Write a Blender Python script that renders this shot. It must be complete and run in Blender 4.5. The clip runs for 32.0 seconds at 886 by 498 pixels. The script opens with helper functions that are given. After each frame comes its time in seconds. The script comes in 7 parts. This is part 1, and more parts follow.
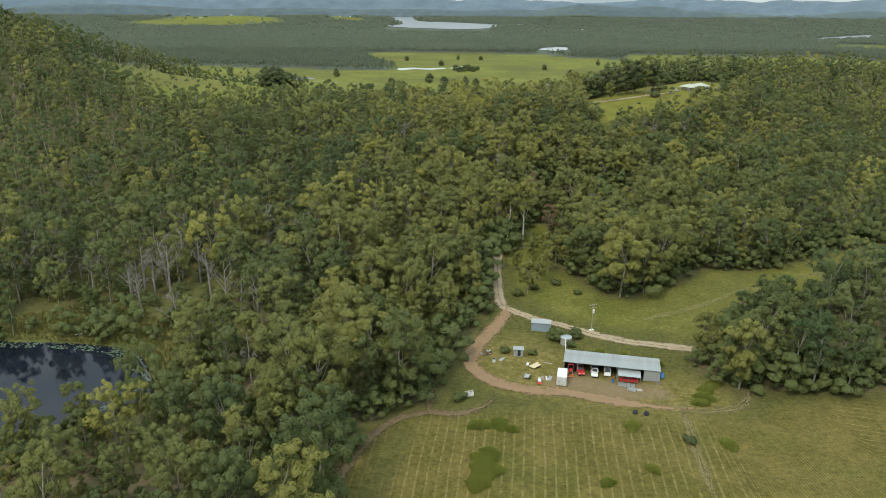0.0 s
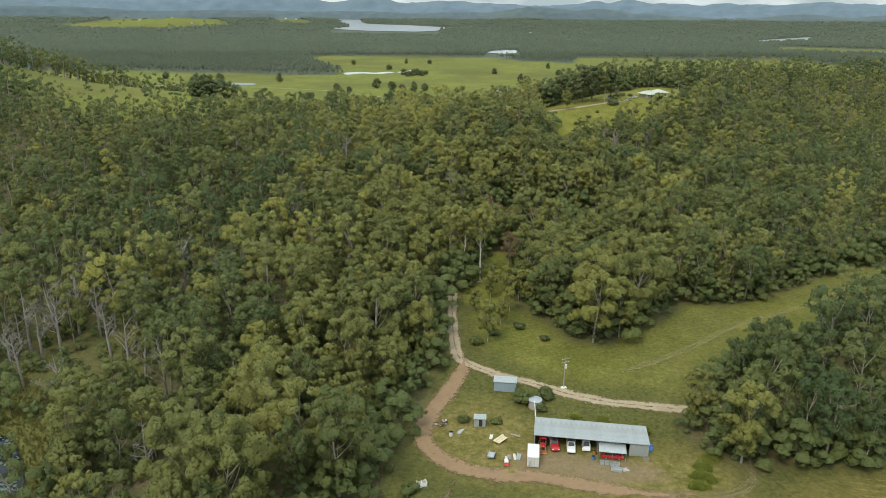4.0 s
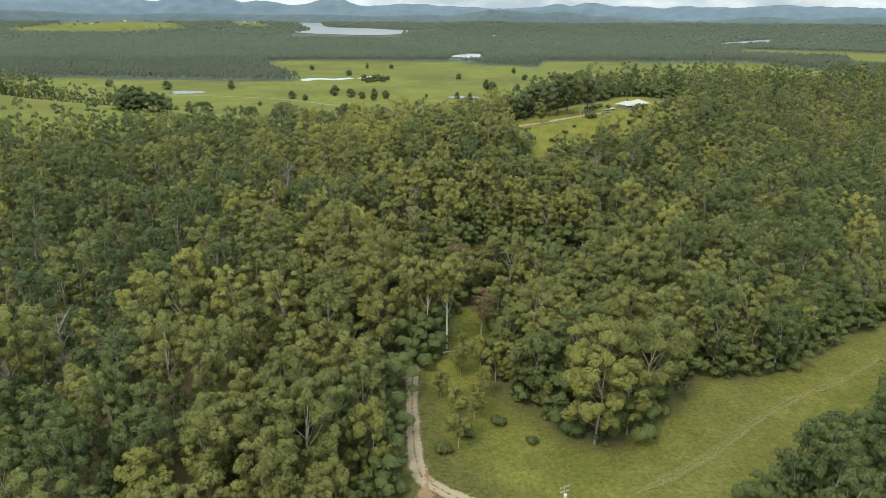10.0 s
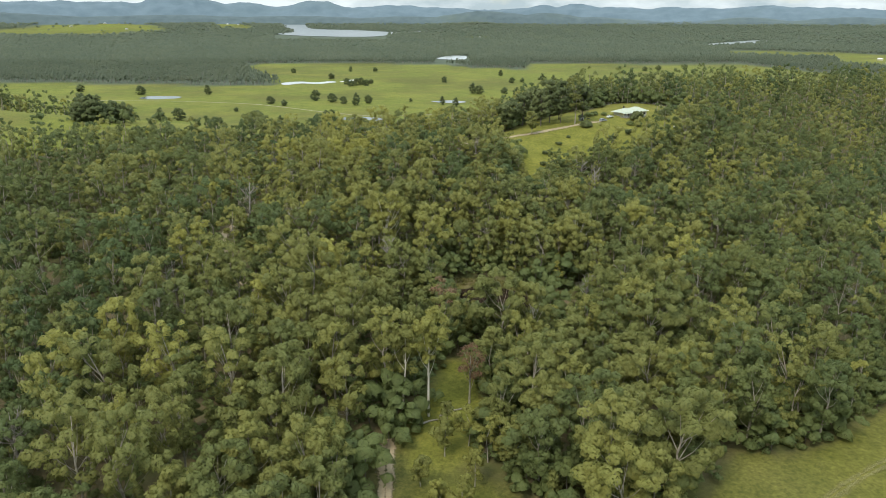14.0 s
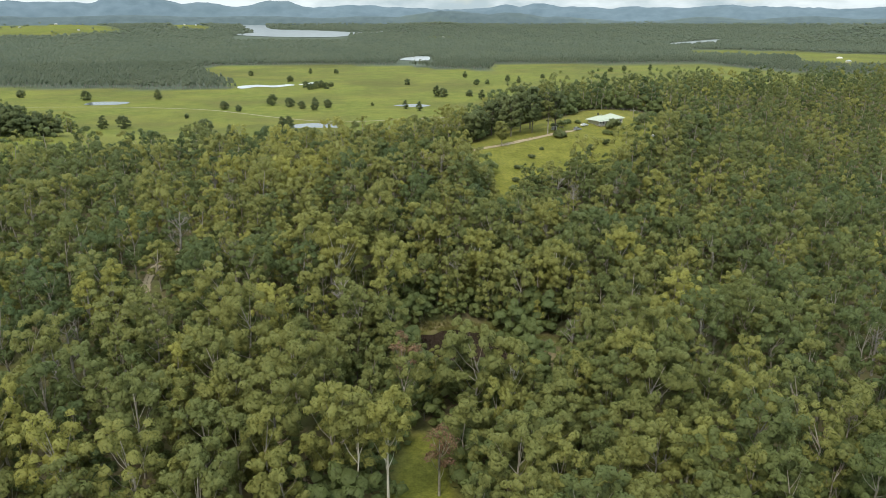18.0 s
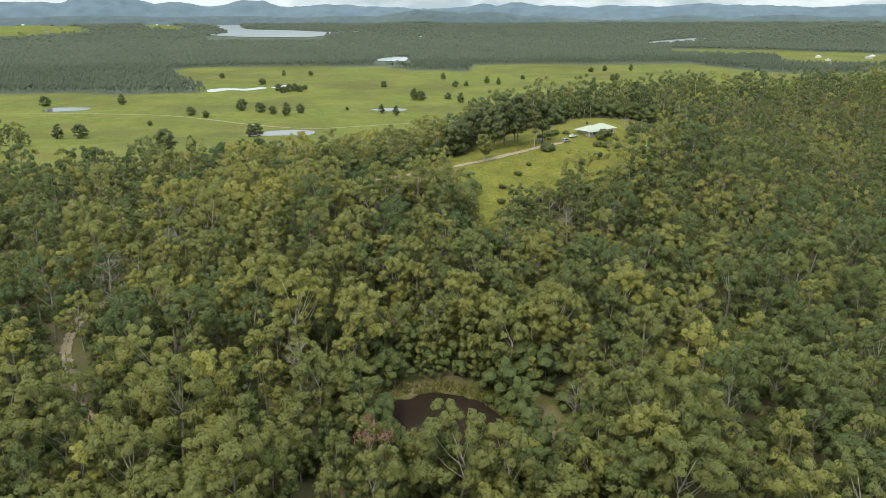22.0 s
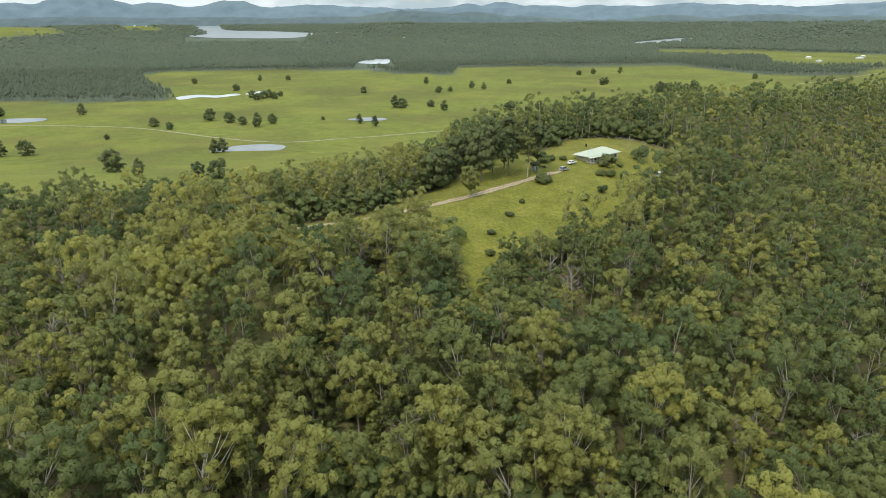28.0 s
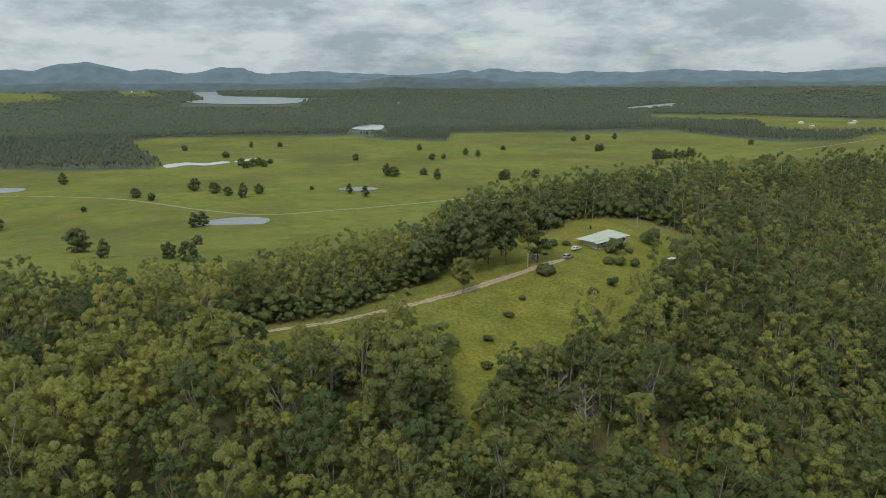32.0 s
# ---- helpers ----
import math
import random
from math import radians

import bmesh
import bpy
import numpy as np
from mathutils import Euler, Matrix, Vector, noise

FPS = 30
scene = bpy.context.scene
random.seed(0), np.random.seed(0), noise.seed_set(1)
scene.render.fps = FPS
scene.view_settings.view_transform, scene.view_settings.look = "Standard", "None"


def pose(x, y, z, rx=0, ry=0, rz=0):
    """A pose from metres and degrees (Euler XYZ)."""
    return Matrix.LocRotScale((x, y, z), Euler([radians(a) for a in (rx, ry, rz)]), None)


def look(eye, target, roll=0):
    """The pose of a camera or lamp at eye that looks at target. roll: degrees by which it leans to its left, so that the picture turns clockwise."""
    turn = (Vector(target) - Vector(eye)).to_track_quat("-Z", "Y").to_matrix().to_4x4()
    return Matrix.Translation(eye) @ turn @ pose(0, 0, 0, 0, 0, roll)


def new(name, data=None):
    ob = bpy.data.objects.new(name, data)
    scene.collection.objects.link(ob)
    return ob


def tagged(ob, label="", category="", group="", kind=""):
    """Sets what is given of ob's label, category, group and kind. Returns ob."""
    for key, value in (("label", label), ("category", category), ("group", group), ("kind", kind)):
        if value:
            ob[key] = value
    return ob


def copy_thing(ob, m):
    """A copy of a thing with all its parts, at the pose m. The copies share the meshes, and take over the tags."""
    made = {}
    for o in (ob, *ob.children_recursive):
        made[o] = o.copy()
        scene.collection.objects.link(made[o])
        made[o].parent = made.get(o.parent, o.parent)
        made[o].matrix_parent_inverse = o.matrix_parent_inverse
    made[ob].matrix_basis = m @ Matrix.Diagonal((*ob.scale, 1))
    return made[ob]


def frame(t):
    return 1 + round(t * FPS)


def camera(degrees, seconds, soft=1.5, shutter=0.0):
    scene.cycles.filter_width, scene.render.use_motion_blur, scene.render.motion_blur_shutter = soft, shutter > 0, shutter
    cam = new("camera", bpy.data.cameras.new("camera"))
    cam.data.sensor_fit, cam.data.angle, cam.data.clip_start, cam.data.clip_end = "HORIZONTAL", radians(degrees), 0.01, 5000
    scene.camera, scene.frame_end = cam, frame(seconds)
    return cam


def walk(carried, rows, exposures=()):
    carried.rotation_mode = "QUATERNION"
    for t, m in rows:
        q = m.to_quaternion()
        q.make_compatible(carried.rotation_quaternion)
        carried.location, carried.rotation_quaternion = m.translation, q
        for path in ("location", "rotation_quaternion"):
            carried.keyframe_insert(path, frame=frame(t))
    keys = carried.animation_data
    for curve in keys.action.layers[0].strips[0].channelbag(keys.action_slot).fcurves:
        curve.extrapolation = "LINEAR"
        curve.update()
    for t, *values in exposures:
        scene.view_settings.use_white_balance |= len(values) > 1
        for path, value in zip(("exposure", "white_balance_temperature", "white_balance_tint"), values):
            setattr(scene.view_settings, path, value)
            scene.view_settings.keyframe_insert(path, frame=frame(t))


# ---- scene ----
# ---- camera: seconds, eye, heading to the right of +y, tilt, lean ----
cam = camera(63.41, 32.0, soft=0.55)
PATH = [
    (0.0, 0.00, 0.00, 87.51, 0.20, -18.26, 0.26),
    (0.5, 0.20, 4.32, 87.52, 1.02, -18.23, 0.28),
    (1.0, 0.42, 8.62, 87.55, 1.73, -18.20, 0.29),
    (1.5, 0.66, 12.90, 87.59, 2.03, -18.18, 0.30),
    (2.0, 0.92, 17.17, 87.66, 2.43, -18.15, 0.31),
    (2.5, 1.21, 21.42, 87.73, 2.88, -18.12, 0.32),
    (3.0, 1.52, 25.65, 87.81, 3.34, -18.12, 0.33),
    (3.5, 1.86, 29.86, 87.89, 3.79, -18.10, 0.33),
    (4.0, 2.23, 34.06, 87.97, 4.17, -18.07, 0.34),
    (4.5, 2.63, 38.23, 88.05, 4.49, -18.05, 0.34),
    (5.0, 3.06, 42.39, 88.12, 4.78, -18.03, 0.34),
    (5.5, 3.51, 46.53, 88.18, 5.04, -18.02, 0.34),
    (6.0, 3.99, 50.67, 88.24, 5.30, -18.01, 0.34),
    (6.5, 4.50, 54.79, 88.28, 5.54, -17.99, 0.34),
    (7.0, 5.03, 58.90, 88.32, 5.80, -17.97, 0.34),
    (7.5, 5.57, 63.01, 88.36, 6.04, -17.94, 0.33),
    (8.0, 6.14, 67.12, 88.39, 6.32, -17.93, 0.32),
    (8.5, 6.72, 71.23, 88.40, 6.55, -17.91, 0.30),
    (9.0, 7.32, 75.34, 88.42, 6.73, -17.89, 0.29),
    (9.5, 7.94, 79.45, 88.43, 6.88, -17.87, 0.27),
    (10.0, 8.57, 83.55, 88.44, 6.95, -17.84, 0.25),
    (10.5, 9.23, 87.66, 88.46, 6.94, -17.82, 0.23),
    (11.0, 9.90, 91.77, 88.47, 6.94, -17.82, 0.20),
    (11.5, 10.59, 95.89, 88.50, 6.94, -17.80, 0.19),
    (12.0, 11.31, 100.00, 88.53, 7.12, -17.78, 0.17),
    (12.5, 12.04, 104.12, 88.57, 7.44, -17.76, 0.15),
    (13.0, 12.79, 108.23, 88.63, 7.66, -17.75, 0.14),
    (13.5, 13.55, 112.34, 88.69, 7.80, -17.75, 0.12),
    (14.0, 14.31, 116.45, 88.76, 7.99, -17.74, 0.11),
    (14.5, 15.08, 120.55, 88.84, 8.36, -17.76, 0.10),
    (15.0, 15.85, 124.64, 88.94, 8.82, -17.76, 0.08),
    (15.5, 16.60, 128.72, 89.04, 9.27, -17.77, 0.07),
    (16.0, 17.35, 132.79, 89.14, 9.69, -17.76, 0.06),
    (16.5, 18.07, 136.85, 89.26, 10.01, -17.76, 0.04),
    (17.0, 18.79, 140.89, 89.38, 10.25, -17.76, 0.02),
    (17.5, 19.51, 144.92, 89.51, 10.51, -17.75, 0.00),
    (18.0, 20.23, 148.93, 89.66, 10.78, -17.76, -0.02),
    (18.5, 20.97, 152.94, 89.81, 10.83, -17.78, -0.04),
    (19.0, 21.73, 156.94, 89.98, 10.86, -17.75, -0.06),
    (19.5, 22.53, 160.92, 90.17, 10.97, -17.80, -0.09),
    (20.0, 23.36, 164.90, 90.37, 11.51, -17.80, -0.11),
    (20.5, 24.24, 168.88, 90.58, 11.73, -17.81, -0.13),
    (21.0, 25.16, 172.85, 90.81, 11.95, -17.82, -0.15),
    (21.5, 26.13, 176.82, 91.06, 12.18, -17.82, -0.17),
    (22.0, 27.14, 180.80, 91.31, 12.44, -17.84, -0.19),
    (22.5, 28.18, 184.79, 91.58, 12.65, -17.85, -0.21),
    (23.0, 29.25, 188.80, 91.85, 12.83, -17.86, -0.22),
    (23.5, 30.36, 192.83, 92.13, 13.01, -17.86, -0.24),
    (24.0, 31.50, 196.88, 92.41, 13.14, -17.87, -0.25),
    (24.5, 32.66, 200.97, 92.70, 13.18, -17.87, -0.27),
    (25.0, 33.84, 205.07, 93.00, 13.21, -17.88, -0.28),
    (25.5, 35.04, 209.20, 93.30, 13.31, -17.89, -0.29),
    (26.0, 36.25, 213.33, 93.60, 13.40, -17.91, -0.30),
    (26.5, 37.47, 217.47, 93.92, 13.46, -17.92, -0.31),
    (27.0, 38.70, 221.61, 94.24, 13.51, -17.93, -0.32),
    (27.5, 39.93, 225.74, 94.58, 13.55, -17.91, -0.33),
    (28.0, 41.16, 229.86, 94.93, 13.58, -17.88, -0.34),
    (28.5, 42.38, 233.96, 95.30, 13.62, -17.80, -0.36),
    (29.0, 43.60, 238.04, 95.67, 13.64, -17.29, -0.37),
    (29.5, 44.81, 242.09, 96.06, 13.70, -16.56, -0.39),
    (30.0, 46.02, 246.11, 96.45, 13.70, -15.87, -0.40),
    (30.5, 47.22, 250.10, 96.85, 13.74, -15.14, -0.40),
    (31.0, 48.41, 254.05, 97.25, 13.85, -14.42, -0.41),
    (31.5, 49.60, 257.97, 97.65, 14.02, -13.70, -0.40),
    (32.0, 50.78, 261.85, 98.05, 14.03, -13.04, -0.39),
]


def aimed(x, y, z, heading, tilt, lean):
    h, p = radians(heading), radians(tilt)
    way = Vector((math.sin(h) * math.cos(p), math.cos(h) * math.cos(p), math.sin(p)))
    return look((x, y, z), Vector((x, y, z)) + way * 100, lean)


walk(cam, [(t, aimed(*row)) for t, *row in PATH], [(0, 0.50), (6, 0.60), (12, 0.73), (28, 0.70), (32, 0.0)])
# ---- end of camera ----

# ---- world, sun ----
world = bpy.data.worlds.new("sky")
scene.world = world
world.use_nodes = True
wt = world.node_tree
wt.nodes.clear()


def wnode(kind, **vals):
    n = wt.nodes.new(kind)
    for k, v in vals.items():
        n.inputs[k].default_value = v
    return n


SUN_EL, SUN_AZ = 52.0, -140.0  # degrees; azimuth to the right of +y
sky = wnode("ShaderNodeTexSky")
sky.sky_type, sky.sun_disc = "NISHITA", False
sky.sun_elevation, sky.sun_rotation = radians(SUN_EL), radians(SUN_AZ)
sky.air_density, sky.dust_density = 1.0, 1.5
coord = wnode("ShaderNodeTexCoord")
sep = wnode("ShaderNodeSeparateXYZ")
wt.links.new(coord.outputs["Generated"], sep.inputs[0])
plane = wnode("ShaderNodeCombineXYZ")
for axis, stretch in (("X", 2.5), ("Y", 2.5), ("Z", 7.5)):
    grow = wnode("ShaderNodeMath")
    grow.operation = "MULTIPLY"
    grow.inputs[1].default_value = stretch
    wt.links.new(sep.outputs[axis], grow.inputs[0])
    wt.links.new(grow.outputs[0], plane.inputs[axis])
puff = wnode("ShaderNodeTexNoise", Scale=2.4, Detail=10.0, Roughness=0.58)
shade = wnode("ShaderNodeTexNoise", Scale=2.6, Detail=12.0, Roughness=0.60)
wt.links.new(plane.outputs[0], puff.inputs["Vector"])
wt.links.new(plane.outputs[0], shade.inputs["Vector"])
cover = wnode("ShaderNodeValToRGB")
cover.color_ramp.elements[0].position, cover.color_ramp.elements[1].position = 0.26, 0.42
wt.links.new(puff.outputs[0], cover.inputs[0])
tone = wnode("ShaderNodeValToRGB")
tone.color_ramp.elements[0].position, tone.color_ramp.elements[1].position = 0.41, 0.60
tone.color_ramp.elements[0].color = (3.7, 4.55, 4.9, 1)
tone.color_ramp.elements[1].color = (6.5, 7.2, 7.4, 1)
wt.links.new(shade.outputs[0], tone.inputs[0])
blend = wt.nodes.new("ShaderNodeMix")
blend.data_type = "RGBA"
wt.links.new(cover.outputs[0], blend.inputs["Factor"])
wt.links.new(sky.outputs[0], blend.inputs["A"])
# an overcast sky brightens from the horizon to the zenith
lift = wnode("ShaderNodeMapRange")
wt.links.new(sep.outputs["Z"], lift.inputs["Value"])
lift.inputs["To Min"].default_value, lift.inputs["To Max"].default_value = 0.56, 1.45
veil = wt.nodes.new("ShaderNodeVectorMath")
veil.operation = "SCALE"
wt.links.new(tone.outputs[0], veil.inputs[0])
wt.links.new(lift.outputs[0], veil.inputs["Scale"])
wt.links.new(veil.outputs[0], blend.inputs["B"])
back = wnode("ShaderNodeBackground", Strength=0.145)
wt.links.new(blend.outputs["Result"], back.inputs[0])
wout = wnode("ShaderNodeOutputWorld")
wt.links.new(back.outputs[0], wout.inputs[0])

sun_data = bpy.data.lights.new("sun", "SUN")
sun_data.energy, sun_data.angle, sun_data.color = 1.45, radians(12), (1.0, 0.92, 0.76)
sun = new("sun", sun_data)
_a, _e = radians(SUN_AZ), radians(SUN_EL)
sun.matrix_world = look((math.sin(_a) * math.cos(_e) * 300, math.cos(_a) * math.cos(_e) * 300, 300 * math.sin(_e)), (0, 0, 0))


# ---- materials ----
def shader(name):
    m = bpy.data.materials.new(name)
    m.use_nodes = True
    return m, m.node_tree, m.node_tree.nodes["Principled BSDF"]


def node(tree, kind, links=(), **vals):
    n = tree.nodes.new(kind)
    for k, v in vals.items():
        n.inputs[k].default_value = v
    for key, sock in links:
        tree.links.new(sock, n.inputs[key])
    return n


def mixed(tree, fac, a, b, how="MIX"):
    n = tree.nodes.new("ShaderNodeMix")
    n.data_type, n.blend_type = "RGBA", how
    for key, v in (("Factor", fac), ("A", a), ("B", b)):
        if isinstance(v, (int, float)):
            n.inputs[key].default_value = v
        elif isinstance(v, tuple):
            n.inputs[key].default_value = (*v, 1)
        else:
            tree.links.new(v, n.inputs[key])
    return n.outputs["Result"]


def ranged(tree, value, lo, hi, to_lo=0.0, to_hi=1.0):
    n = tree.nodes.new("ShaderNodeMapRange")
    tree.links.new(value, n.inputs["Value"])
    for key, v in (("From Min", lo), ("From Max", hi), ("To Min", to_lo), ("To Max", to_hi)):
        n.inputs[key].default_value = v
    return n.outputs["Result"]


def position(tree):
    return tree.nodes.new("ShaderNodeNewGeometry").outputs["Position"]


def noisy(tree, scale, detail=4.0, rough=0.55, where=None):
    return node(tree, "ShaderNodeTexNoise", (("Vector", where or position(tree)),), Scale=scale, Detail=detail, Roughness=rough).outputs[0]


def attr(tree, name):
    n = tree.nodes.new("ShaderNodeAttribute")
    n.attribute_name = name
    return n.outputs["Fac"]


def plain(name, a, b, scale=2.0, rough=0.6, metal=0.0, bump=0.0, stain=None, random_tint=0.0):
    """Two close colours mixed by grain, a broad stain over them, and a fine relief."""
    m, t, p = shader(name)
    where = t.nodes.new("ShaderNodeTexCoord").outputs["Object"]
    grain = noisy(t, scale, 6.0, 0.6, where)
    col = mixed(t, ranged(t, grain, 0.35, 0.65), a, b)
    if stain:
        broad = noisy(t, scale * 0.17, 5.0, 0.65, where)
        col = mixed(t, ranged(t, broad, 0.52, 0.72, 0.0, 0.6), col, stain)
    if random_tint:
        r = t.nodes.new("ShaderNodeObjectInfo").outputs["Random"]
        col = mixed(t, 1.0, col, mixed(t, r, (1 - random_tint,) * 3, (1 + random_tint,) * 3), "MULTIPLY")
    t.links.new(col, p.inputs["Base Color"])
    p.inputs["Roughness"].default_value, p.inputs["Metallic"].default_value = rough, metal
    if bump:
        b_ = node(t, "ShaderNodeBump", (("Height", grain),), Strength=bump, Distance=0.05)
        t.links.new(b_.outputs[0], p.inputs["Normal"])
    return m


def foliage(name, dark, mid, light, through_light=0.25, airy=0.46, grain=1.0):
    """Leaves: hue by the tree, by broad patches and by each spray."""
    m, t, p = shader(name)
    tint = attr(t, "tint")
    rnd = t.nodes.new("ShaderNodeObjectInfo").outputs["Random"]
    isl = t.nodes.new("ShaderNodeNewGeometry").outputs["Random Per Island"]
    s = node(t, "ShaderNodeMath")
    s.operation = "MULTIPLY_ADD"
    t.links.new(rnd, s.inputs[0])
    s.inputs[1].default_value = 0.55
    t.links.new(tint, s.inputs[2])
    s2 = node(t, "ShaderNodeMath")
    s2.operation = "MULTIPLY_ADD"
    t.links.new(isl, s2.inputs[0])
    s2.inputs[1].default_value = 0.05
    t.links.new(s.outputs[0], s2.inputs[2])
    s3 = node(t, "ShaderNodeMath")
    s3.operation = "MULTIPLY_ADD"
    t.links.new(noisy(t, 0.016, 3.0), s3.inputs[0])
    s3.inputs[1].default_value = 0.7
    t.links.new(s2.outputs[0], s3.inputs[2])
    ramp = node(t, "ShaderNodeValToRGB", (("Fac", ranged(t, s3.outputs[0], 0.3, 1.45)),))
    e = ramp.color_ramp.elements
    e[0].color, e[1].color = (*dark, 1), (*light, 1)
    e.new(0.5).color = (*mid, 1)
    leafy = noisy(t, 2.9, 6.0, 0.8)
    hue = mixed(t, 1.0, ramp.outputs[0], mixed(t, ranged(t, leafy, 0.33, 0.68), (1 - 0.24 * grain, 1 - 0.22 * grain, 1 - 0.24 * grain), (1 + 0.24 * grain, 1 + 0.22 * grain, 1 + 0.16 * grain)), "MULTIPLY")
    t.links.new(hue, p.inputs["Base Color"])
    # the gaps between the leaf tufts
    gap = noisy(t, 2.3, 4.0, 0.75)
    relief = node(t, "ShaderNodeBump", (("Height", leafy),), Strength=0.4, Distance=0.35)
    t.links.new(relief.outputs[0], p.inputs["Normal"])
    p.inputs["Roughness"].default_value = 0.62
    p.inputs["Specular IOR Level"].default_value = 0.3
    tr = node(t, "ShaderNodeBsdfTranslucent", (("Color", hue),))
    mx = node(t, "ShaderNodeMixShader", Fac=through_light)
    t.links.new(p.outputs[0], mx.inputs[1])
    t.links.new(tr.outputs[0], mx.inputs[2])
    leaf = mx.outputs[0]
    if airy:
        clear = t.nodes.new("ShaderNodeBsdfTransparent")
        cut = node(t, "ShaderNodeMixShader", (("Fac", ranged(t, gap, airy - 0.02, airy + 0.02)),))
        t.links.new(clear.outputs[0], cut.inputs[1])
        t.links.new(leaf, cut.inputs[2])
        leaf = cut.outputs[0]
    t.links.new(leaf, t.nodes["Material Output"].inputs[0])
    return m


GUM = foliage("gum leaves", (0.063, 0.094, 0.033), (0.180, 0.184, 0.052), (0.268, 0.258, 0.060), 0.38, 0.45)
DARKGUM = foliage("dark gum leaves", (0.058, 0.082, 0.030), (0.095, 0.115, 0.042), (0.135, 0.145, 0.050), 0.35, 0.40)
SCRUB = foliage("scrub leaves", (0.088, 0.118, 0.044), (0.125, 0.152, 0.050), (0.165, 0.185, 0.058), 0.45, 0.42)
RUSTLEAF = foliage("rusty leaves", (0.17, 0.095, 0.06), (0.21, 0.12, 0.075), (0.23, 0.15, 0.09), 0.3, 0.53)
# grey-green leaves whose colour is also cooled and paled for distance haze
PAPER = foliage("haze-cooled paperbark foliage", (0.052, 0.080, 0.056), (0.086, 0.112, 0.074), (0.130, 0.146, 0.090), 0.4, 0, 0.3)
BARK = plain("pale bark", (0.34, 0.305, 0.245), (0.19, 0.165, 0.13), 1.5, 0.85, 0, 0.3, (0.12, 0.10, 0.08))
PALEBARK = plain("smooth white bark", (0.52, 0.48, 0.40), (0.38, 0.35, 0.29), 1.2, 0.8, 0, 0.2, (0.30, 0.26, 0.20))
DARKBARK = plain("dark bark", (0.12, 0.10, 0.08), (0.07, 0.06, 0.05), 1.5, 0.9, 0, 0.4)
GREYBARK = plain("papery grey bark", (0.26, 0.24, 0.20), (0.17, 0.155, 0.13), 0.8, 0.9, 0, 0.2)
DEADWOOD = plain("bleached dead wood", (0.30, 0.27, 0.24), (0.18, 0.16, 0.14), 1.2, 0.85, 0, 0.3)


def ground_material():
    m, t, p = shader("ground")
    pos = position(t)
    big, mid, fine = noisy(t, 0.018, 4.0), noisy(t, 0.11, 5.0), noisy(t, 1.3, 5.0, 0.7)
    grass = mixed(t, ranged(t, fine, 0.3, 0.7), (0.060, 0.064, 0.018), (0.100, 0.098, 0.032))
    dry = mixed(t, ranged(t, fine, 0.3, 0.7), (0.118, 0.106, 0.034), (0.160, 0.140, 0.050))
    cover = mixed(t, ranged(t, mid, 0.50, 0.72, 0.0, 0.55), grass, dry)
    # hay field: dry stubble, with cut rows
    sx = node(t, "ShaderNodeSeparateXYZ", (("Vector", pos),))
    wob = node(t, "ShaderNodeMath")
    wob.operation = "MULTIPLY_ADD"
    t.links.new(noisy(t, 0.05, 2.0), wob.inputs[0])
    wob.inputs[1].default_value = 3.5
    t.links.new(attr(t, "row"), wob.inputs[2])
    wv = node(t, "ShaderNodeMath")
    wv.operation = "SINE"
    t.links.new(wob.outputs[0], wv.inputs[0])
    rows_on = mixed(t, 1.0, ranged(t, wv.outputs[0], 0.66, 1.0, 0.0, 0.48), ranged(t, noisy(t, 0.35, 6.0, 0.75), 0.36, 0.58), "MULTIPLY")
    stubble = mixed(t, ranged(t, mid, 0.4, 0.66), (0.088, 0.078, 0.020), (0.130, 0.106, 0.034))
    stubble = mixed(t, ranged(t, noisy(t, 0.045, 5.0, 0.6), 0.50, 0.64, 0.0, 0.6), stubble, (0.074, 0.083, 0.018))
    stubble = mixed(t, ranged(t, fine, 0.4, 0.75, 0.0, 0.35), stubble, (0.165, 0.138, 0.052))
    hay = mixed(t, rows_on, stubble, (0.245, 0.205, 0.092))
    col = mixed(t, attr(t, "field"), cover, hay)
    lush = mixed(t, ranged(t, mid, 0.35, 0.65), (0.104, 0.121, 0.024), (0.150, 0.166, 0.038))
    lush = mixed(t, ranged(t, noisy(t, 0.0045, 4.0, 0.6), 0.44, 0.60, 0.0, 0.7), lush, (0.084, 0.085, 0.026))
    lush = mixed(t, ranged(t, noisy(t, 0.011, 6.0, 0.65), 0.48, 0.62, 0.0, 0.55), lush, (0.178, 0.180, 0.040))
    lush = mixed(t, ranged(t, big, 0.48, 0.66, 0.0, 0.42), lush, (0.145, 0.134, 0.042))
    col = mixed(t, attr(t, "lush"), col, lush)
    meadow = mixed(t, ranged(t, mid, 0.35, 0.65), (0.116, 0.122, 0.021), (0.172, 0.168, 0.034))
    meadow = mixed(t, ranged(t, big, 0.45, 0.62, 0.0, 0.4), meadow, (0.165, 0.148, 0.055))
    meadow = mixed(t, ranged(t, noisy(t, 0.075, 6.0, 0.7), 0.46, 0.66, 0.0, 0.3), meadow, (0.078, 0.098, 0.020))
    meadow = mixed(t, ranged(t, noisy(t, 0.21, 6.0, 0.7), 0.56, 0.70, 0.0, 0.35), meadow, (0.165, 0.148, 0.055))
    col = mixed(t, attr(t, "meadow"), col, meadow)
    parched = mixed(t, ranged(t, noisy(t, 0.45, 6.0, 0.7), 0.38, 0.64), (0.108, 0.099, 0.026), (0.186, 0.150, 0.060))
    col = mixed(t, attr(t, "dry"), col, parched)
    speck = noisy(t, 1.0, 8.0, 0.8)
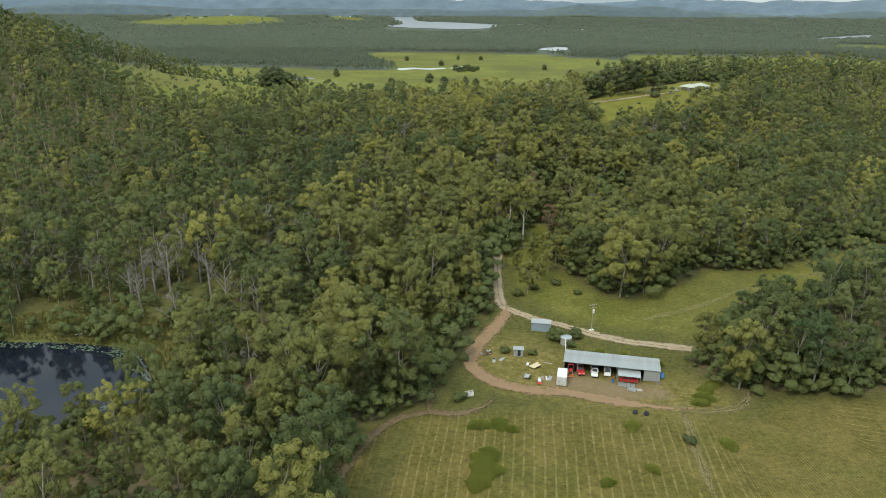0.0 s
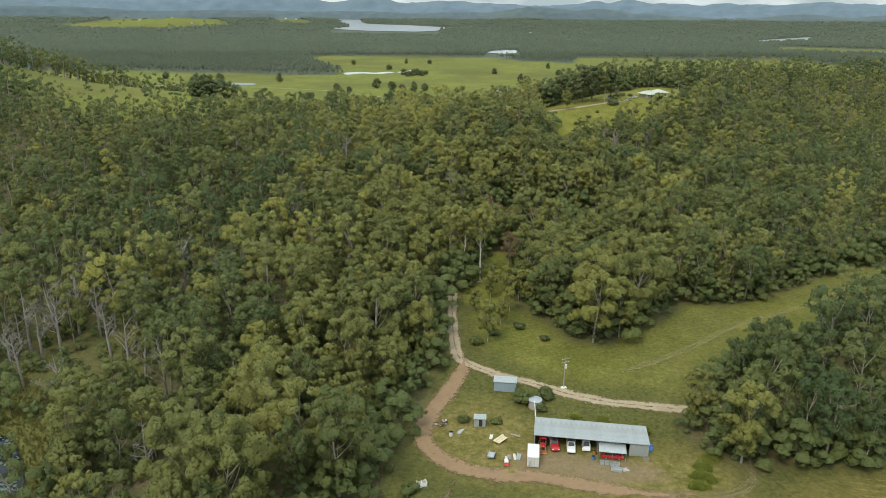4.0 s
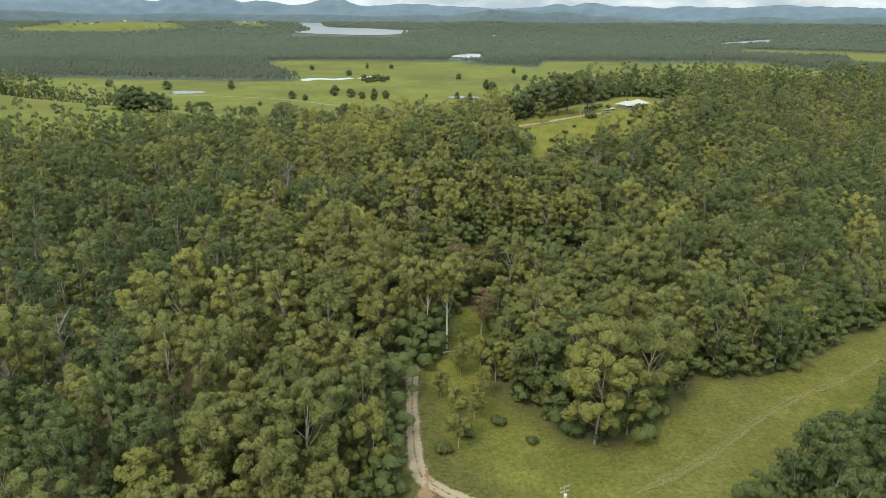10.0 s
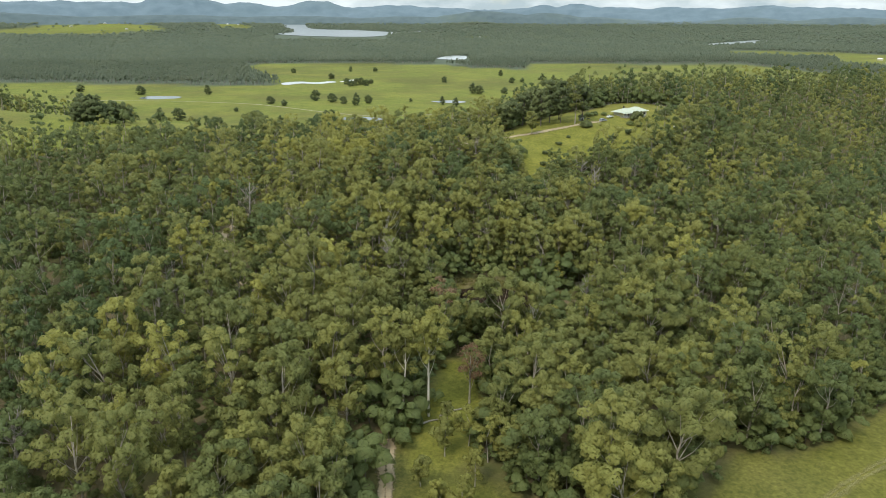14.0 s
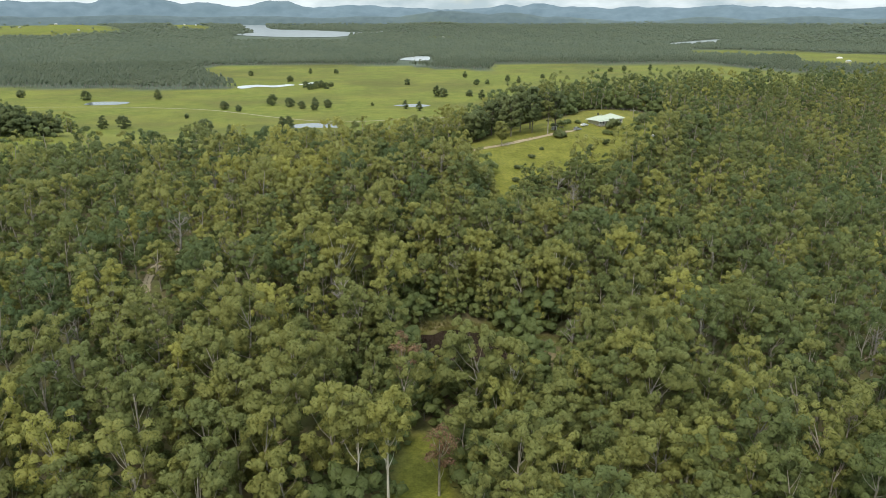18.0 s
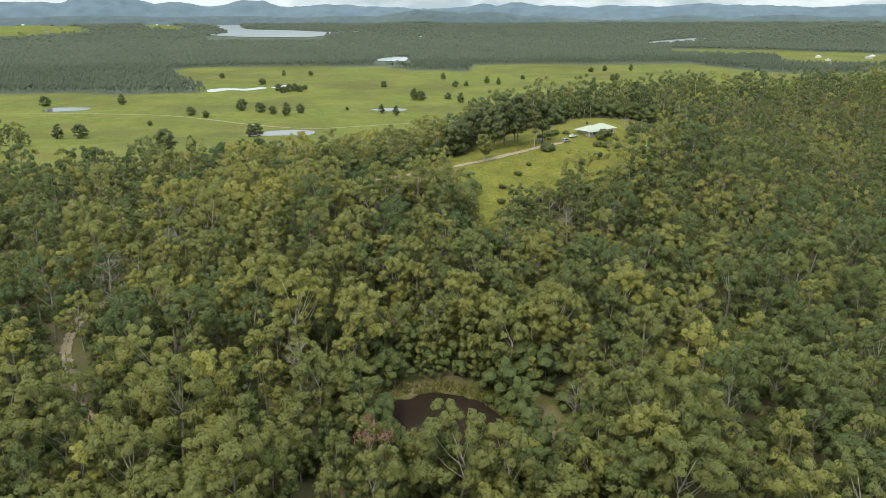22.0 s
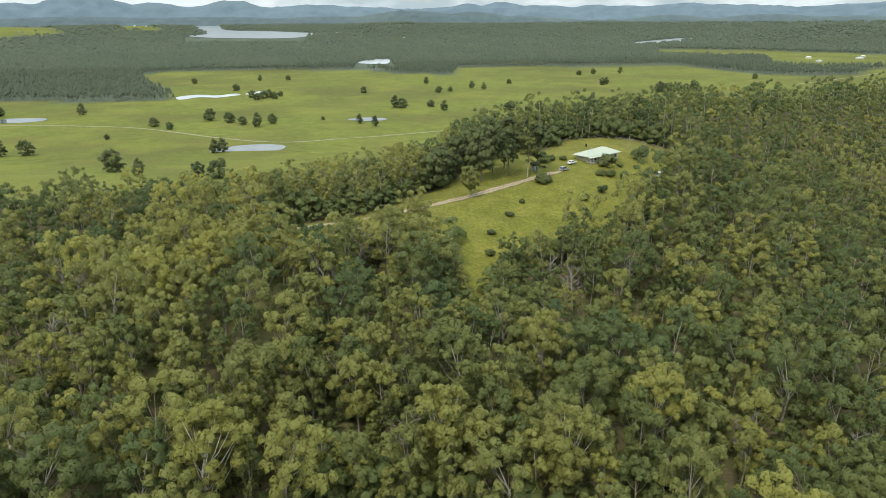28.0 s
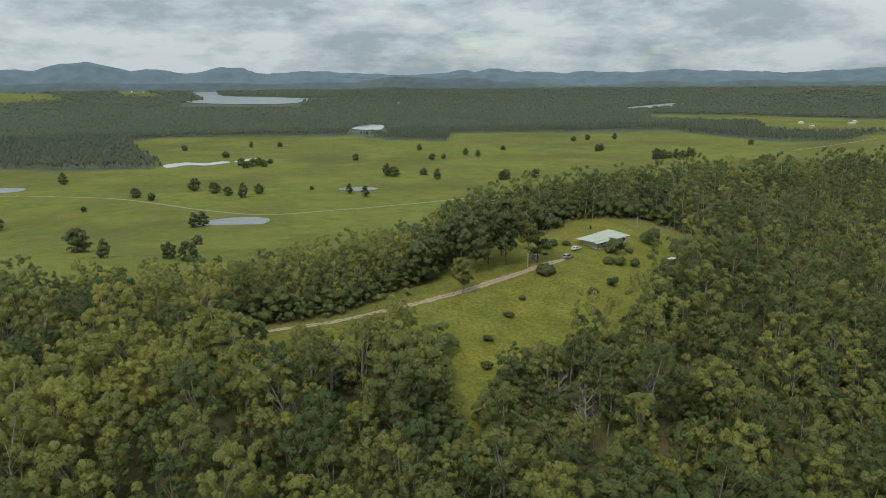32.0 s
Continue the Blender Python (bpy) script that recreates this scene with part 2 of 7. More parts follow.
    col = mixed(t, 1.0, col, mixed(t, ranged(t, speck, 0.32, 0.68), (0.50, 0.55, 0.55), (1.46, 1.40, 1.30)), "MULTIPLY")
    litter = mixed(t, ranged(t, fine, 0.35, 0.65), (0.095, 0.080, 0.042), (0.150, 0.122, 0.068))
    litter = mixed(t, ranged(t, mid, 0.45, 0.65, 0.0, 0.85), litter, (0.092, 0.104, 0.032))
    col = mixed(t, attr(t, "litter"), col, litter)
    soil = mixed(t, ranged(t, fine, 0.3, 0.7), (0.15, 0.105, 0.065), (0.235, 0.175, 0.115))
    col = mixed(t, ranged(t, attr(t, "bare"), 0.25, 0.75), col, soil)
    woods = mixed(t, ranged(t, noisy(t, 0.012, 6.0, 0.7), 0.35, 0.65), (0.070, 0.088, 0.062), (0.094, 0.110, 0.080))
    col = mixed(t, attr(t, "woods"), col, woods)
    t.links.new(col, p.inputs["Base Color"])
    p.inputs["Roughness"].default_value = 0.95
    p.inputs["Specular IOR Level"].default_value = 0.1
    b_ = node(t, "ShaderNodeBump", (("Height", fine),), Strength=0.6, Distance=0.25)
    t.links.new(b_.outputs[0], p.inputs["Normal"])
    return m


GROUND = ground_material()


def road_material(name, a, b, grassy=0.5, worn=0.35, most=1.0):
    """Bare earth that frays out into the grass, with a grassy crown between the ruts."""
    m, t, p = shader(name)
    fine, mid = noisy(t, 1.5, 6.0, 0.7), noisy(t, 0.3, 4.0, 0.6)
    col = mixed(t, ranged(t, fine, 0.3, 0.7), a, b)
    col = mixed(t, ranged(t, mid, 0.5, 0.7, 0.0, 0.5), col, tuple(v * 0.75 for v in b))
    t.links.new(col, p.inputs["Base Color"])
    p.inputs["Roughness"].default_value = 0.95
    across = attr(t, "across")
    rim = ranged(t, across, worn, 1.0, 1.0, 0.0)
    crown_ = ranged(t, across, 0.0, 0.22, 1.0 - grassy, 1.0)
    n = t.nodes.new("ShaderNodeMath")
    n.operation = "MULTIPLY"
    t.links.new(rim, n.inputs[0])
    t.links.new(crown_, n.inputs[1])
    s = t.nodes.new("ShaderNodeMath")
    s.operation = "ADD"
    t.links.new(n.outputs[0], s.inputs[0])
    t.links.new(ranged(t, noisy(t, 0.9, 7.0, 0.8), 0.2, 0.8, -0.75, 0.75), s.inputs[1])
    t.links.new(ranged(t, s.outputs[0], 0.22, 0.70, 0.0, most), p.inputs["Alpha"])
    b_ = node(t, "ShaderNodeBump", (("Height", fine),), Strength=0.4, Distance=0.06)
    t.links.new(b_.outputs[0], p.inputs["Normal"])
    return m


DIRT = road_material("pale dirt", (0.330, 0.265, 0.172), (0.255, 0.198, 0.125), 0.5)
CLAY = road_material("reddish clay", (0.262, 0.168, 0.092), (0.200, 0.132, 0.072), 0.15, 0.30, 0.95)
LOAM = road_material("bare brown loam", (0.170, 0.118, 0.062), (0.125, 0.090, 0.045), 0.2, 0.15, 0.8)
GRAVEL = road_material("worn gravel", (0.27, 0.24, 0.15), (0.20, 0.19, 0.10), 0.1)
TRACE = road_material("flattened grass", (0.27, 0.235, 0.10), (0.22, 0.195, 0.08), 0.98, 0.1, 0.4)
FAINT = road_material("straw trace", (0.23, 0.185, 0.085), (0.18, 0.15, 0.065), 0.9, 0.05, 0.55)
WEED = foliage("soft weeds", (0.19, 0.22, 0.048), (0.25, 0.28, 0.062), (0.31, 0.31, 0.078), 0.5, 0)
EARTH = plain("packed earth", (0.20, 0.135, 0.085), (0.16, 0.11, 0.07), 1.2, 0.95, 0, 0.4, (0.14, 0.11, 0.06))


def water(name, deep, rough=0.06, ripple=0.06):
    m, t, p = shader(name)
    t.links.new(mixed(t, ranged(t, noisy(t, 0.06, 3.0), 0.35, 0.65), deep, tuple(v * 1.5 for v in deep)), p.inputs["Base Color"])
    p.inputs["Roughness"].default_value = rough
    p.inputs["IOR"].default_value = 1.33
    p.inputs["Specular IOR Level"].default_value = 0.35
    b_ = node(t, "ShaderNodeBump", (("Height", noisy(t, 1.6, 3.0)),), Strength=ripple, Distance=0.05)
    t.links.new(b_.outputs[0], p.inputs["Normal"])
    return m


WATER = water("dark pond water", (0.006, 0.008, 0.014))
PONDWATER = water("grey paddock water", (0.085, 0.095, 0.10), 0.10)
MUDWATER = water("brown dam water", (0.022, 0.015, 0.011))
# next two: pale base colours stand in for the sky's reflection
SHEENWATER = water("swamp water with painted sky sheen", (0.30, 0.32, 0.335), 0.3, 0.0)
FARWATER = water("pale lake water with painted sky sheen", (0.13, 0.145, 0.155), 0.3, 0.0)


# ---- terrain ----
RIDGE = ((-150, 410, 10), (-20, 372, 14), (60, 432, 22), (143, 490, 31.0), (192, 546, 35.5), (300, 604, 35), (600, 720, 34), (1000, 860, 14))
def height(x, y):
    x = np.asarray(x, float); y = np.asarray(y, float)
    num = np.zeros_like(x + y); den = np.zeros_like(num)
    for (ax, ay, az), (bx, by, bz) in zip(RIDGE, RIDGE[1:]):
        dx, dy = bx - ax, by - ay
        s = np.clip(((x - ax) * dx + (y - ay) * dy) / (dx * dx + dy * dy), 0, 1)
        d2 = (x - ax - s * dx) ** 2 + (y - ay - s * dy) ** 2
        w = 1 / (d2 + 200) ** 2
        num += w * (az + s * (bz - az)) * np.exp(-0.5 * d2 / 66**2); den += w
    z = num / den
    z = z + 85 * np.exp(-0.5 * (((x + 400) / 125) ** 2 + ((y - 515) / 150) ** 2))
    z = z + 14 * np.exp(-0.5 * (((x + 140) / 80) ** 2 + ((y - 545) / 70) ** 2))
    z = z + 13 * np.exp(-0.5 * (((x + 40) / 130) ** 2 + ((y - 570) / 105) ** 2))
    z = z + np.interp(y, (60, 130, 171, 193, 215, 260, 400), (-1.5, -1.4, -1.5, 0.3, 1.4, 1.7, 1.5))
    z = z - 5.5 / (1 + np.exp(-(y - 720) / 40))
    z = z - 3 * np.exp(-0.5 * (((x + 130) / 60) ** 2 + ((y - 165) / 50) ** 2))
    # the plain lifts towards the ranges, with two wooded knolls
    r, az = np.hypot(x - 45, y - 230), np.degrees(np.arctan2(x - 45, y - 230))
    z = z + np.interp(r, (2400, 2800, 3100, 3500, 4000, 4400, 5200), (0, 3, 9, 25, 55, 80, 110))
    z = z + 30 * np.exp(-0.5 * (((az - 10.2) / 2.2) ** 2 + ((r - 3750) / 180) ** 2)) + 40 * np.exp(-0.5 * (((az - 41.5) / 2.8) ** 2 + ((r - 3350) / 200) ** 2))
    z = z + 34 * np.exp(-0.5 * (((az + 16.6) / 2.4) ** 2 + ((r - 3700) / 160) ** 2)) + 16 * np.exp(-0.5 * (((az + 9.5) / 2.5) ** 2 + ((r - 3900) / 120) ** 2))
    return z


def ground_z(x, y):
    return float(height(x, y))


def inside(poly, x, y):
    hit = np.zeros(np.shape(x), bool)
    for (ax, ay), (bx, by) in zip(poly, poly[1:] + poly[:1]):
        if ay != by:
            hit ^= ((ay > y) != (by > y)) & (x < (bx - ax) * (y - ay) / (by - ay) + ax)
    return hit


FIELD = [(-30, -260), (-26, 70), (-22, 116), (-21, 130), (-18, 142), (-10, 148), (-3, 153), (1, 164), (7, 181), (14, 205), (17, 246), (26, 248), (33, 240), (43, 235),
         (48, 225), (51, 215), (60, 211), (73, 220), (85, 230), (95, 241), (103, 235), (124, 243), (152, 259), (175, 270), (240, 300), (255, 280), (190, 246), (160, 235),
         (133, 221), (107, 203), (88, 194), (75, 184), (68, 175), (69, 165), (76, 156), (87, 158), (97, 156), (111, 158), (190, 150), (190, -260)]
GLADE = [(24, 238), (25, 252), (27, 262), (31, 266), (38, 284), (47, 280), (45, 258), (38, 238)]
MOWN = [(-30, -260), (-26, 70), (-22, 116), (-20, 130), (-16, 140), (-6, 146), (10, 148), (40, 146), (70, 143), (84, 150), (110, 154), (190, 148), (190, -260)]
LUSH = [(36, 236), (48, 222), (52, 214), (62, 209), (74, 219), (85, 229), (95, 240), (103, 235), (124, 243), (152, 259), (240, 298), (255, 280), (190, 246), (160, 235),
        (133, 221), (107, 203), (88, 194), (72, 187), (50, 191), (36, 199), (26, 214), (24, 235)]
LAKE = [(-230, 192), (-180, 191), (-126, 188), (-105, 186.5), (-92, 184), (-83, 179), (-77, 170), (-72, 158), (-80, 148), (-95, 141), (-130, 132), (-230, 130)]
REEDS = [(-235, 205), (-132, 200), (-115, 206), (-97, 209), (-79, 194), (-66, 172), (-66, 155), (-80, 140), (-130, 124), (-235, 122)]
DAM = [(43.1, 326), (50.4, 328.3), (59.4, 328.4), (66.3, 323.5), (69.8, 315), (71.0, 306.6), (69.5, 302.0), (64.0, 299.5), (56.0, 300.5), (49.0, 306.5), (45.5, 312.2), (42.8, 318.4)]
DAMBANK = [(38, 326), (47, 331.5), (57, 332.5), (68, 330), (76, 324), (88, 317), (84, 297), (75, 293), (67, 289), (55, 290), (46, 301), (40, 312)]
BANK = [(40, 326.5), (47, 330.8), (58, 331.5), (66, 328.5), (69, 325), (66, 324.5), (59, 328.5), (50, 328.5), (43, 325.5)]
RIMOUT = [(40, 326), (48, 331.5), (59, 332), (68.5, 327), (72, 316), (73, 305), (71.5, 300), (65, 297.5), (55, 298.5), (47, 304.5), (43, 312), (40, 319)]
BAREPATCH = [(77, 320), (84, 317), (83, 306), (79, 298), (75, 300), (75, 312)]
GREENSTRIP = [(-20, 95), (-16.8, 117), (-13.7, 132), (-10, 139.6), (-5.7, 143.3), (-4.9, 139.8), (-9.1, 126.3), (-11.7, 117.3), (-15, 95)]
MARSH = [(-220, 192), (-100, 190), (-60, 180), (-48, 215), (-70, 245), (-130, 240), (-220, 230)]
YARD = [(9, 168), (18, 158), (34, 150), (58, 143), (72, 149), (70, 160), (58, 168), (44, 172), (33, 178), (20, 186), (14, 184), (8, 176)]
APRON = [(24, 165), (32, 167), (46, 164), (56, 160), (60, 154), (48, 152), (34, 156), (24, 160)]
HOME = [(95, 482), (106, 496), (121, 510), (138, 518), (150, 524), (160, 531), (170, 541), (179, 547), (191, 549), (205, 548), (215, 541), (224, 532), (228, 522),
        (210, 500), (191, 479), (176, 465), (166, 457), (156, 448), (147, 435), (135, 431), (116, 430), (102, 418), (95, 402), (91, 388), (87, 388), (89, 404), (91, 420), (94, 437)]
SIDE = [(40, 436), (56, 430), (68, 430), (82, 435), (96, 437), (118, 452), (142, 474), (140, 495), (150, 522), (160, 543), (138, 536), (116, 510), (100, 488), (70, 472), (40, 474)]
BACK = [(-900, 700), (-420, 720), (-330, 640), (-268, 548), (-240, 500), (-205, 472), (-170, 440), (-120, 470), (-70, 520), (-20, 556), (20, 556), (58, 572), (88, 590),
        (120, 585), (160, 620), (230, 700), (400, 760), (700, 830), (1000, 900), (1600, 1000), (1600, -300), (-900, -300)]
BELT = [(-285, 552), (-262, 556), (-238, 610), (-200, 690), (-150, 760), (-165, 775), (-230, 700), (-270, 640), (-320, 600)]
FARWOOD = [(-2600, 1330), (-500, 1320), (-266, 1257), (-163, 1225), (-69, 1208), (-125, 1413), (-186, 1700), (-127, 1790), (-17, 1762), (225, 1726), (281, 1583), (374, 1523),
           (432, 1705), (662, 1668), (903, 1668), (884, 1493), (914, 1330), (1028, 1298), (1158, 1390), (1700, 1550), (3600, 2100), (4300, 3000), (3000, 4600), (0, 4850), (-2400, 4400), (-3200, 3650)]
GREEN_R = [(1259, 2363), (1493, 2149), (1554, 1991), (1654, 1837), (1720, 1700), (1290, 1380), (1242, 1432), (1062, 1450), (1061, 1545), (1232, 1807), (1062, 2013), (1210, 2271)]
PASTURES = [[(-1600, 3600), (-1481, 3704), (-1440, 4358), (-1380, 4560), (-1077, 4473), (-763, 3735), (-964, 3482), (-1273, 3440)], [(-672, 4447), (-532, 4413), (-416, 4065), (-433, 3930), (-588, 3980)],
            [(560, 3420), (640, 3470), (700, 3400), (610, 3350)]]
FARLAKE = [(-322, 4449), (-180, 4399), (-121, 4057), (108, 3961), (318, 3815), (472, 3849), (470, 3833), (319, 3755), (176, 3539), (-17, 3541), (-184, 3621), (-277, 3738), (-199, 3837), (-242, 4074)]
RIVER = [(1301, 2588), (1412, 2795), (1679, 2960), (1727, 2911), (1525, 2716), (1402, 2612)]



def graded(lo, fine_lo, fine_hi, hi, step, grow):
    mid = list(np.arange(fine_lo, fine_hi + 0.1, step))
    up, s = [fine_hi], step
    while up[-1] < hi:
        s = min(s * grow, 120)
        up.append(up[-1] + s)
    down, s = [fine_lo], step
    while down[-1] > lo:
        s = min(s * grow, 120)
        down.append(down[-1] - s)
    return np.array(down[:0:-1] + mid + up[1:])


def wobble(x, y, size, seed):
    r = np.random.RandomState(seed)
    z = np.zeros(np.shape(x))
    for k in range(5):
        a, f = r.uniform(0, 6.28), 2 * math.pi / size * 1.7**k
        z = z + np.sin(f * (x * math.cos(a) + y * math.sin(a)) + r.uniform(0, 6.28)) / 1.5**k
        a = r.uniform(0, 6.28)
        z = z * (0.75 + 0.25 * np.sin(f * 0.7 * (x * math.cos(a) + y * math.sin(a))))
    return z


def soft_inside(poly, x, y, reach=2.0):
    v = np.zeros(np.shape(x))
    for dx, dy in ((0, 0), (1, 0), (-1, 0), (0, 1), (0, -1)):
        v += inside(poly, x + dx * reach + 0.6 * wobble(x, y, 14, 3), y + dy * reach + 0.6 * wobble(x, y, 14, 4))
    return v / 5


def mesh_from(name, verts, faces, mats, index=None, smooth=False):
    me = bpy.data.meshes.new(name)
    verts, faces = np.asarray(verts, np.float32), np.asarray(faces, np.int32)
    me.vertices.add(len(verts))
    me.vertices.foreach_set("co", verts.ravel())
    me.loops.add(faces.size)
    me.loops.foreach_set("vertex_index", faces.ravel())
    me.polygons.add(len(faces))
    me.polygons.foreach_set("loop_start", np.arange(len(faces), dtype=np.int32) * faces.shape[1])
    me.polygons.foreach_set("loop_total", np.full(len(faces), faces.shape[1], np.int32))
    for m in mats:
        me.materials.append(m)
    if index is not None:
        me.polygons.foreach_set("material_index", np.asarray(index, np.int32))
    me.polygons.foreach_set("use_smooth", np.full(len(faces), smooth))
    me.update(calc_edges=True)
    return me


def add_attr(me, name, values):
    a = me.attributes.new(name, "FLOAT", "POINT")
    a.data.foreach_set("value", np.asarray(values, np.float32))


DAM_LEVEL = 7.05


def cut_water(x, y, z):
    """Level banks round the ponds, whose beds lie under their water."""
    s = soft_inside(DAMBANK, x, y, 4.0)
    z = z + s * 0.9 * (DAM_LEVEL + 0.45 - z)
    s = soft_inside(DAM, x, y, 1.5)
    z = z + s * (DAM_LEVEL - 1.0 - z)
    return z - 1.6 * soft_inside(LAKE, x, y, 2.5)


def build_ground():
    xs, ys = graded(-4000, -150, 240, 4200, 2.8, 1.06), graded(-1200, 90, 570, 4900, 2.8, 1.06)
    X, Y = np.meshgrid(xs, ys)
    x, y = X.ravel(), Y.ravel()
    z = height(x, y)
    near = (np.abs(x) < 400) & (y < 700) & (y > 0)
    z = z + 0.18 * wobble(x, y, 23, 9) * near
    z = cut_water(x, y, z)
    n, m = len(xs), len(ys)
    i = (np.arange(m - 1)[:, None] * n + np.arange(n - 1)).ravel()
    me = mesh_from("ground", np.stack([x, y, z], 1), np.stack([i, i + 1, i + n + 1, i + n], 1), [GROUND], smooth=True)
    open_ = np.maximum.reduce([soft_inside(p, x, y) for p in (FIELD, GLADE, HOME, SIDE, DAMBANK)])
    forest = soft_inside(BACK, x, y, 3.0) * (1 - open_)
    reeds = soft_inside(REEDS, x, y, 4.0)
    add_attr(me, "litter", forest * (1 - 0.75 * np.maximum(reeds, 0.85 * soft_inside(MARSH, x, y, 4.0))))
    add_attr(me, "field", soft_inside(MOWN, x, y, 3.0) * (1 - 0.9 * soft_inside(GREENSTRIP, x, y, 1.5)))
    add_attr(me, "meadow", np.maximum.reduce([0.5 * soft_inside(LUSH, x, y, 3.0), 0.8 * soft_inside(GLADE, x, y), soft_inside(HOME, x, y), 0.7 * soft_inside(SIDE, x, y)]))
    add_attr(me, "lush", np.maximum.reduce([0.2 * soft_inside(DAMBANK, x, y), (1 - soft_inside(BACK, x, y, 3.0)), 0.5 * reeds]))
    add_attr(me, "bare", np.maximum.reduce([0.6 * soft_inside(BANK, x, y, 1.0), 0.55 * soft_inside(BAREPATCH, x, y, 1.5), 0.62 * soft_inside(APRON, x, y, 3.0)]))
    add_attr(me, "dry", np.maximum(1.0 * soft_inside(YARD, x, y, 4.0), 0.12 * soft_inside(HOME, x, y, 3.0)))
    add_attr(me, "woods", np.maximum(soft_inside(FARWOOD, x, y, 6.0), 0.85 * (np.hypot(x, y) > 3000)) * (1 - np.maximum.reduce([soft_inside(p, x, y, 6) for p in (GREEN_R, *PASTURES)])))
    turn = np.clip((x - 62) / 30, 0, 1)
    add_attr(me, "row", (1 - turn) * (x * 1.0 - 0.12 * y) * 2.9 + turn * (y + 0.15 * x + 0.002 * (x - 60) ** 2) * 3.0)
    return tagged(new("ground", me), "rolling grassy ground with mown hay field and forest litter", "ground", kind="structure")


def sheet(name, poly, z, mat_, label, category="water"):
    """A flat water surface with a rounded outline."""
    pts = [Vector((*p, 0)) for p in poly]
    out = []
    for k in range(len(pts)):
        a, b, c, d = pts[k - 1], pts[k], pts[(k + 1) % len(pts)], pts[(k + 2) % len(pts)]
        for s in (0, 0.25, 0.5, 0.75):
            out.append(0.5 * (2 * b + (c - a) * s + (2 * a - 5 * b + 4 * c - d) * s**2 + (3 * b - a - 3 * c + d) * s**3))
    bm = bmesh.new()
    bm.faces.new([bm.verts.new((p.x, p.y, z)) for p in out])
    bmesh.ops.triangulate(bm, faces=bm.faces[:])
    me = bpy.data.meshes.new(name)
    bm.to_mesh(me)
    me.materials.append(mat_)
    return tagged(new(name, me), label, category, kind="structure")


def strip(name, line, width, mat_, label, lift_=0.12, ragged=0.35, category="road"):
    """A road laid on the ground along a line."""
    pts = np.array(line, float)
    out = []
    for k in range(len(pts) - 1):
        a, b, c, d = pts[max(k - 1, 0)], pts[k], pts[k + 1], pts[min(k + 2, len(pts) - 1)]
        n = max(3, int(np.linalg.norm(c - b) / max(1.5, width / 3)))
        for s in np.arange(n) / n:
            out.append(0.5 * (2 * b + (c - a) * s + (2 * a - 5 * b + 4 * c - d) * s**2 + (3 * b - a - 3 * c + d) * s**3))
    out.append(pts[-1])
    out = np.array(out)
    way = np.gradient(out, axis=0)
    side = np.stack([way[:, 1], -way[:, 0]], 1) / np.linalg.norm(way, axis=1, keepdims=True)
    r = np.random.RandomState(len(line))
    verts, k = [], 9
    taper = np.minimum(1, np.minimum(np.arange(len(out)) / 4, np.arange(len(out))[::-1] / 9) + 0.1)
    edge = np.convolve(r.uniform(-1, 1, (len(out) + 4)), np.ones(3) / 3, "same")[2:-2], np.convolve(r.uniform(-1, 1, (len(out) + 4)), np.ones(3) / 3, "same")[2:-2]
    for j in range(k):
        f = j / (k - 1) * 2 - 1
        w = width / 2 * (0.6 + 0.4 * taper) * (f + ragged * (edge[0] if f < 0 else edge[1]) * abs(f))
        xy = out + side * w[:, None]
        dip = -0.10 if abs(f) > 0.9 else (-0.03 if abs(abs(f) - 0.4) < 0.2 else 0.04)
        verts.append(np.column_stack([xy, height(xy[:, 0], xy[:, 1]) + 0.18 * wobble(xy[:, 0], xy[:, 1], 23, 9) * (out[:, 1] < 690) + lift_ + dip]))
    V = np.stack(verts, 1).reshape(-1, 3)
    i = (np.arange(len(out) - 1)[:, None] * k + np.arange(k - 1)).ravel()
    me = mesh_from(name, V, np.stack([i, i + 1, i + k + 1, i + k], 1), [mat_], smooth=True)
    add_attr(me, "across", np.tile(np.abs(np.linspace(-1, 1, k)), len(out)) + np.repeat(1 - taper, k) * 0.7)
    return tagged(new(name, me), label, category, kind="structure")


ground = build_ground()
sheet("water_lake", LAKE, ground_z(-110, 186) - 0.55, WATER, "dark still pond reflecting the trees")
sheet("water_dam", DAM, DAM_LEVEL, MUDWATER, "small brown farm dam among the gum trees")
strip("road_track", [(22.5, 255), (21.3, 250), (20.6, 244), (19, 224), (19, 207), (23, 201), (29, 196), (37, 192), (44, 187.5), (53, 183.5), (63, 181), (75, 179), (90, 178.5), (122, 178)], 4.4, DIRT, "pale dirt track with two wheel ruts")
strip("road_loop", [(20.5, 207), (19.5, 199), (15.5, 191), (10.5, 182), (8, 174), (10, 167), (14, 162), (20, 159), (29, 157), (37, 154.5), (45, 152), (54, 149.5), (61, 149)], 6.0, CLAY, "reddish clay driveway curving round the yard")
strip("road_home", [(40, 466), (56.6, 466.7), (69.7, 465.2), (83.5, 466.3), (100.9, 469.6), (118.7, 476.4), (137.5, 484.8), (152, 493), (158, 499)], 4.6, DIRT, "pale dirt driveway up to the homestead")
strip("road_bush", [(-20, 392), (-22, 380), (-27, 366), (-27, 352), (-24, 341), (-21, 331), (-13, 318), (-7, 309), (2, 296), (11, 280), (16, 268), (20, 259), (22, 253)], 3.6, DIRT, "dirt track winding through the gum forest")
strip("road_field", [(50, 151), (57, 149), (65, 148.5), (72, 151), (76, 157), (78, 164)], 4.6, FAINT, "pale wheel traces curving over the field edge")
strip("road_row", [(57, 150), (56.5, 142), (55, 134), (54, 124), (53, 112)], 3.4, FAINT, "pale wheel trace down the mown field")
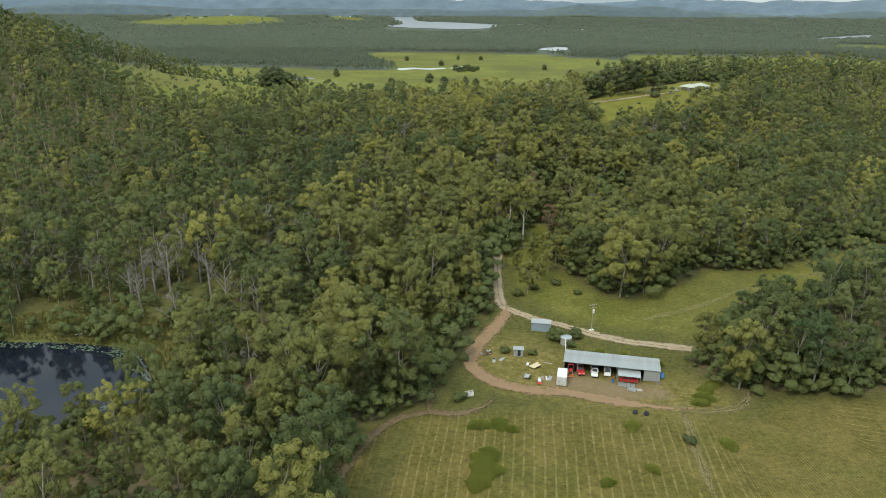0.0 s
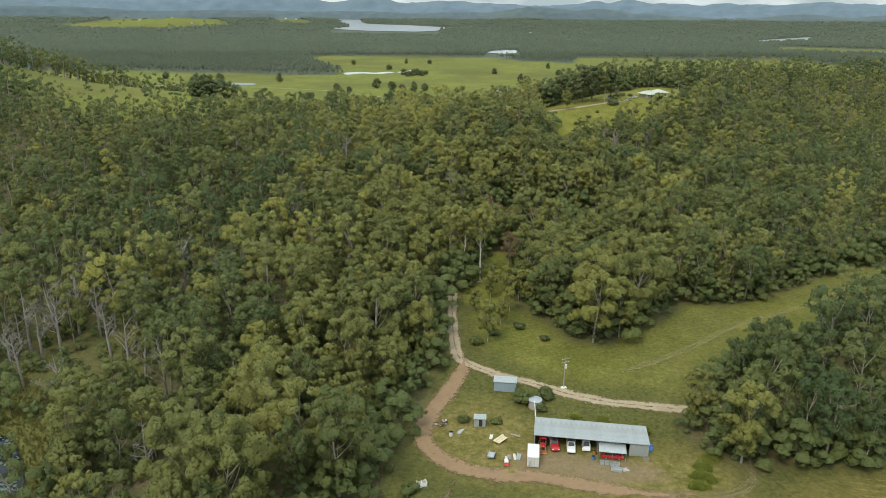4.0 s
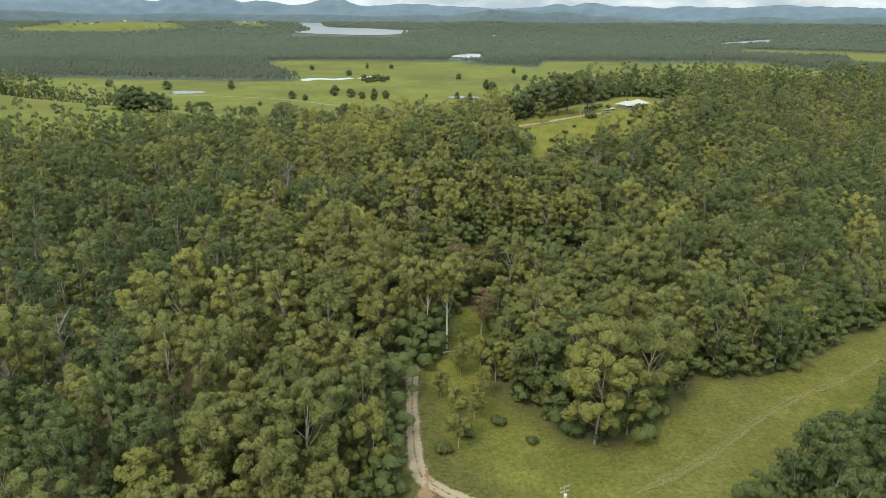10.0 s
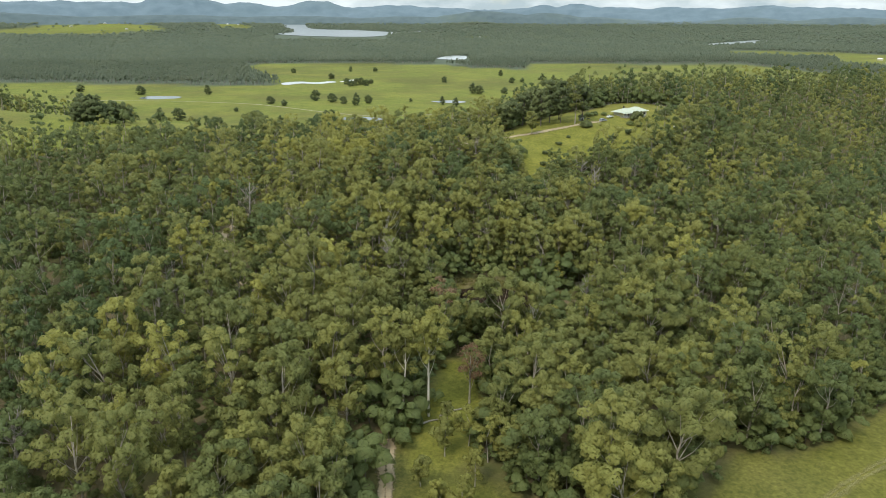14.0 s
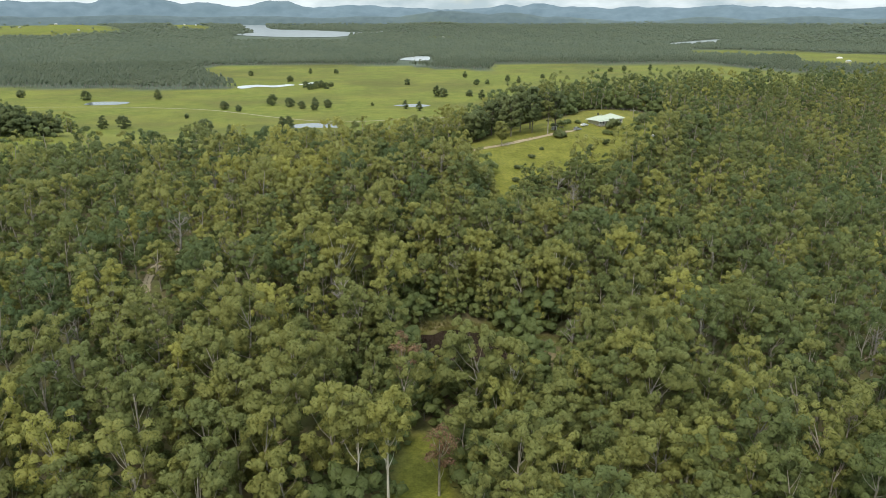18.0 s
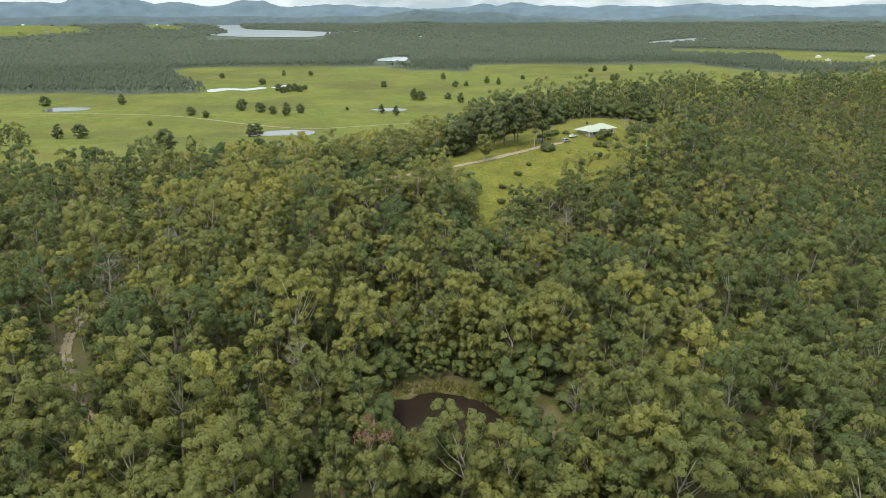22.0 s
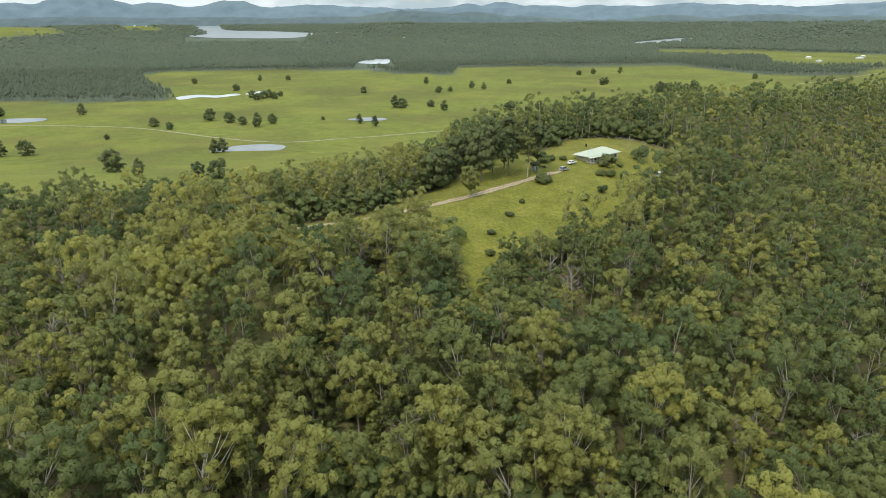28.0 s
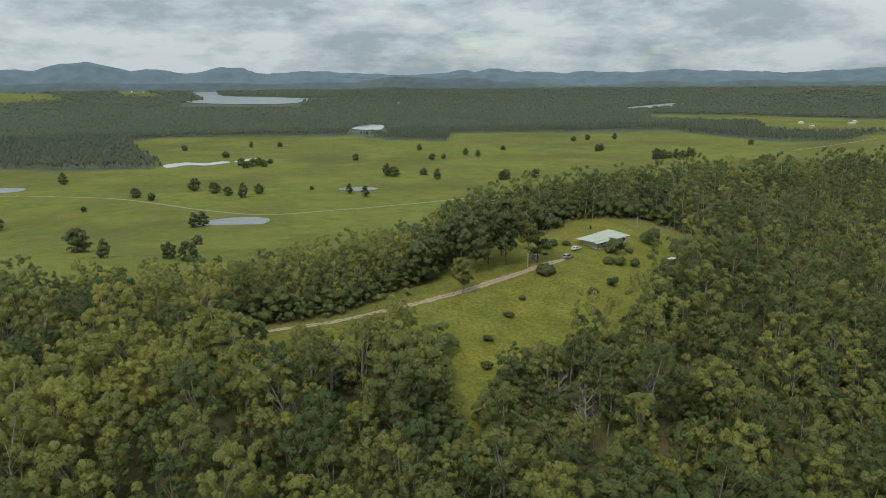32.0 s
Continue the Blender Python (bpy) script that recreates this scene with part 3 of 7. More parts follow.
strip("road_edge", [(-25, 98), (-21.2, 117), (-18.8, 129), (-14.4, 139.5), (-9, 145.5), (-2.5, 148), (4, 147), (11, 151), (14, 157)], 4.4, LOAM, "brown bare track along the field edge")
strip("road_spur", [(-3, 147), (-2.4, 154), (-1.8, 161), (-1.2, 169)], 4.2, LOAM, "brown bare track leading into the trees")
strip("road_strip", [(60, 196), (80, 206), (105, 222), (135, 236), (170, 256), (230, 288)], 3.4, TRACE, "faint wheel tracks through the long grass")
strip("road_paddock", [(-330, 1040), (-192, 1016), (-139, 997), (-85, 970), (-41, 927), (0, 881), (50, 842), (109, 849), (169, 862), (260, 890)], 5.0, GRAVEL, "pale gravel farm road across green paddock", 0.2)
strip("road_far", [(820, 1180), (900, 1215), (1000, 1265), (1120, 1330)], 5.0, GRAVEL, "pale farm road at the paddock's far side", 0.3)
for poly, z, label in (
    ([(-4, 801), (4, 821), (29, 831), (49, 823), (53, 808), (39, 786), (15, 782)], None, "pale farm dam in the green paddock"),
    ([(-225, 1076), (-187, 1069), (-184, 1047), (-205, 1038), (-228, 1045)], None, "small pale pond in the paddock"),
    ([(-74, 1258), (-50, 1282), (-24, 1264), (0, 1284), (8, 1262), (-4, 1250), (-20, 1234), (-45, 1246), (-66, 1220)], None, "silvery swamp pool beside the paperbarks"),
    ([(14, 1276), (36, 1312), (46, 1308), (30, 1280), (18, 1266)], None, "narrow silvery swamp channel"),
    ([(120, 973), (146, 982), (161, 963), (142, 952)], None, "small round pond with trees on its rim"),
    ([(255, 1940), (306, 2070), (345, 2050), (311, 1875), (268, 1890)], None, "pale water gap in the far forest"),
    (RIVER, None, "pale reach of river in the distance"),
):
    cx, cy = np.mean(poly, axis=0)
    pond = sheet("water_pond", poly, ground_z(cx, cy) + 0.25, PONDWATER if cy < 1150 else SHEENWATER if cy < 2200 else FARWATER, label)
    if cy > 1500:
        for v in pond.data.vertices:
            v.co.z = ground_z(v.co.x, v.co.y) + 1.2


# ---- trees ----
def tube(points, radii, sides=6):
    """Quads of a bent tapered tube."""
    P, V, F = np.asarray(points, float), [], []
    for k, (p, r) in enumerate(zip(P, radii)):
        d = P[min(k + 1, len(P) - 1)] - P[max(k - 1, 0)]
        d = d / (np.linalg.norm(d) + 1e-9)
        u = np.cross(d, (0.31, 0.95, 0.05))
        u = u / np.linalg.norm(u)
        w = np.cross(d, u)
        a = np.arange(sides) / sides * 2 * math.pi
        V.append(p + r * (np.cos(a)[:, None] * u + np.sin(a)[:, None] * w))
    for k in range(len(P) - 1):
        for j in range(sides):
            F.append((k * sides + j, k * sides + (j + 1) % sides, (k + 1) * sides + (j + 1) % sides, (k + 1) * sides + j))
    return np.concatenate(V), np.array(F)


def joined(pieces):
    V, F, n = [], [], 0
    for v, f in pieces:
        V.append(v)
        F.append(f + n)
        n += len(v)
    return np.concatenate(V), np.concatenate(F)


def ball():
    g = (1 + 5**0.5) / 2
    v = [(-1, g, 0), (1, g, 0), (-1, -g, 0), (1, -g, 0), (0, -1, g), (0, 1, g), (0, -1, -g), (0, 1, -g), (g, 0, -1), (g, 0, 1), (-g, 0, -1), (-g, 0, 1)]
    f = [(0, 11, 5), (0, 5, 1), (0, 1, 7), (0, 7, 10), (0, 10, 11), (1, 5, 9), (5, 11, 4), (11, 10, 2), (10, 7, 6), (7, 1, 8), (3, 9, 4), (3, 4, 2), (3, 2, 6), (3, 6, 8), (3, 8, 9), (4, 9, 5), (2, 4, 11), (6, 2, 10), (8, 6, 7), (9, 8, 1)]
    v, f = np.array(v) / math.hypot(1, g), np.array(f)
    return v, f[v[f][:, :, 2].mean(1) > -0.25]


def sprays(rng, centres, radii, count, size, flat=0.75, puffs=20):
    """A crown: a core in each clump, rounded leaf tufts over its upper side, and small sprays lying on the tufts. Gives vertices, faces, normals."""
    C, R = np.asarray(centres, float), np.asarray(radii, float)
    n = max(len(C) + 3, int(puffs))
    k = np.r_[np.arange(len(C)), rng.choice(len(C), n - len(C), p=R**2 / (R**2).sum())]
    d = rng.normal(size=(n, 3))
    d[:, 2] = np.abs(d[:, 2]) * 1.15 - 0.42
    d /= np.linalg.norm(d, axis=1, keepdims=True)
    core = np.arange(n) < len(C)
    share = np.maximum(2.0, (n - len(C)) * R[k] ** 2 / (R**2).sum())
    P = C[k] + d * (R[k] * np.where(core, 0.0, rng.uniform(0.72, 1.02, n)))[:, None] * (1, 1, flat)
    Q = R[k] * np.where(core, 0.72, np.clip(np.sqrt(2.4 / share), 0.22, 0.60) * rng.uniform(0.75, 1.2, n))
    mid = C.mean(0) - (0, 0, 0.5 * R.mean())

    def outward(pos, d, of):
        far = pos - mid
        v = 0.70 * d + 0.42 * (pos - C[of]) / (R[of][:, None] + 1e-6) + 0.25 * far / (np.linalg.norm(far, axis=1, keepdims=True) + 1e-6) + (0, 0, 0.34)
        return v / np.linalg.norm(v, axis=1, keepdims=True)

    bv, bf = ball()
    tv = P[:, None] + bv[None] * Q[:, None, None] * rng.uniform(0.68, 1.22, (n, 12, 1)) * (0.94, 0.94, 1.08)
    tv = tv.reshape(-1, 3)
    tn = outward(tv, np.tile(bv, (n, 1)), np.repeat(k, 12))
    tf = (bf[None] + 12 * np.arange(n)[:, None, None]).reshape(-1, 3)
    on = rng.choice(n, count, p=Q**1.6 / (Q**1.6).sum())
    d = rng.normal(size=(count, 3))
    d[:, 2] = np.where(d[:, 2] < 0, d[:, 2] * 0.5, d[:, 2])
    d /= np.linalg.norm(d, axis=1, keepdims=True)
    pos = P[on] + d * Q[on][:, None] * rng.uniform(0.92, 1.22, (count, 1)) * (1, 1, 0.9)
    nrm = d + rng.normal(size=(count, 3)) * 0.45
    nrm /= np.linalg.norm(nrm, axis=1, keepdims=True)
    u = np.cross(nrm, rng.normal(size=(count, 3)))
    u /= np.linalg.norm(u, axis=1, keepdims=True)
    w = np.cross(nrm, u)
    s = size * rng.uniform(0.6, 1.3, (count, 1))
    a, b = s * rng.uniform(0.5, 0.75, (count, 1)), s * rng.uniform(0.38, 0.6, (count, 1))
    V = np.stack([pos + a * u, pos - 0.5 * a * u + b * w, pos - 0.5 * a * u - b * w * rng.uniform(0.6, 1.1, (count, 1))], 1).reshape(-1, 3)
    ln = np.repeat(outward(pos, 0.6 * d + 0.4 * nrm, k[on]), 3, 0)
    return np.concatenate([tv, V]), np.concatenate([tf, len(tv) + np.arange(count * 3).reshape(-1, 3)]), np.concatenate([tn, ln])


def add_normals(me, normals):
    a = me.attributes.new("custom_normal", "FLOAT_VECTOR", "POINT")
    a.data.foreach_set("vector", np.asarray(normals, np.float32).ravel())


def gum_shape(seed, h=16.0, spread=4.2, low=0.42, clumps=9, leaves=700, size=0.75, sides=6, kind="gum", limbs=1, puffs=6, girth=1.0):
    """A gum tree: wood and crown as vertices and quads, standing at the origin."""
    rng = np.random.RandomState(seed)
    lean = rng.normal(size=2) * 0.03 * h
    top = np.array([lean[0], lean[1], h * (0.80 if kind != "pole" else 0.9)])
    bend = rng.normal(size=2) * 0.03 * h
    base_r = girth * h * rng.uniform(0.010, 0.0145)
    trunk = [(0, 0, -0.8), (bend[0] * 0.4, bend[1] * 0.4, h * 0.25), (bend[0], bend[1], h * 0.5), tuple(top)]
    wood = [tube(trunk, [base_r * 1.25, base_r * 0.9, base_r * 0.65, base_r * 0.22], sides)]
    cs, rs = [], []
    for k in range(clumps):
        a = k * 2.399 + rng.uniform(-0.5, 0.5)
        f = (k + 0.5) / clumps
        if kind == "slim":
            z, rr = h * (low + (0.93 - low) * f), spread * (1.05 - f) ** 0.8 * rng.uniform(0.3, 0.8)
            cr = spread * (0.62 - 0.30 * f) * rng.uniform(0.8, 1.2)
        else:
            cr = (0.55 + 0.18 * spread) * rng.uniform(0.72, 1.25)
            swell = math.sqrt(max(0.1, 1 - (1.7 * f - 0.75) ** 2)) if kind == "round" else math.sin(math.pi * (0.13 + 0.68 * f)) ** 0.75
            rr = max(0.0, spread * swell * math.sqrt(rng.uniform(0.30, 1.0)) - 0.35 * cr)
            z = h * (low + (0.97 - low) * f) - cr * 0.6 + rng.normal() * 0.03 * h
        c = np.array([math.cos(a) * rr + lean[0] * f, math.sin(a) * rr + lean[1] * f, z])
        cs.append(c)
        rs.append(cr)
        if limbs and k % (3 - limbs) == 0:
            s = np.clip((c[2] / h - 0.22) * 1.05, 0.25, 0.95)
            root = np.array([np.interp(s, (0, 0.3, 0.6, 1), [p[i] for p in trunk]) for i in range(3)])
            midp = (root + c) / 2 + (0, 0, -0.06 * h * 0.5)
            wood.append(tube([root, midp, c + (0, 0, cr * 0.2)], [base_r * 0.36, base_r * 0.22, base_r * 0.06], max(3, sides - 2)))
    cs.append(np.array([lean[0], lean[1], h - 0.9 * (0.5 + 0.15 * spread)]))
    rs.append(0.5 + 0.15 * spread)
    return wood, sprays(rng, cs, rs, leaves, size, 0.92, puffs)


def dead_shape(seed, h=15.0, limbs_=9):
    """A leafless tree with forked bleached limbs."""
    rng = np.random.RandomState(seed)
    r0 = h * 0.017
    top = np.array([rng.normal() * 0.05 * h, rng.normal() * 0.05 * h, h * 0.9])
    out = [tube([(0, 0, -0.6), top * (0.35, 0.35, 0.4) + (0.1, 0, 0), top * (0.8, 0.7, 0.7), top], [r0 * 1.2, r0, r0 * 0.6, r0 * 0.12], 6)]
    for k in range(limbs_):
        s = rng.uniform(0.3, 0.85)
        root = top * (s * 0.8, s * 0.75, s)
        a, ln = rng.uniform(0, 6.28), h * rng.uniform(0.16, 0.36) * (1.15 - s * 0.6)
        tip = root + np.array([math.cos(a) * ln * 0.75, math.sin(a) * ln * 0.75, ln * rng.uniform(0.45, 0.95)])
        kn = (root + tip) / 2 + rng.normal(size=3) * ln * 0.08
        bough = [tube([root, kn, tip], [r0 * 0.5, r0 * 0.33, r0 * 0.06], 4)]
        for _ in range(9):
            f = rng.uniform(0.25, 0.98)
            q = kn + (tip - kn) * f
            b = rng.uniform(0, 6.28)
            e = q + np.array([math.cos(b), math.sin(b), rng.uniform(0.3, 1.2)]) * ln * rng.uniform(0.22, 0.5)
            bough.append(tube([q, (q + e) / 2 + rng.normal(size=3) * 0.06 * ln, e], [r0 * 0.15, r0 * 0.10, r0 * 0.03], 3))
        out.append(joined(bough))
    return out


def kid(name, me, parent, label=""):
    ob = new(name, me)
    ob.parent = parent
    return tagged(ob, label)


def tree_thing(name, shape, leaf_mat, bark_mat, label, tint=0.4, category="tree"):
    wood, crown = shape
    e = new(name)
    kid("trunk", mesh_from("trunk", *wood[0], [bark_mat], smooth=True), e)
    for w in wood[1:]:
        kid("limb", mesh_from("limb", *w, [bark_mat], smooth=True), e)
    me = mesh_from("crown", *crown[:2], [leaf_mat], smooth=True)
    add_normals(me, crown[2])
    add_attr(me, "tint", np.full(len(crown[0]), tint))
    kid("crown", me, e)
    return tagged(e, label, category)


def place(ob, x, y, scale=1.0, turn=0.0, squash=1.0):
    """A copy of a tree on the ground; its own scale replaces that of the model."""
    c = copy_thing(ob, Matrix.Translation((x, y, ground_z(x, y) - 0.1)) @ Matrix.Rotation(turn, 4, "Z"))
    c.scale = (scale * squash, scale * squash, scale)
    return c


def scatter(rng, x0, x1, y0, y1, step):
    X, Y = np.meshgrid(np.arange(x0, x1, step), np.arange(y0, y1, step))
    X, Y = X.ravel() + rng.uniform(-0.48, 0.48, X.size) * step, Y.ravel() + rng.uniform(-0.48, 0.48, Y.size) * step
    return X, Y


SPOTS = [(0, 0, 0), (2, 25, 2.5), (4, 50, 5), (7, 75, 6), (10, 100, 7), (15, 125, 8.7), (20, 150, 10.5), (26, 178, 12), (32, 205, 13), (51, 262, 14)]


def reach_of(x, y):
    """The least distance to the air route over the valley, and whether a place lies ahead of it."""
    best, seen_ = np.full(np.shape(x), 1e9), np.zeros(np.shape(x), bool)
    for px, py, hd in SPOTS:
        dx, dy = x - px, y - py
        d = np.hypot(dx, dy)
        az = np.degrees(np.arctan2(dx, dy)) - hd
        vis = (np.abs(az) < 33.5 + 260 / np.maximum(d, 20)) & (d > 80)
        seen_ |= vis
        best = np.where(vis, np.minimum(best, d), best)
        beside_ = (np.abs(az) < 75) & (d > 40) & (d < 250)
        seen_ |= beside_
    return np.where(best > 1e8, 400, best), seen_


def strewn(name, spots, shapes, mats, label, category):
    """Many trees of a few shapes as one mesh of uncountable stuff, their trunks as its part. spots: rows of x, y, scale, squash, turn, tint, shape."""
    done = {}
    for which in (1, 0):
        V, F, T, N, n = [], [], [], [], 0
        for k, shape in enumerate(shapes):
            rows = spots[spots[:, 6] == k]
            if not len(rows):
                continue
            sv, sf = shape[1][:2] if which else joined(shape[0])
            c, s = np.cos(rows[:, 4])[:, None], np.sin(rows[:, 4])[:, None]
            sc, sq = rows[:, 2:3], rows[:, 3:4]
            x = rows[:, 0:1] + sc * sq * (c * sv[:, 0] - s * sv[:, 1])
            y = rows[:, 1:2] + sc * sq * (s * sv[:, 0] + c * sv[:, 1])
            z = height(rows[:, 0], rows[:, 1])[:, None] + sc * sv[:, 2]
            V.append(np.stack([x, y, z], -1).reshape(-1, 3))
            F.append((sf[None] + n + np.arange(len(rows))[:, None, None] * len(sv)).reshape(-1, sf.shape[1]))
            T.append(np.repeat(rows[:, 5], len(sv)))
            if which:
                m = shape[1][2]
                N.append(np.stack([c * m[:, 0] - s * m[:, 1], s * m[:, 0] + c * m[:, 1], np.broadcast_to(m[:, 2], x.shape)], -1).reshape(-1, 3))
            n += len(rows) * len(sv)
        me = mesh_from(name if which else "trunks", np.concatenate(V), np.concatenate(F), [mats[1 - which]], smooth=True)
        add_attr(me, "tint", np.concatenate(T))
        if which:
            add_normals(me, np.concatenate(N))
            done = tagged(new(name, me), label, category, kind="stuff")
        else:
            tagged(kid("trunks", me, done), kind="stuff")
    return done


SWAMP = [(-74, 187), (-90, 200), (-86, 213), (-72, 210), (-60, 199), (-66, 205), (-62, 246), (-110, 212), (-97, 215), (-52, 190), (-80, 224), (-47, 160)]
BUSHLINE = [(-23, 374), (-27, 352), (-15, 321)]


KINDS = [dict(h=18, spread=5.0, low=0.32, clumps=20), dict(h=20.5, spread=3.8, low=0.38, clumps=17), dict(h=15, spread=5.2, low=0.2, clumps=20, kind="round"),
         dict(h=13, spread=2.7, low=0.2, clumps=12, kind="slim"), dict(h=21.5, spread=6.6, low=0.34, clumps=28), dict(h=9, spread=3.2, low=0.12, clumps=12, kind="round"),
         dict(h=17.5, spread=2.9, low=0.44, clumps=11)]


def forest():
    """Large crowns first, then middle and small trees in the room between them."""
    rng = np.random.RandomState(5)
    x, y, kind, base = np.zeros(0), np.zeros(0), np.zeros(0, int), np.zeros(0)
    for step, kinds, lo, hi, crowd in ((12.8, (4, 0, 4, 2), 0.82, 1.15, 0.0), (6.6, (0, 1, 2, 1, 6), 0.72, 1.08, 0.74), (4.9, (3, 5, 3, 6), 0.65, 1.1, 0.70)):
        nx, ny = scatter(rng, -640, 700, 0, 860, step)
        nk, ns = rng.choice(kinds, nx.size), rng.uniform(lo, hi, nx.size)
        if crowd:
            reach = np.array([kw["spread"] for kw in KINDS])
            free = np.ones(nx.size, bool)
            for j in range(0, nx.size, 2000):
                gap = np.hypot(nx[j:j + 2000, None] - x, ny[j:j + 2000, None] - y)
                free[j:j + 2000] = (gap > crowd * (reach[nk[j:j + 2000]] * ns[j:j + 2000])[:, None] + crowd * reach[kind] * base).all(1)
            nx, ny, nk, ns = nx[free], ny[free], nk[free], ns[free]
        x, y, kind, base = np.r_[x, nx], np.r_[y, ny], np.r_[kind, nk], np.r_[base, ns]
    d, seen_ = reach_of(x, y)
    aside = ~seen_ & (x > -230) & (x < 300) & (y > -40) & (y < 430)
    d = np.where(aside, 9999, d)
    ok = (seen_ | aside) & (inside(BACK, x, y) | inside(BELT, x, y))
    jx, jy = x + 1.0 * wobble(x, y, 20, 21), y + 1.0 * wobble(x, y, 20, 22)
    for poly in (FIELD, GLADE, HOME, SIDE, LAKE, DAMBANK):
        ok &= ~inside(poly, jx, jy)
    ok &= ~(inside(REEDS, jx, jy) & ((rng.uniform(size=x.size) < 0.8) | (y < 182)))
    for hx, hy in SWAMP:
        ok &= ~((np.abs(x - hx) < 4.5) & (y > hy - 15) & (y < hy + 3))
    for line in ([(-20, 392), (-27, 352), (-15, 321)], [(40, 462), (100, 466)], [(44, 187), (75, 179), (122, 178)], [(-2.5, 149), (-1.3, 168)]):
        for (ax, ay), (bx, by) in zip(line, line[1:]):
            s = np.clip(((x - ax) * (bx - ax) + (y - ay) * (by - ay)) / ((bx - ax) ** 2 + (by - ay) ** 2), 0, 1)
            ok &= np.hypot(x - ax - s * (bx - ax), y - ay - s * (by - ay)) > 2.9
    ok &= ~((np.abs(x - 25) < 7.5) & (y > 234) & (y < 262))
    for hx, hy, hr in ((30, 362, 4.5), (47, 352, 3.5), (-30, 300, 4)):
        ok &= np.hypot(x - hx, (y - hy) * 0.7) > hr
    for (ax, ay), (bx, by) in (((20, 240), (18, 206)), ((18, 206), (7, 178)), ((7, 178), (10, 162))):
        s = np.clip(((x - ax) * (bx - ax) + (y - ay) * (by - ay)) / ((bx - ax) ** 2 + (by - ay) ** 2), 0, 1)
        ok &= np.hypot(x - ax - s * (bx - ax), y - ay - s * (by - ay)) > 7.0
    far_side = (height(x, y + 45) - height(x, y) < -9) & (y > np.where(x > 130, 640, 560)) & (x > -150)
    ok &= ~far_side
    ok &= ~((wobble(x, y, 34, 61) > 0.95) & np.isin(kind, (0, 1, 2, 4)))
    x, y, d, kind, base = x[ok], y[ok], d[ok], kind[ok], base[ok]
    big = wobble(x, y, 60, 31)
    beside = np.full(x.size, 1e9)
    for (ax, ay), (bx, by) in zip(BUSHLINE, BUSHLINE[1:]):
        s = np.clip(((x - ax - 5) * (bx - ax) + (y - ay + 7) * (by - ay)) / ((bx - ax) ** 2 + (by - ay) ** 2), 0, 1)
        beside = np.minimum(beside, np.hypot(x - ax - 5 - s * (bx - ax), y - ay + 7 - s * (by - ay)))
    sc = base * (1 + 0.06 * big)
    sc = np.where((x < -50) & (x > -170) & (y < 138), sc * 0.72, sc)
    sc = np.where((x > 48) & (x < 82) & (y > 260) & (y < 291), np.clip(sc, 0.86, 1.08), sc)
    sc = np.where((x > 80) & (x < 122) & (y > 385) & (y < 432), sc * 0.66, sc)
    sc = np.where(beside < 7, sc * 0.75, sc)
    sc = np.where((x > 30) & (x < 47) & (y > 285) & (y < 316), sc * 0.75, sc)
    sc = np.where((y > 505) & (x > -160) & (x < 118), sc * 0.72, sc)
    # leaf tint by stand, with the sunlit middle and dimmer flanks painted in
    tint = np.clip(0.28 + 0.34 * rng.normal(size=x.size) + 0.10 * wobble(x, y, 90, 33) + 0.16 * np.exp(-(((x - 20) / 80) ** 2)) - 0.18 * np.clip((x - 90) / 60, 0, 1) - 0.26 * np.clip((4 - x) / 50, 0, 1), 0, 0.95)
    tint = np.where(rng.uniform(size=x.size) < 0.06, tint + 0.3, tint)
    tint = np.where((x > 66) & (y > 145) & (y < 215), tint * 0.4 - 0.15, tint)
    spots = np.column_stack([x, y, sc, rng.uniform(0.9, 1.12, x.size), rng.uniform(0, 6.28, x.size), tint, kind])
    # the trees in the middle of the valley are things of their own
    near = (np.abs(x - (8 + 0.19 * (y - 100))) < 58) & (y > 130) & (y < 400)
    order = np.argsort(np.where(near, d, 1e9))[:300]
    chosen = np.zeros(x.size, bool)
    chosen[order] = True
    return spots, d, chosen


spots, far_off, chosen = forest()
LABELS = ["tall gum tree with spreading olive crown", "slender gum tree with high olive crown", "broad leafy gum tree with dense rounded crown", "young narrow gum tree with feathery green crown",
          "very large spreading gum tree with pale limbs", "low bushy wattle tree with thick green crown", "tall straight gum with small tufted crown"]
models = [tree_thing("gum_tree", gum_shape(40 + k, leaves=3200, size=0.29, puffs=130, limbs=1, **kw), GUM, BARK, LABELS[k], 0.15) for k, kw in enumerate(KINDS)]
rng = np.random.RandomState(8)
fresh = set(range(len(KINDS)))
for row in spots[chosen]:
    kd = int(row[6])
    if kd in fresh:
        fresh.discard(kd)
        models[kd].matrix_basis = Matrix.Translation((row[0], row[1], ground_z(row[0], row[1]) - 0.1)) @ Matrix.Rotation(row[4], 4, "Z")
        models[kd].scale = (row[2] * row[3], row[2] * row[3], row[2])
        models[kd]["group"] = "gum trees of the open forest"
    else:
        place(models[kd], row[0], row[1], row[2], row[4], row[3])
rest, dist = spots[~chosen].copy(), far_off[~chosen]
lods = []
for n, (leaves, size, puffs) in enumerate(((980, 0.35, 62), (420, 0.46, 42), (90, 0.74, 22), (0, 0.8, 8))):
    for k, kw in enumerate(KINDS):
        kw = dict(kw, clumps=int(kw["clumps"] * (1, 0.8, 0.55, 0.4)[n]))
        lods.append(gum_shape(60 + k + 10 * n, leaves=leaves, size=size, puffs=puffs, sides=3 if n else 4, limbs=(1, 1, 0, 0)[n], **kw))
lod = np.where(dist < 175, 0, np.where(dist < 310, 1, np.where(dist < 5000, 2, 3)))
rest[:, 6] += lod * len(KINDS)


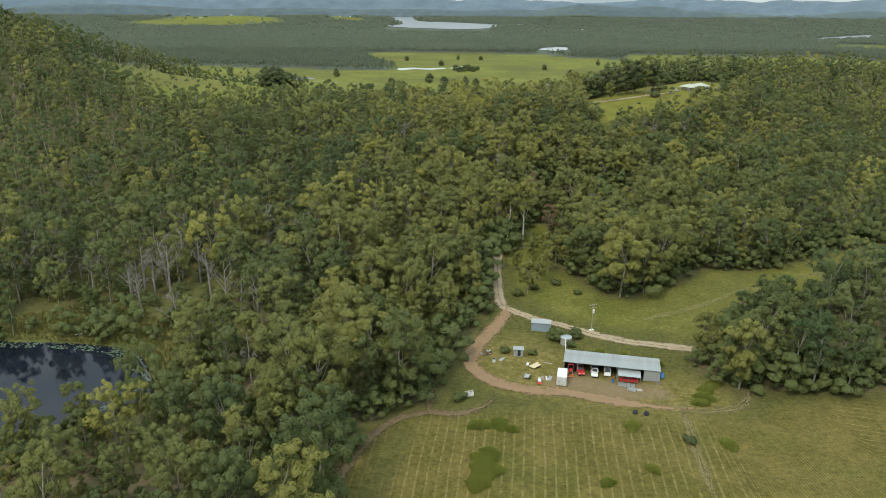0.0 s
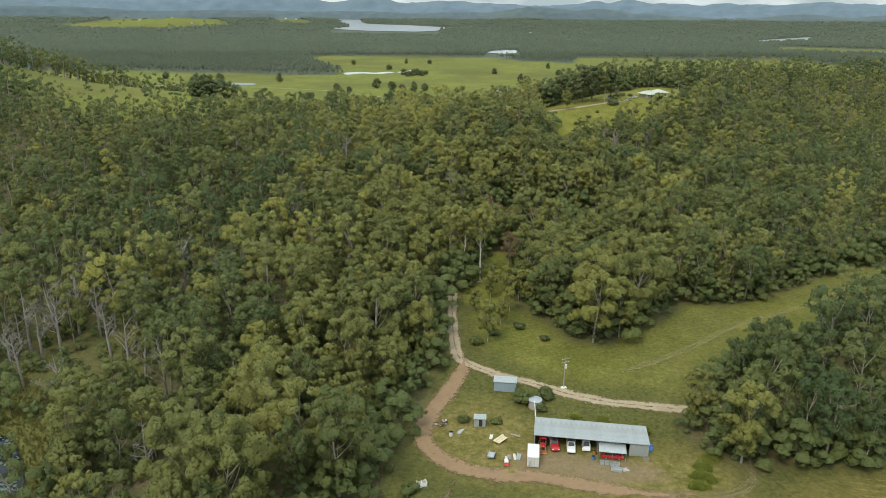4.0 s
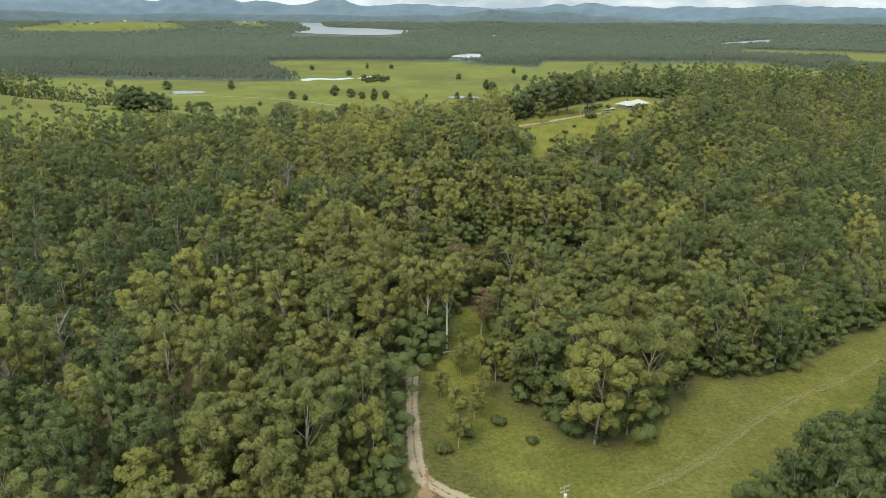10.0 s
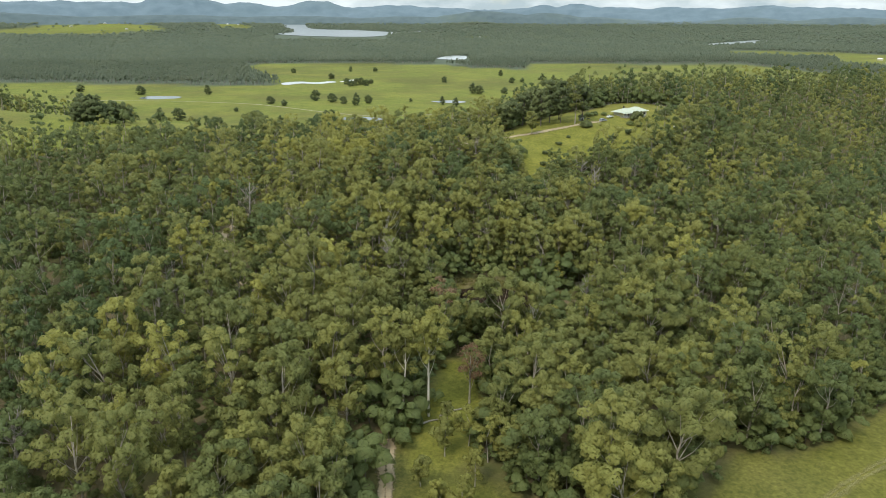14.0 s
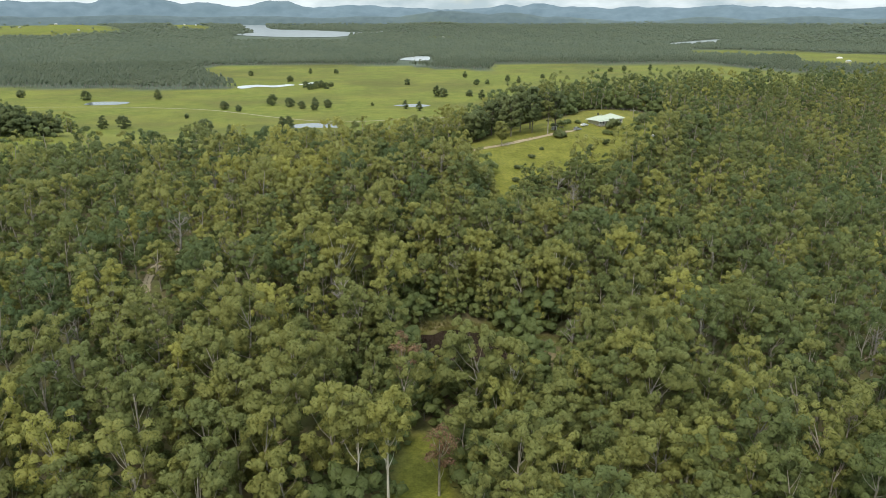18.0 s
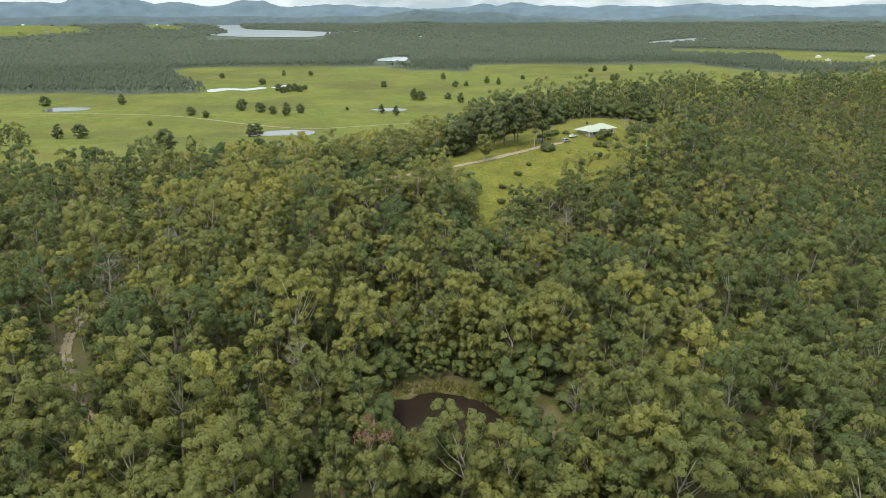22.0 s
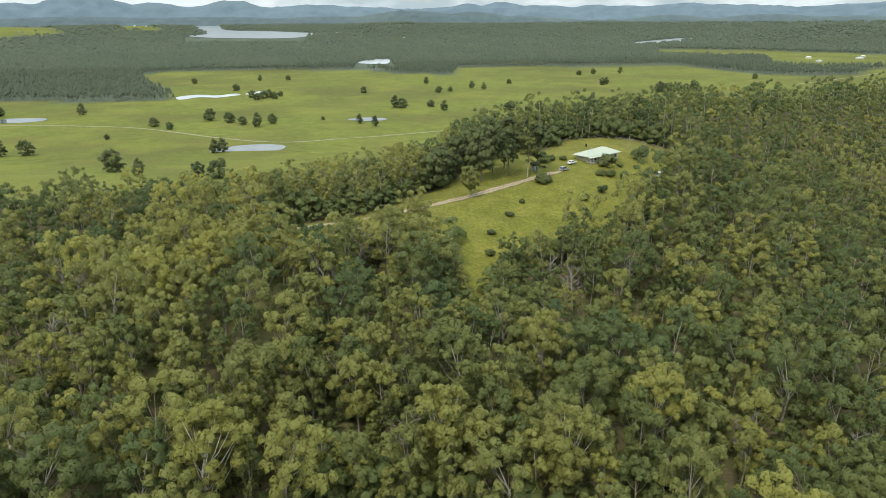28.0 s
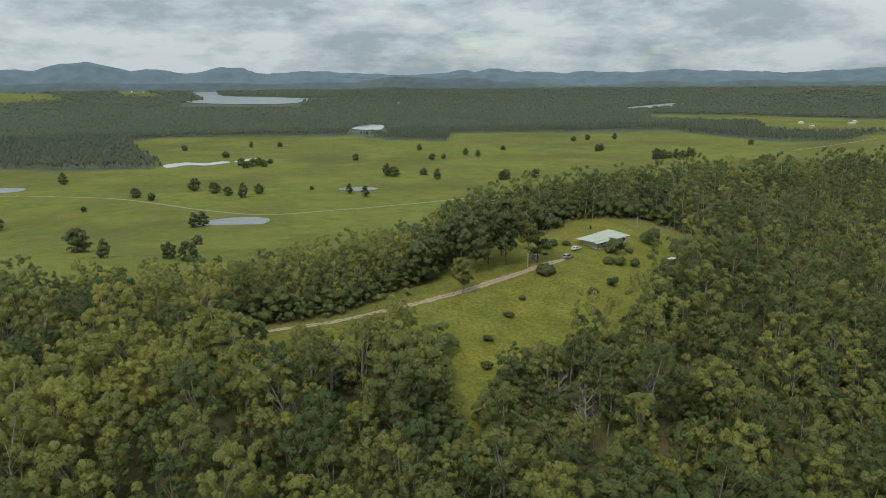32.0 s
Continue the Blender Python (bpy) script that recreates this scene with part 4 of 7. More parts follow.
def understory():
    """Low wattle and saplings that close the forest's edges and gaps."""
    rng = np.random.RandomState(15)
    x, y = scatter(rng, -420, 330, 90, 600, 3.7)
    d, seen_ = reach_of(x, y)
    ok = seen_ & inside(BACK, x, y) & (d < 380)
    edge = np.zeros(x.size, bool)
    for poly in (FIELD, GLADE, HOME, SIDE, LAKE, RIMOUT, BAREPATCH):
        ok &= ~inside(poly, x + 0.7 * wobble(x, y, 15, 41), y + 0.7 * wobble(x, y, 15, 42))
        for dx, dy in ((8, 0), (-8, 0), (0, 8), (0, -8), (0, -14)):
            edge |= inside(poly, x + dx, y + dy)
    for line in ([(-20, 392), (-27, 352), (-15, 321)], [(40, 462), (100, 466)], [(44, 187), (75, 179), (122, 178)]):
        for (ax, ay), (bx, by) in zip(line, line[1:]):
            s = np.clip(((x - ax) * (bx - ax) + (y - ay) * (by - ay)) / ((bx - ax) ** 2 + (by - ay) ** 2), 0, 1)
            ok &= np.hypot(x - ax - s * (bx - ax), y - ay - s * (by - ay)) > 3.4
    beside = np.full(x.size, 1e9)
    for bx, by in BUSHLINE:
        beside = np.minimum(beside, np.hypot(x - bx - 5, y - by + 7))
    ok &= edge | (rng.uniform(size=x.size) < np.where(d < 230, 0.42, 0.20)) | (beside < 22)
    ok &= ~inside(REEDS, x, y) | (rng.uniform(size=x.size) < 0.25)
    x, y = x[ok], y[ok]
    edge = edge[ok]
    return np.column_stack([x, y, rng.uniform(0.5, 1.35, x.size) * np.where(edge, rng.uniform(1.2, 1.9, x.size), 1.0), rng.uniform(1.0, 1.5, x.size), rng.uniform(0, 6.28, x.size), rng.uniform(-0.15, 0.35, x.size), rng.randint(0, 3, x.size)])


strewn("gum_forest", rest, lods, [GUM, BARK], "dense eucalypt forest of olive green crowns and pale trunks", "forest")
low_spots = understory()
strewn("understory", low_spots, [gum_shape(90 + k, h=4.6, spread=2.3, low=0.12, clumps=7, leaves=40, size=0.42, sides=3, kind="round", limbs=0, puffs=7) for k in range(3)], [SCRUB, DARKBARK], "dark green wattle scrub and saplings under the gums", "shrub")


def far_forest():
    rng = np.random.RandomState(12)
    X, Y, S, K = [], [], [], []
    for y0, y1, step, kinds in ((1180, 1800, 9.5, (0, 1, 2)), (1800, 2500, 13, (3, 4)), (2500, 4700, 20, (3, 4))):
        x, y = scatter(rng, -2300, 3300, y0, y1, step)
        X.append(x), Y.append(y), S.append(np.full(x.size, step / 10.0)), K.append(rng.choice(kinds, x.size))
    x, y, s, kinds = np.concatenate(X), np.concatenate(Y), np.concatenate(S), np.concatenate(K)
    az, r = np.degrees(np.arctan2(x - 51, y - 262)), np.hypot(x - 51, y - 262)
    ok = (np.degrees(np.arctan2(x, y)) > -35) & (az < 47.5) & (r < 4430) & inside(FARWOOD, x, y) & ~inside(GREEN_R, x, y)
    for poly in PASTURES:
        ok &= ~inside(poly, x, y) | ((wobble(x, y, 150, 45) > 0.55) & (rng.uniform(size=x.size) < 0.7))
    for poly in (FARLAKE, RIVER, [(250, 1950), (350, 2060), (300, 1690), (215, 1690)]):
        ok &= ~inside(poly, x, y)
    ok &= ~((az > -5.6) & (az < 3.2) & (r > 3020) & (r < 3420))
    ok &= ~((r > 3400) & (wobble(x, y, 260, 44) < -0.55))
    x, y, s, kinds, r = x[ok], y[ok], s[ok], kinds[ok], r[ok]
    tint = np.clip(0.34 + 0.04 * rng.normal(size=x.size) + 0.16 * wobble(x, y, 420, 3) + 0.10 * wobble(x, y, 90, 4), 0, 0.9)
    return np.column_stack([x, y, rng.uniform(0.7, 1.2, x.size), s * rng.uniform(0.85, 1.25, x.size), rng.uniform(0, 6.28, x.size), tint, kinds])


def spire(rng, lumps):
    """A narrow crown of ragged lumps, one over the other; lumps: rows of x, y, z, width, height."""
    bv, bf = ball()
    V = [np.array((x, y, z)) + bv * (w, w, h) * rng.uniform(0.7, 1.2, (12, 1)) for x, y, z, w, h in lumps]
    N = np.concatenate([bv * (0.6, 0.6, 0.4) + (0, 0, 1.3)] * len(lumps))
    return np.concatenate(V), np.concatenate([bf + 12 * k for k in range(len(lumps))]), N / np.linalg.norm(N, axis=1, keepdims=True)


def tuft(seed, h=13.0, lumps=3):
    rng = np.random.RandomState(seed)
    rows = [(rng.normal() * 0.7, rng.normal() * 0.7, h * (0.42 + 0.46 * (k + 0.3) / lumps), 2.5 - 0.5 * k, 2.6) for k in range(lumps)] if lumps > 1 else [(0, 0, h * 0.5, 3.3, 5.4)]
    return [tube([(0, 0, -0.5), (0.2, 0, h * 0.7)], [0.26, 0.12], 3)], spire(rng, rows)


fs = far_forest()
strewn("paperbark_forest", fs, [tuft(0), tuft(1, 14.5), tuft(2, 11.5), tuft(3, 13, 1), tuft(4, 11.5, 1)], [PAPER, GREYBARK], "grey-green paperbark forest on the distant plain, colour cooled for haze", "forest")


# ---- hills and far lake ----
def far_hills(name, r0, r1, base, humps, rough, mat_, label, seed):
    az = np.radians(np.arange(-50, 66, 0.25))
    deg = np.degrees(az)
    crest = np.zeros(az.size)
    for a, w, h in humps:
        crest = np.maximum(crest, h * np.exp(-0.5 * ((deg - a) / w) ** 2)) + 0.15 * h * np.exp(-0.5 * ((deg - a) / w) ** 2)
    crest = crest + rough * (1 + wobble(deg, deg * 0, 9, seed) * 0.08 + wobble(deg, deg * 0, 2.2, seed + 1) * 0.025)
    V, k = [], 14
    for j in range(k):
        f = j / (k - 1)
        r = r0 + (r1 - r0) * f
        up = math.sin(math.pi / 2 * min(1, f * 1.15)) ** 1.4
        fold = 1 + 0.10 * wobble(deg, deg * 0 + f * 9, 3.0, seed + 2) * math.sin(math.pi * f)
        V.append(np.stack([np.sin(az) * r, np.cos(az) * r, base + crest * up * fold], 1))
    V = np.stack(V, 0).reshape(-1, 3)
    n = az.size
    i = (np.arange(k - 1)[:, None] * n + np.arange(n - 1)).ravel()
    return tagged(new(name, mesh_from(name, V, np.stack([i, i + 1, i + n + 1, i + n], 1), [mat_], smooth=True)), label, "hills", kind="structure")


# distance haze is painted into both hill colours as blue-grey
HILL_FAR = plain("wooded range with painted haze", (0.115, 0.160, 0.195), (0.085, 0.125, 0.155), 0.012, 1.0, 0, 0, (0.095, 0.135, 0.150))
HILL_MID = plain("hazed wooded foothills", (0.082, 0.112, 0.122), (0.060, 0.086, 0.096), 0.02, 1.0, 0, 0, (0.10, 0.128, 0.105))
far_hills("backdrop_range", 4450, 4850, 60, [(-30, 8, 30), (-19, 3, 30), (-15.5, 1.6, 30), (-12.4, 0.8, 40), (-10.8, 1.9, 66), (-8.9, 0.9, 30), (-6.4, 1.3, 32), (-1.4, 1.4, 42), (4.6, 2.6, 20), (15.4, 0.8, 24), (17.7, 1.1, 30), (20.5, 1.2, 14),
                                            (24.4, 0.6, 14), (26.2, 0.9, 8), (30.2, 1.6, 16), (33, 1.5, 8), (43.2, 1.3, 14), (46, 2, 14)], 88, HILL_FAR, "wooded mountain range on the horizon, haze painted blue-grey", 3)
far_hills("backdrop_foothills", 4330, 4500, 52, [(-24, 6, 40), (-12, 6, 30), (-3, 5, 28), (5, 4, 26), (11.0, 3.0, 52), (15.5, 2.0, 44), (18.9, 1.8, 26), (21.5, 1.6, 14), (29.4, 1.8, 26), (35.6, 2.4, 26), (40.5, 2.2, 16), (45, 3, 22)], 22, HILL_MID, "dark foothills under trees below the range, haze in their colour", 8)
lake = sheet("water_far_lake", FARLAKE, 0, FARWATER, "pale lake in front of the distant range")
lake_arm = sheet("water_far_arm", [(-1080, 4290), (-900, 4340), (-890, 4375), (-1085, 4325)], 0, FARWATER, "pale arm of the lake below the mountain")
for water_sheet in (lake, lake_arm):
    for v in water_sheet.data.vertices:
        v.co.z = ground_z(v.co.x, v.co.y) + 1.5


# ---- builders for made things ----
class Form:
    """Vertices and faces of one part, built from simple solids."""

    def __init__(self):
        self.v, self.f = [], []

    def add(self, verts, faces):
        n = len(self.v)
        self.v += [tuple(p) for p in verts]
        self.f += [tuple(i + n for i in f) for f in faces]
        return self

    def box(self, x0, y0, z0, x1, y1, z1, c=0.02):
        """A box with chamfered edges."""
        c = min(c, (x1 - x0) * 0.3, (y1 - y0) * 0.3, (z1 - z0) * 0.3)
        v, ids = [], {}
        for sx in (0, 1):
            for sy in (0, 1):
                for sz in (0, 1):
                    for ax in range(3):
                        p = [(x0, x1)[sx], (y0, y1)[sy], (z0, z1)[sz]]
                        for o in range(3):
                            if o != ax:
                                p[o] += c if (sx, sy, sz)[o] == 0 else -c
                        ids[sx, sy, sz, ax] = len(v)
                        v.append(p)
        f = []
        for ax in range(3):
            o1, o2 = (ax + 1) % 3, (ax + 2) % 3
            for s in (0, 1):
                q = []
                for a, b in ((0, 0), (1, 0), (1, 1), (0, 1)):
                    k = [0, 0, 0]
                    k[ax], k[o1], k[o2] = s, a, b
                    q.append(ids[(*k, ax)])
                f.append(q if s else q[::-1])
            for a in (0, 1):
                for b in (0, 1):
                    k0, k1 = [0, 0, 0], [0, 0, 0]
                    k0[ax], k1[ax] = 0, 1
                    for k in (k0, k1):
                        k[o1], k[o2] = a, b
                    q = [ids[(*k0, o1)], ids[(*k1, o1)], ids[(*k1, o2)], ids[(*k0, o2)]]
                    f.append(q if a == b else q[::-1])
        for sx in (0, 1):
            for sy in (0, 1):
                for sz in (0, 1):
                    q = [ids[sx, sy, sz, ax] for ax in range(3)]
                    f.append(q if (sx + sy + sz) % 2 else q[::-1])
        return self.add(v, f)

    def tube(self, pts, radii, sides=8):
        if isinstance(radii, (int, float)):
            radii = [radii] * len(pts)
        V, F = tube(pts, radii, sides)
        n = len(pts)
        return self.add(V.tolist(), F.tolist() + [list(range(sides))[::-1], [(n - 1) * sides + j for j in range(sides)]])

    def prism(self, outline, y0, y1):
        """An outline of (x, z), drawn out from y0 to y1."""
        n = len(outline)
        v = [(x, y0, z) for x, z in outline] + [(x, y1, z) for x, z in outline]
        f = [[(i + 1) % n, i, i + n, (i + 1) % n + n] for i in range(n)] + [list(range(n)), list(range(n))[::-1]]
        f[-1] = [i + n for i in range(n)][::-1]
        return self.add(v, f)

    def slab(self, corners, thick):
        """A plate of four or more corners, thick downwards."""
        n = len(corners)
        v = list(corners) + [(x, y, z - thick) for x, y, z in corners]
        return self.add(v, [list(range(n)), [i + n for i in range(n)][::-1]] + [[i, i + n, (i + 1) % n + n, (i + 1) % n][::-1] for i in range(n)])

    def mesh(self, name, mat_):
        me = bpy.data.meshes.new(name)
        me.from_pydata(self.v, [], self.f)
        me.materials.append(mat_)
        me.update()
        return me


def part(name, form, mat_, parent, label="", at=None):
    ob = new(name, form if isinstance(form, bpy.types.Mesh) else form.mesh(name, mat_))
    ob.parent = parent
    if at is not None:
        ob.matrix_basis = at
    return tagged(ob, label)


def thing(name, x, y, turn=0.0, label="", category="", group="", z=None):
    e = new(name)
    e.matrix_basis = pose(x, y, ground_z(x, y) if z is None else z, 0, 0, turn)
    return tagged(e, label, category, group)


ZINC = plain("weathered zinc sheet", (0.40, 0.43, 0.43), (0.33, 0.36, 0.365), 1.6, 0.45, 0.35, 0.1, (0.30, 0.29, 0.27), 0.06)
BLUESTEEL = plain("blue-grey painted steel", (0.30, 0.37, 0.42), (0.25, 0.31, 0.36), 1.2, 0.5, 0.1, 0.1, (0.22, 0.24, 0.24))
WHITE = plain("chalky white paint", (0.62, 0.62, 0.59), (0.54, 0.54, 0.51), 2.5, 0.5, 0, 0.05, (0.55, 0.53, 0.48))
CARWHITE = plain("white car paint", (0.66, 0.67, 0.66), (0.62, 0.63, 0.62), 3.0, 0.25)
CARRED = plain("faded red paint", (0.48, 0.028, 0.035), (0.40, 0.03, 0.03), 2.0, 0.35, 0, 0, (0.30, 0.06, 0.05))
CARGREY = plain("silver-grey car paint", (0.36, 0.38, 0.42), (0.32, 0.34, 0.38), 3.0, 0.28, 0.3)
GLASS = plain("tinted car glass", (0.02, 0.025, 0.03), (0.03, 0.035, 0.04), 3.0, 0.08)
RUBBER = plain("tyre rubber", (0.025, 0.025, 0.025), (0.04, 0.04, 0.038), 6.0, 0.9)
RIM = plain("dull alloy", (0.40, 0.40, 0.40), (0.30, 0.30, 0.30), 5.0, 0.4, 0.6)
LAMP = plain("clear lamp lens", (0.75, 0.75, 0.72), (0.65, 0.65, 0.62), 5.0, 0.15)
TAIL = plain("red lamp lens", (0.35, 0.01, 0.01), (0.28, 0.01, 0.01), 5.0, 0.2)
RUST = plain("rusty iron", (0.20, 0.085, 0.045), (0.13, 0.06, 0.035), 3.0, 0.85, 0.2, 0.3)
TIMBER = plain("grey weathered timber", (0.30, 0.26, 0.21), (0.20, 0.17, 0.14), 3.0, 0.85, 0, 0.3)
PLY = plain("yellowed plywood", (0.58, 0.50, 0.32), (0.50, 0.42, 0.26), 2.0, 0.7, 0, 0.1, (0.40, 0.34, 0.22))
POLEWOOD = plain("bleached power pole timber", (0.34, 0.30, 0.25), (0.24, 0.21, 0.17), 2.0, 0.85, 0, 0.3)
ROOFGREEN = plain("pale green roof steel", (0.37, 0.40, 0.315), (0.33, 0.36, 0.28), 1.2, 0.45, 0, 0.05, (0.36, 0.40, 0.34), 0.03)
CREAM = plain("cream weatherboard", (0.62, 0.58, 0.47), (0.55, 0.51, 0.41), 2.0, 0.7, 0, 0.1)
DARKTRIM = plain("dark shade cloth", (0.06, 0.065, 0.06), (0.04, 0.045, 0.04), 3.0, 0.8)
BLUE = plain("blue plastic", (0.06, 0.20, 0.48), (0.05, 0.16, 0.40), 3.0, 0.5)
YELLOW = plain("faded orange paint", (0.42, 0.17, 0.06), (0.36, 0.14, 0.05), 3.0, 0.5)
CONCRETE = plain("old concrete", (0.36, 0.34, 0.30), (0.28, 0.27, 0.24), 2.0, 0.9, 0, 0.3)
BLACK = plain("black char, rubber and opening shade", (0.02, 0.02, 0.02), (0.035, 0.03, 0.03), 4.0, 0.85)


# ---- vehicles ----
def wheels(parent, spots_, r=0.33, w=0.22):
    for k, (x, y) in enumerate(spots_):
        a = np.arange(16) / 16 * 2 * math.pi
        ring = [(x + r * c, z) for c, z in zip(np.cos(a), r + r * np.sin(a))]
        ty = part("wheel", Form().prism([(px, pz) for px, pz in ring], y - w / 2, y + w / 2), RUBBER, parent)
        hub = [(x + r * 0.6 * c, r + r * 0.6 * s) for c, s in zip(np.cos(a), np.sin(a))]
        part("rim", Form().prism(hub, y - w / 2 - 0.012, y + w / 2 + 0.012), RIM, ty, "dull alloy rim")


def car(name, x, y, turn, paint, label, style="wagon", category="car", z=None):
    """A road vehicle, 4.5 m long, that looks along its +x."""
    e = thing(name, x, y, turn, label, category, z=z)
    L = {"wagon": 4.4, "sedan": 4.7, "ute": 5.1, "van": 4.7}[style]
    h = L / 2
    hood = {"wagon": 0.98, "sedan": 0.92, "ute": 1.02, "van": 1.05}[style]
    roof = {"wagon": 1.62, "sedan": 1.43, "ute": 1.72, "van": 1.92}[style]
    lower = [(-h + 0.06, 0.34), (h - 0.10, 0.32), (h, 0.48), (h - 0.04, 0.72), (h - 0.35, hood - 0.06), (0.85, hood), (-h + 0.1, hood + 0.03), (-h, 0.85), (-h, 0.5)]
    part("body", Form().prism(lower, -0.86, 0.86), paint, e)
    front, rear = {"wagon": (0.95, -2.1), "sedan": (0.85, -1.6), "ute": (0.95, -0.35), "van": (1.75, -2.3)}[style]
    cab = [(front, hood - 0.02), (front - 0.62, roof - 0.06), (front - 0.85, roof), (rear + 0.5, roof), (rear + 0.28, roof - 0.07), (rear, hood - 0.02)]
    part("cabin", Form().prism(cab, -0.74, 0.74), paint, e)
    part("windscreen", Form().slab([(front - 0.06, -0.66, hood + 0.06), (front - 0.06, 0.66, hood + 0.06), (front - 0.60, 0.60, roof - 0.08), (front - 0.60, -0.60, roof - 0.08)], 0.03), GLASS, e, "dark windscreen", Matrix.Translation((0.05, 0, 0.04)))
    part("rear_window", Form().slab([(rear + 0.06, 0.62, hood + 0.08), (rear + 0.06, -0.62, hood + 0.08), (rear + 0.29, -0.56, roof - 0.12), (rear + 0.29, 0.56, roof - 0.12)], 0.03), GLASS, e, "dark rear window", Matrix.Translation((-0.05, 0, 0.03)))
    for s in (-1, 1):
        win = [(front - 0.22, hood + 0.05), (front - 0.70, roof - 0.13), (rear + 0.55, roof - 0.13), (rear + 0.30, hood + 0.05)]
        part("side_window", Form().prism(win, s * 0.75 - 0.012, s * 0.75 + 0.012), GLASS, e, "dark side glass")
        part("headlight", Form().box(h - 0.13, s * 0.62 - 0.16, 0.62, h + 0.01, s * 0.62 + 0.16, 0.78, 0.03), LAMP, e, "clear headlight")
        part("taillight", Form().box(-h - 0.012, s * 0.70 - 0.1, 0.70, -h + 0.1, s * 0.70 + 0.1, 0.92, 0.02), TAIL, e, "red taillight")
        part("mirror", Form().box(front - 0.35, s * 0.92 - 0.09, hood + 0.05, front - 0.22, s * 0.92 + 0.09, hood + 0.18, 0.03), paint, e)
    part("bumper", Form().box(h - 0.12, -0.84, 0.30, h + 0.05, 0.84, 0.48, 0.05), BLACK if style == "ute" else paint, e)
    part("bumper", Form().box(-h - 0.05, -0.84, 0.34, -h + 0.12, 0.84, 0.52, 0.05), BLACK if style == "ute" else paint, e)
    if style == "ute":
        part("tray", Form().box(-h - 0.02, -0.88, 0.98, -0.42, 0.88, 1.06, 0.02).box(-h - 0.02, -0.9, 1.06, -h + 0.05, 0.9, 1.36, 0.01).box(-h, -0.92, 1.06, -0.42, -0.87, 1.36, 0.01).box(-h, 0.87, 1.06, -0.42, 0.92, 1.36, 0.01), ZINC, e, "zinc drop-side tray")
    wheels(e, [(h - 0.85, -0.78), (h - 0.85, 0.78), (-h + 0.85, -0.78), (-h + 0.85, 0.78)])
    return e


def tractor(x, y, turn):
    e = thing("tractor", x, y, turn, "old red farm tractor with a red canopy and front loader", "tractor")
    part("bonnet", Form().box(0.1, -0.38, 0.75, 1.75, 0.38, 1.35, 0.1), CARRED, e)
    part("grille", Form().box(1.74, -0.3, 0.8, 1.80, 0.3, 1.25, 0.02), BLACK, e, "black grille")
    part("chassis", Form().box(-0.9, -0.3, 0.5, 1.7, 0.3, 0.78, 0.04), RUST, e)
    part("canopy", Form().box(-1.25, -0.75, 2.28, 0.25, 0.75, 2.38, 0.05), CARRED, e, "flat red canopy")
    for px, py in ((-1.1, -0.6), (-1.1, 0.6), (0.1, -0.6), (0.1, 0.6)):
        part("post", Form().tube([(px, py, 0.9), (px, py, 2.3)], 0.035, 6), BLACK, e)
    part("seat", Form().box(-0.85, -0.25, 1.0, -0.45, 0.25, 1.12, 0.04).box(-0.9, -0.25, 1.1, -0.8, 0.25, 1.5, 0.04), BLACK, e)
    for s in (-1, 1):
        part("mudguard", Form().box(-1.2, s * 0.62 - 0.14, 1.35, -0.2, s * 0.62 + 0.14, 1.45, 0.03), CARRED, e)
        part("loader_arm", Form().tube([(0.0, s * 0.5, 1.2), (1.3, s * 0.5, 1.15), (2.4, s * 0.5, 0.45)], 0.06, 6), YELLOW, e, "orange-yellow loader arm")
    part("bucket", Form().box(2.3, -0.85, 0.12, 2.9, 0.85, 0.2, 0.02).box(2.3, -0.85, 0.15, 2.38, 0.85, 0.7, 0.02), YELLOW, e, "worn orange-yellow bucket")
    wheels(e, [(-0.7, -0.72), (-0.7, 0.72)], 0.72, 0.36)
    wheels(e, [(1.35, -0.6), (1.35, 0.6)], 0.4, 0.24)
    return e


# ---- the yard ----
SHED_TURN, SHED_X, SHED_Y = -12.9, 32.1, 167.6


def in_yard(u, v):
    """A place in the yard: metres along the shed's front, metres behind it."""
    a = radians(SHED_TURN)
    return SHED_X + u * math.cos(a) - v * math.sin(a), SHED_Y + u * math.sin(a) + v * math.cos(a)


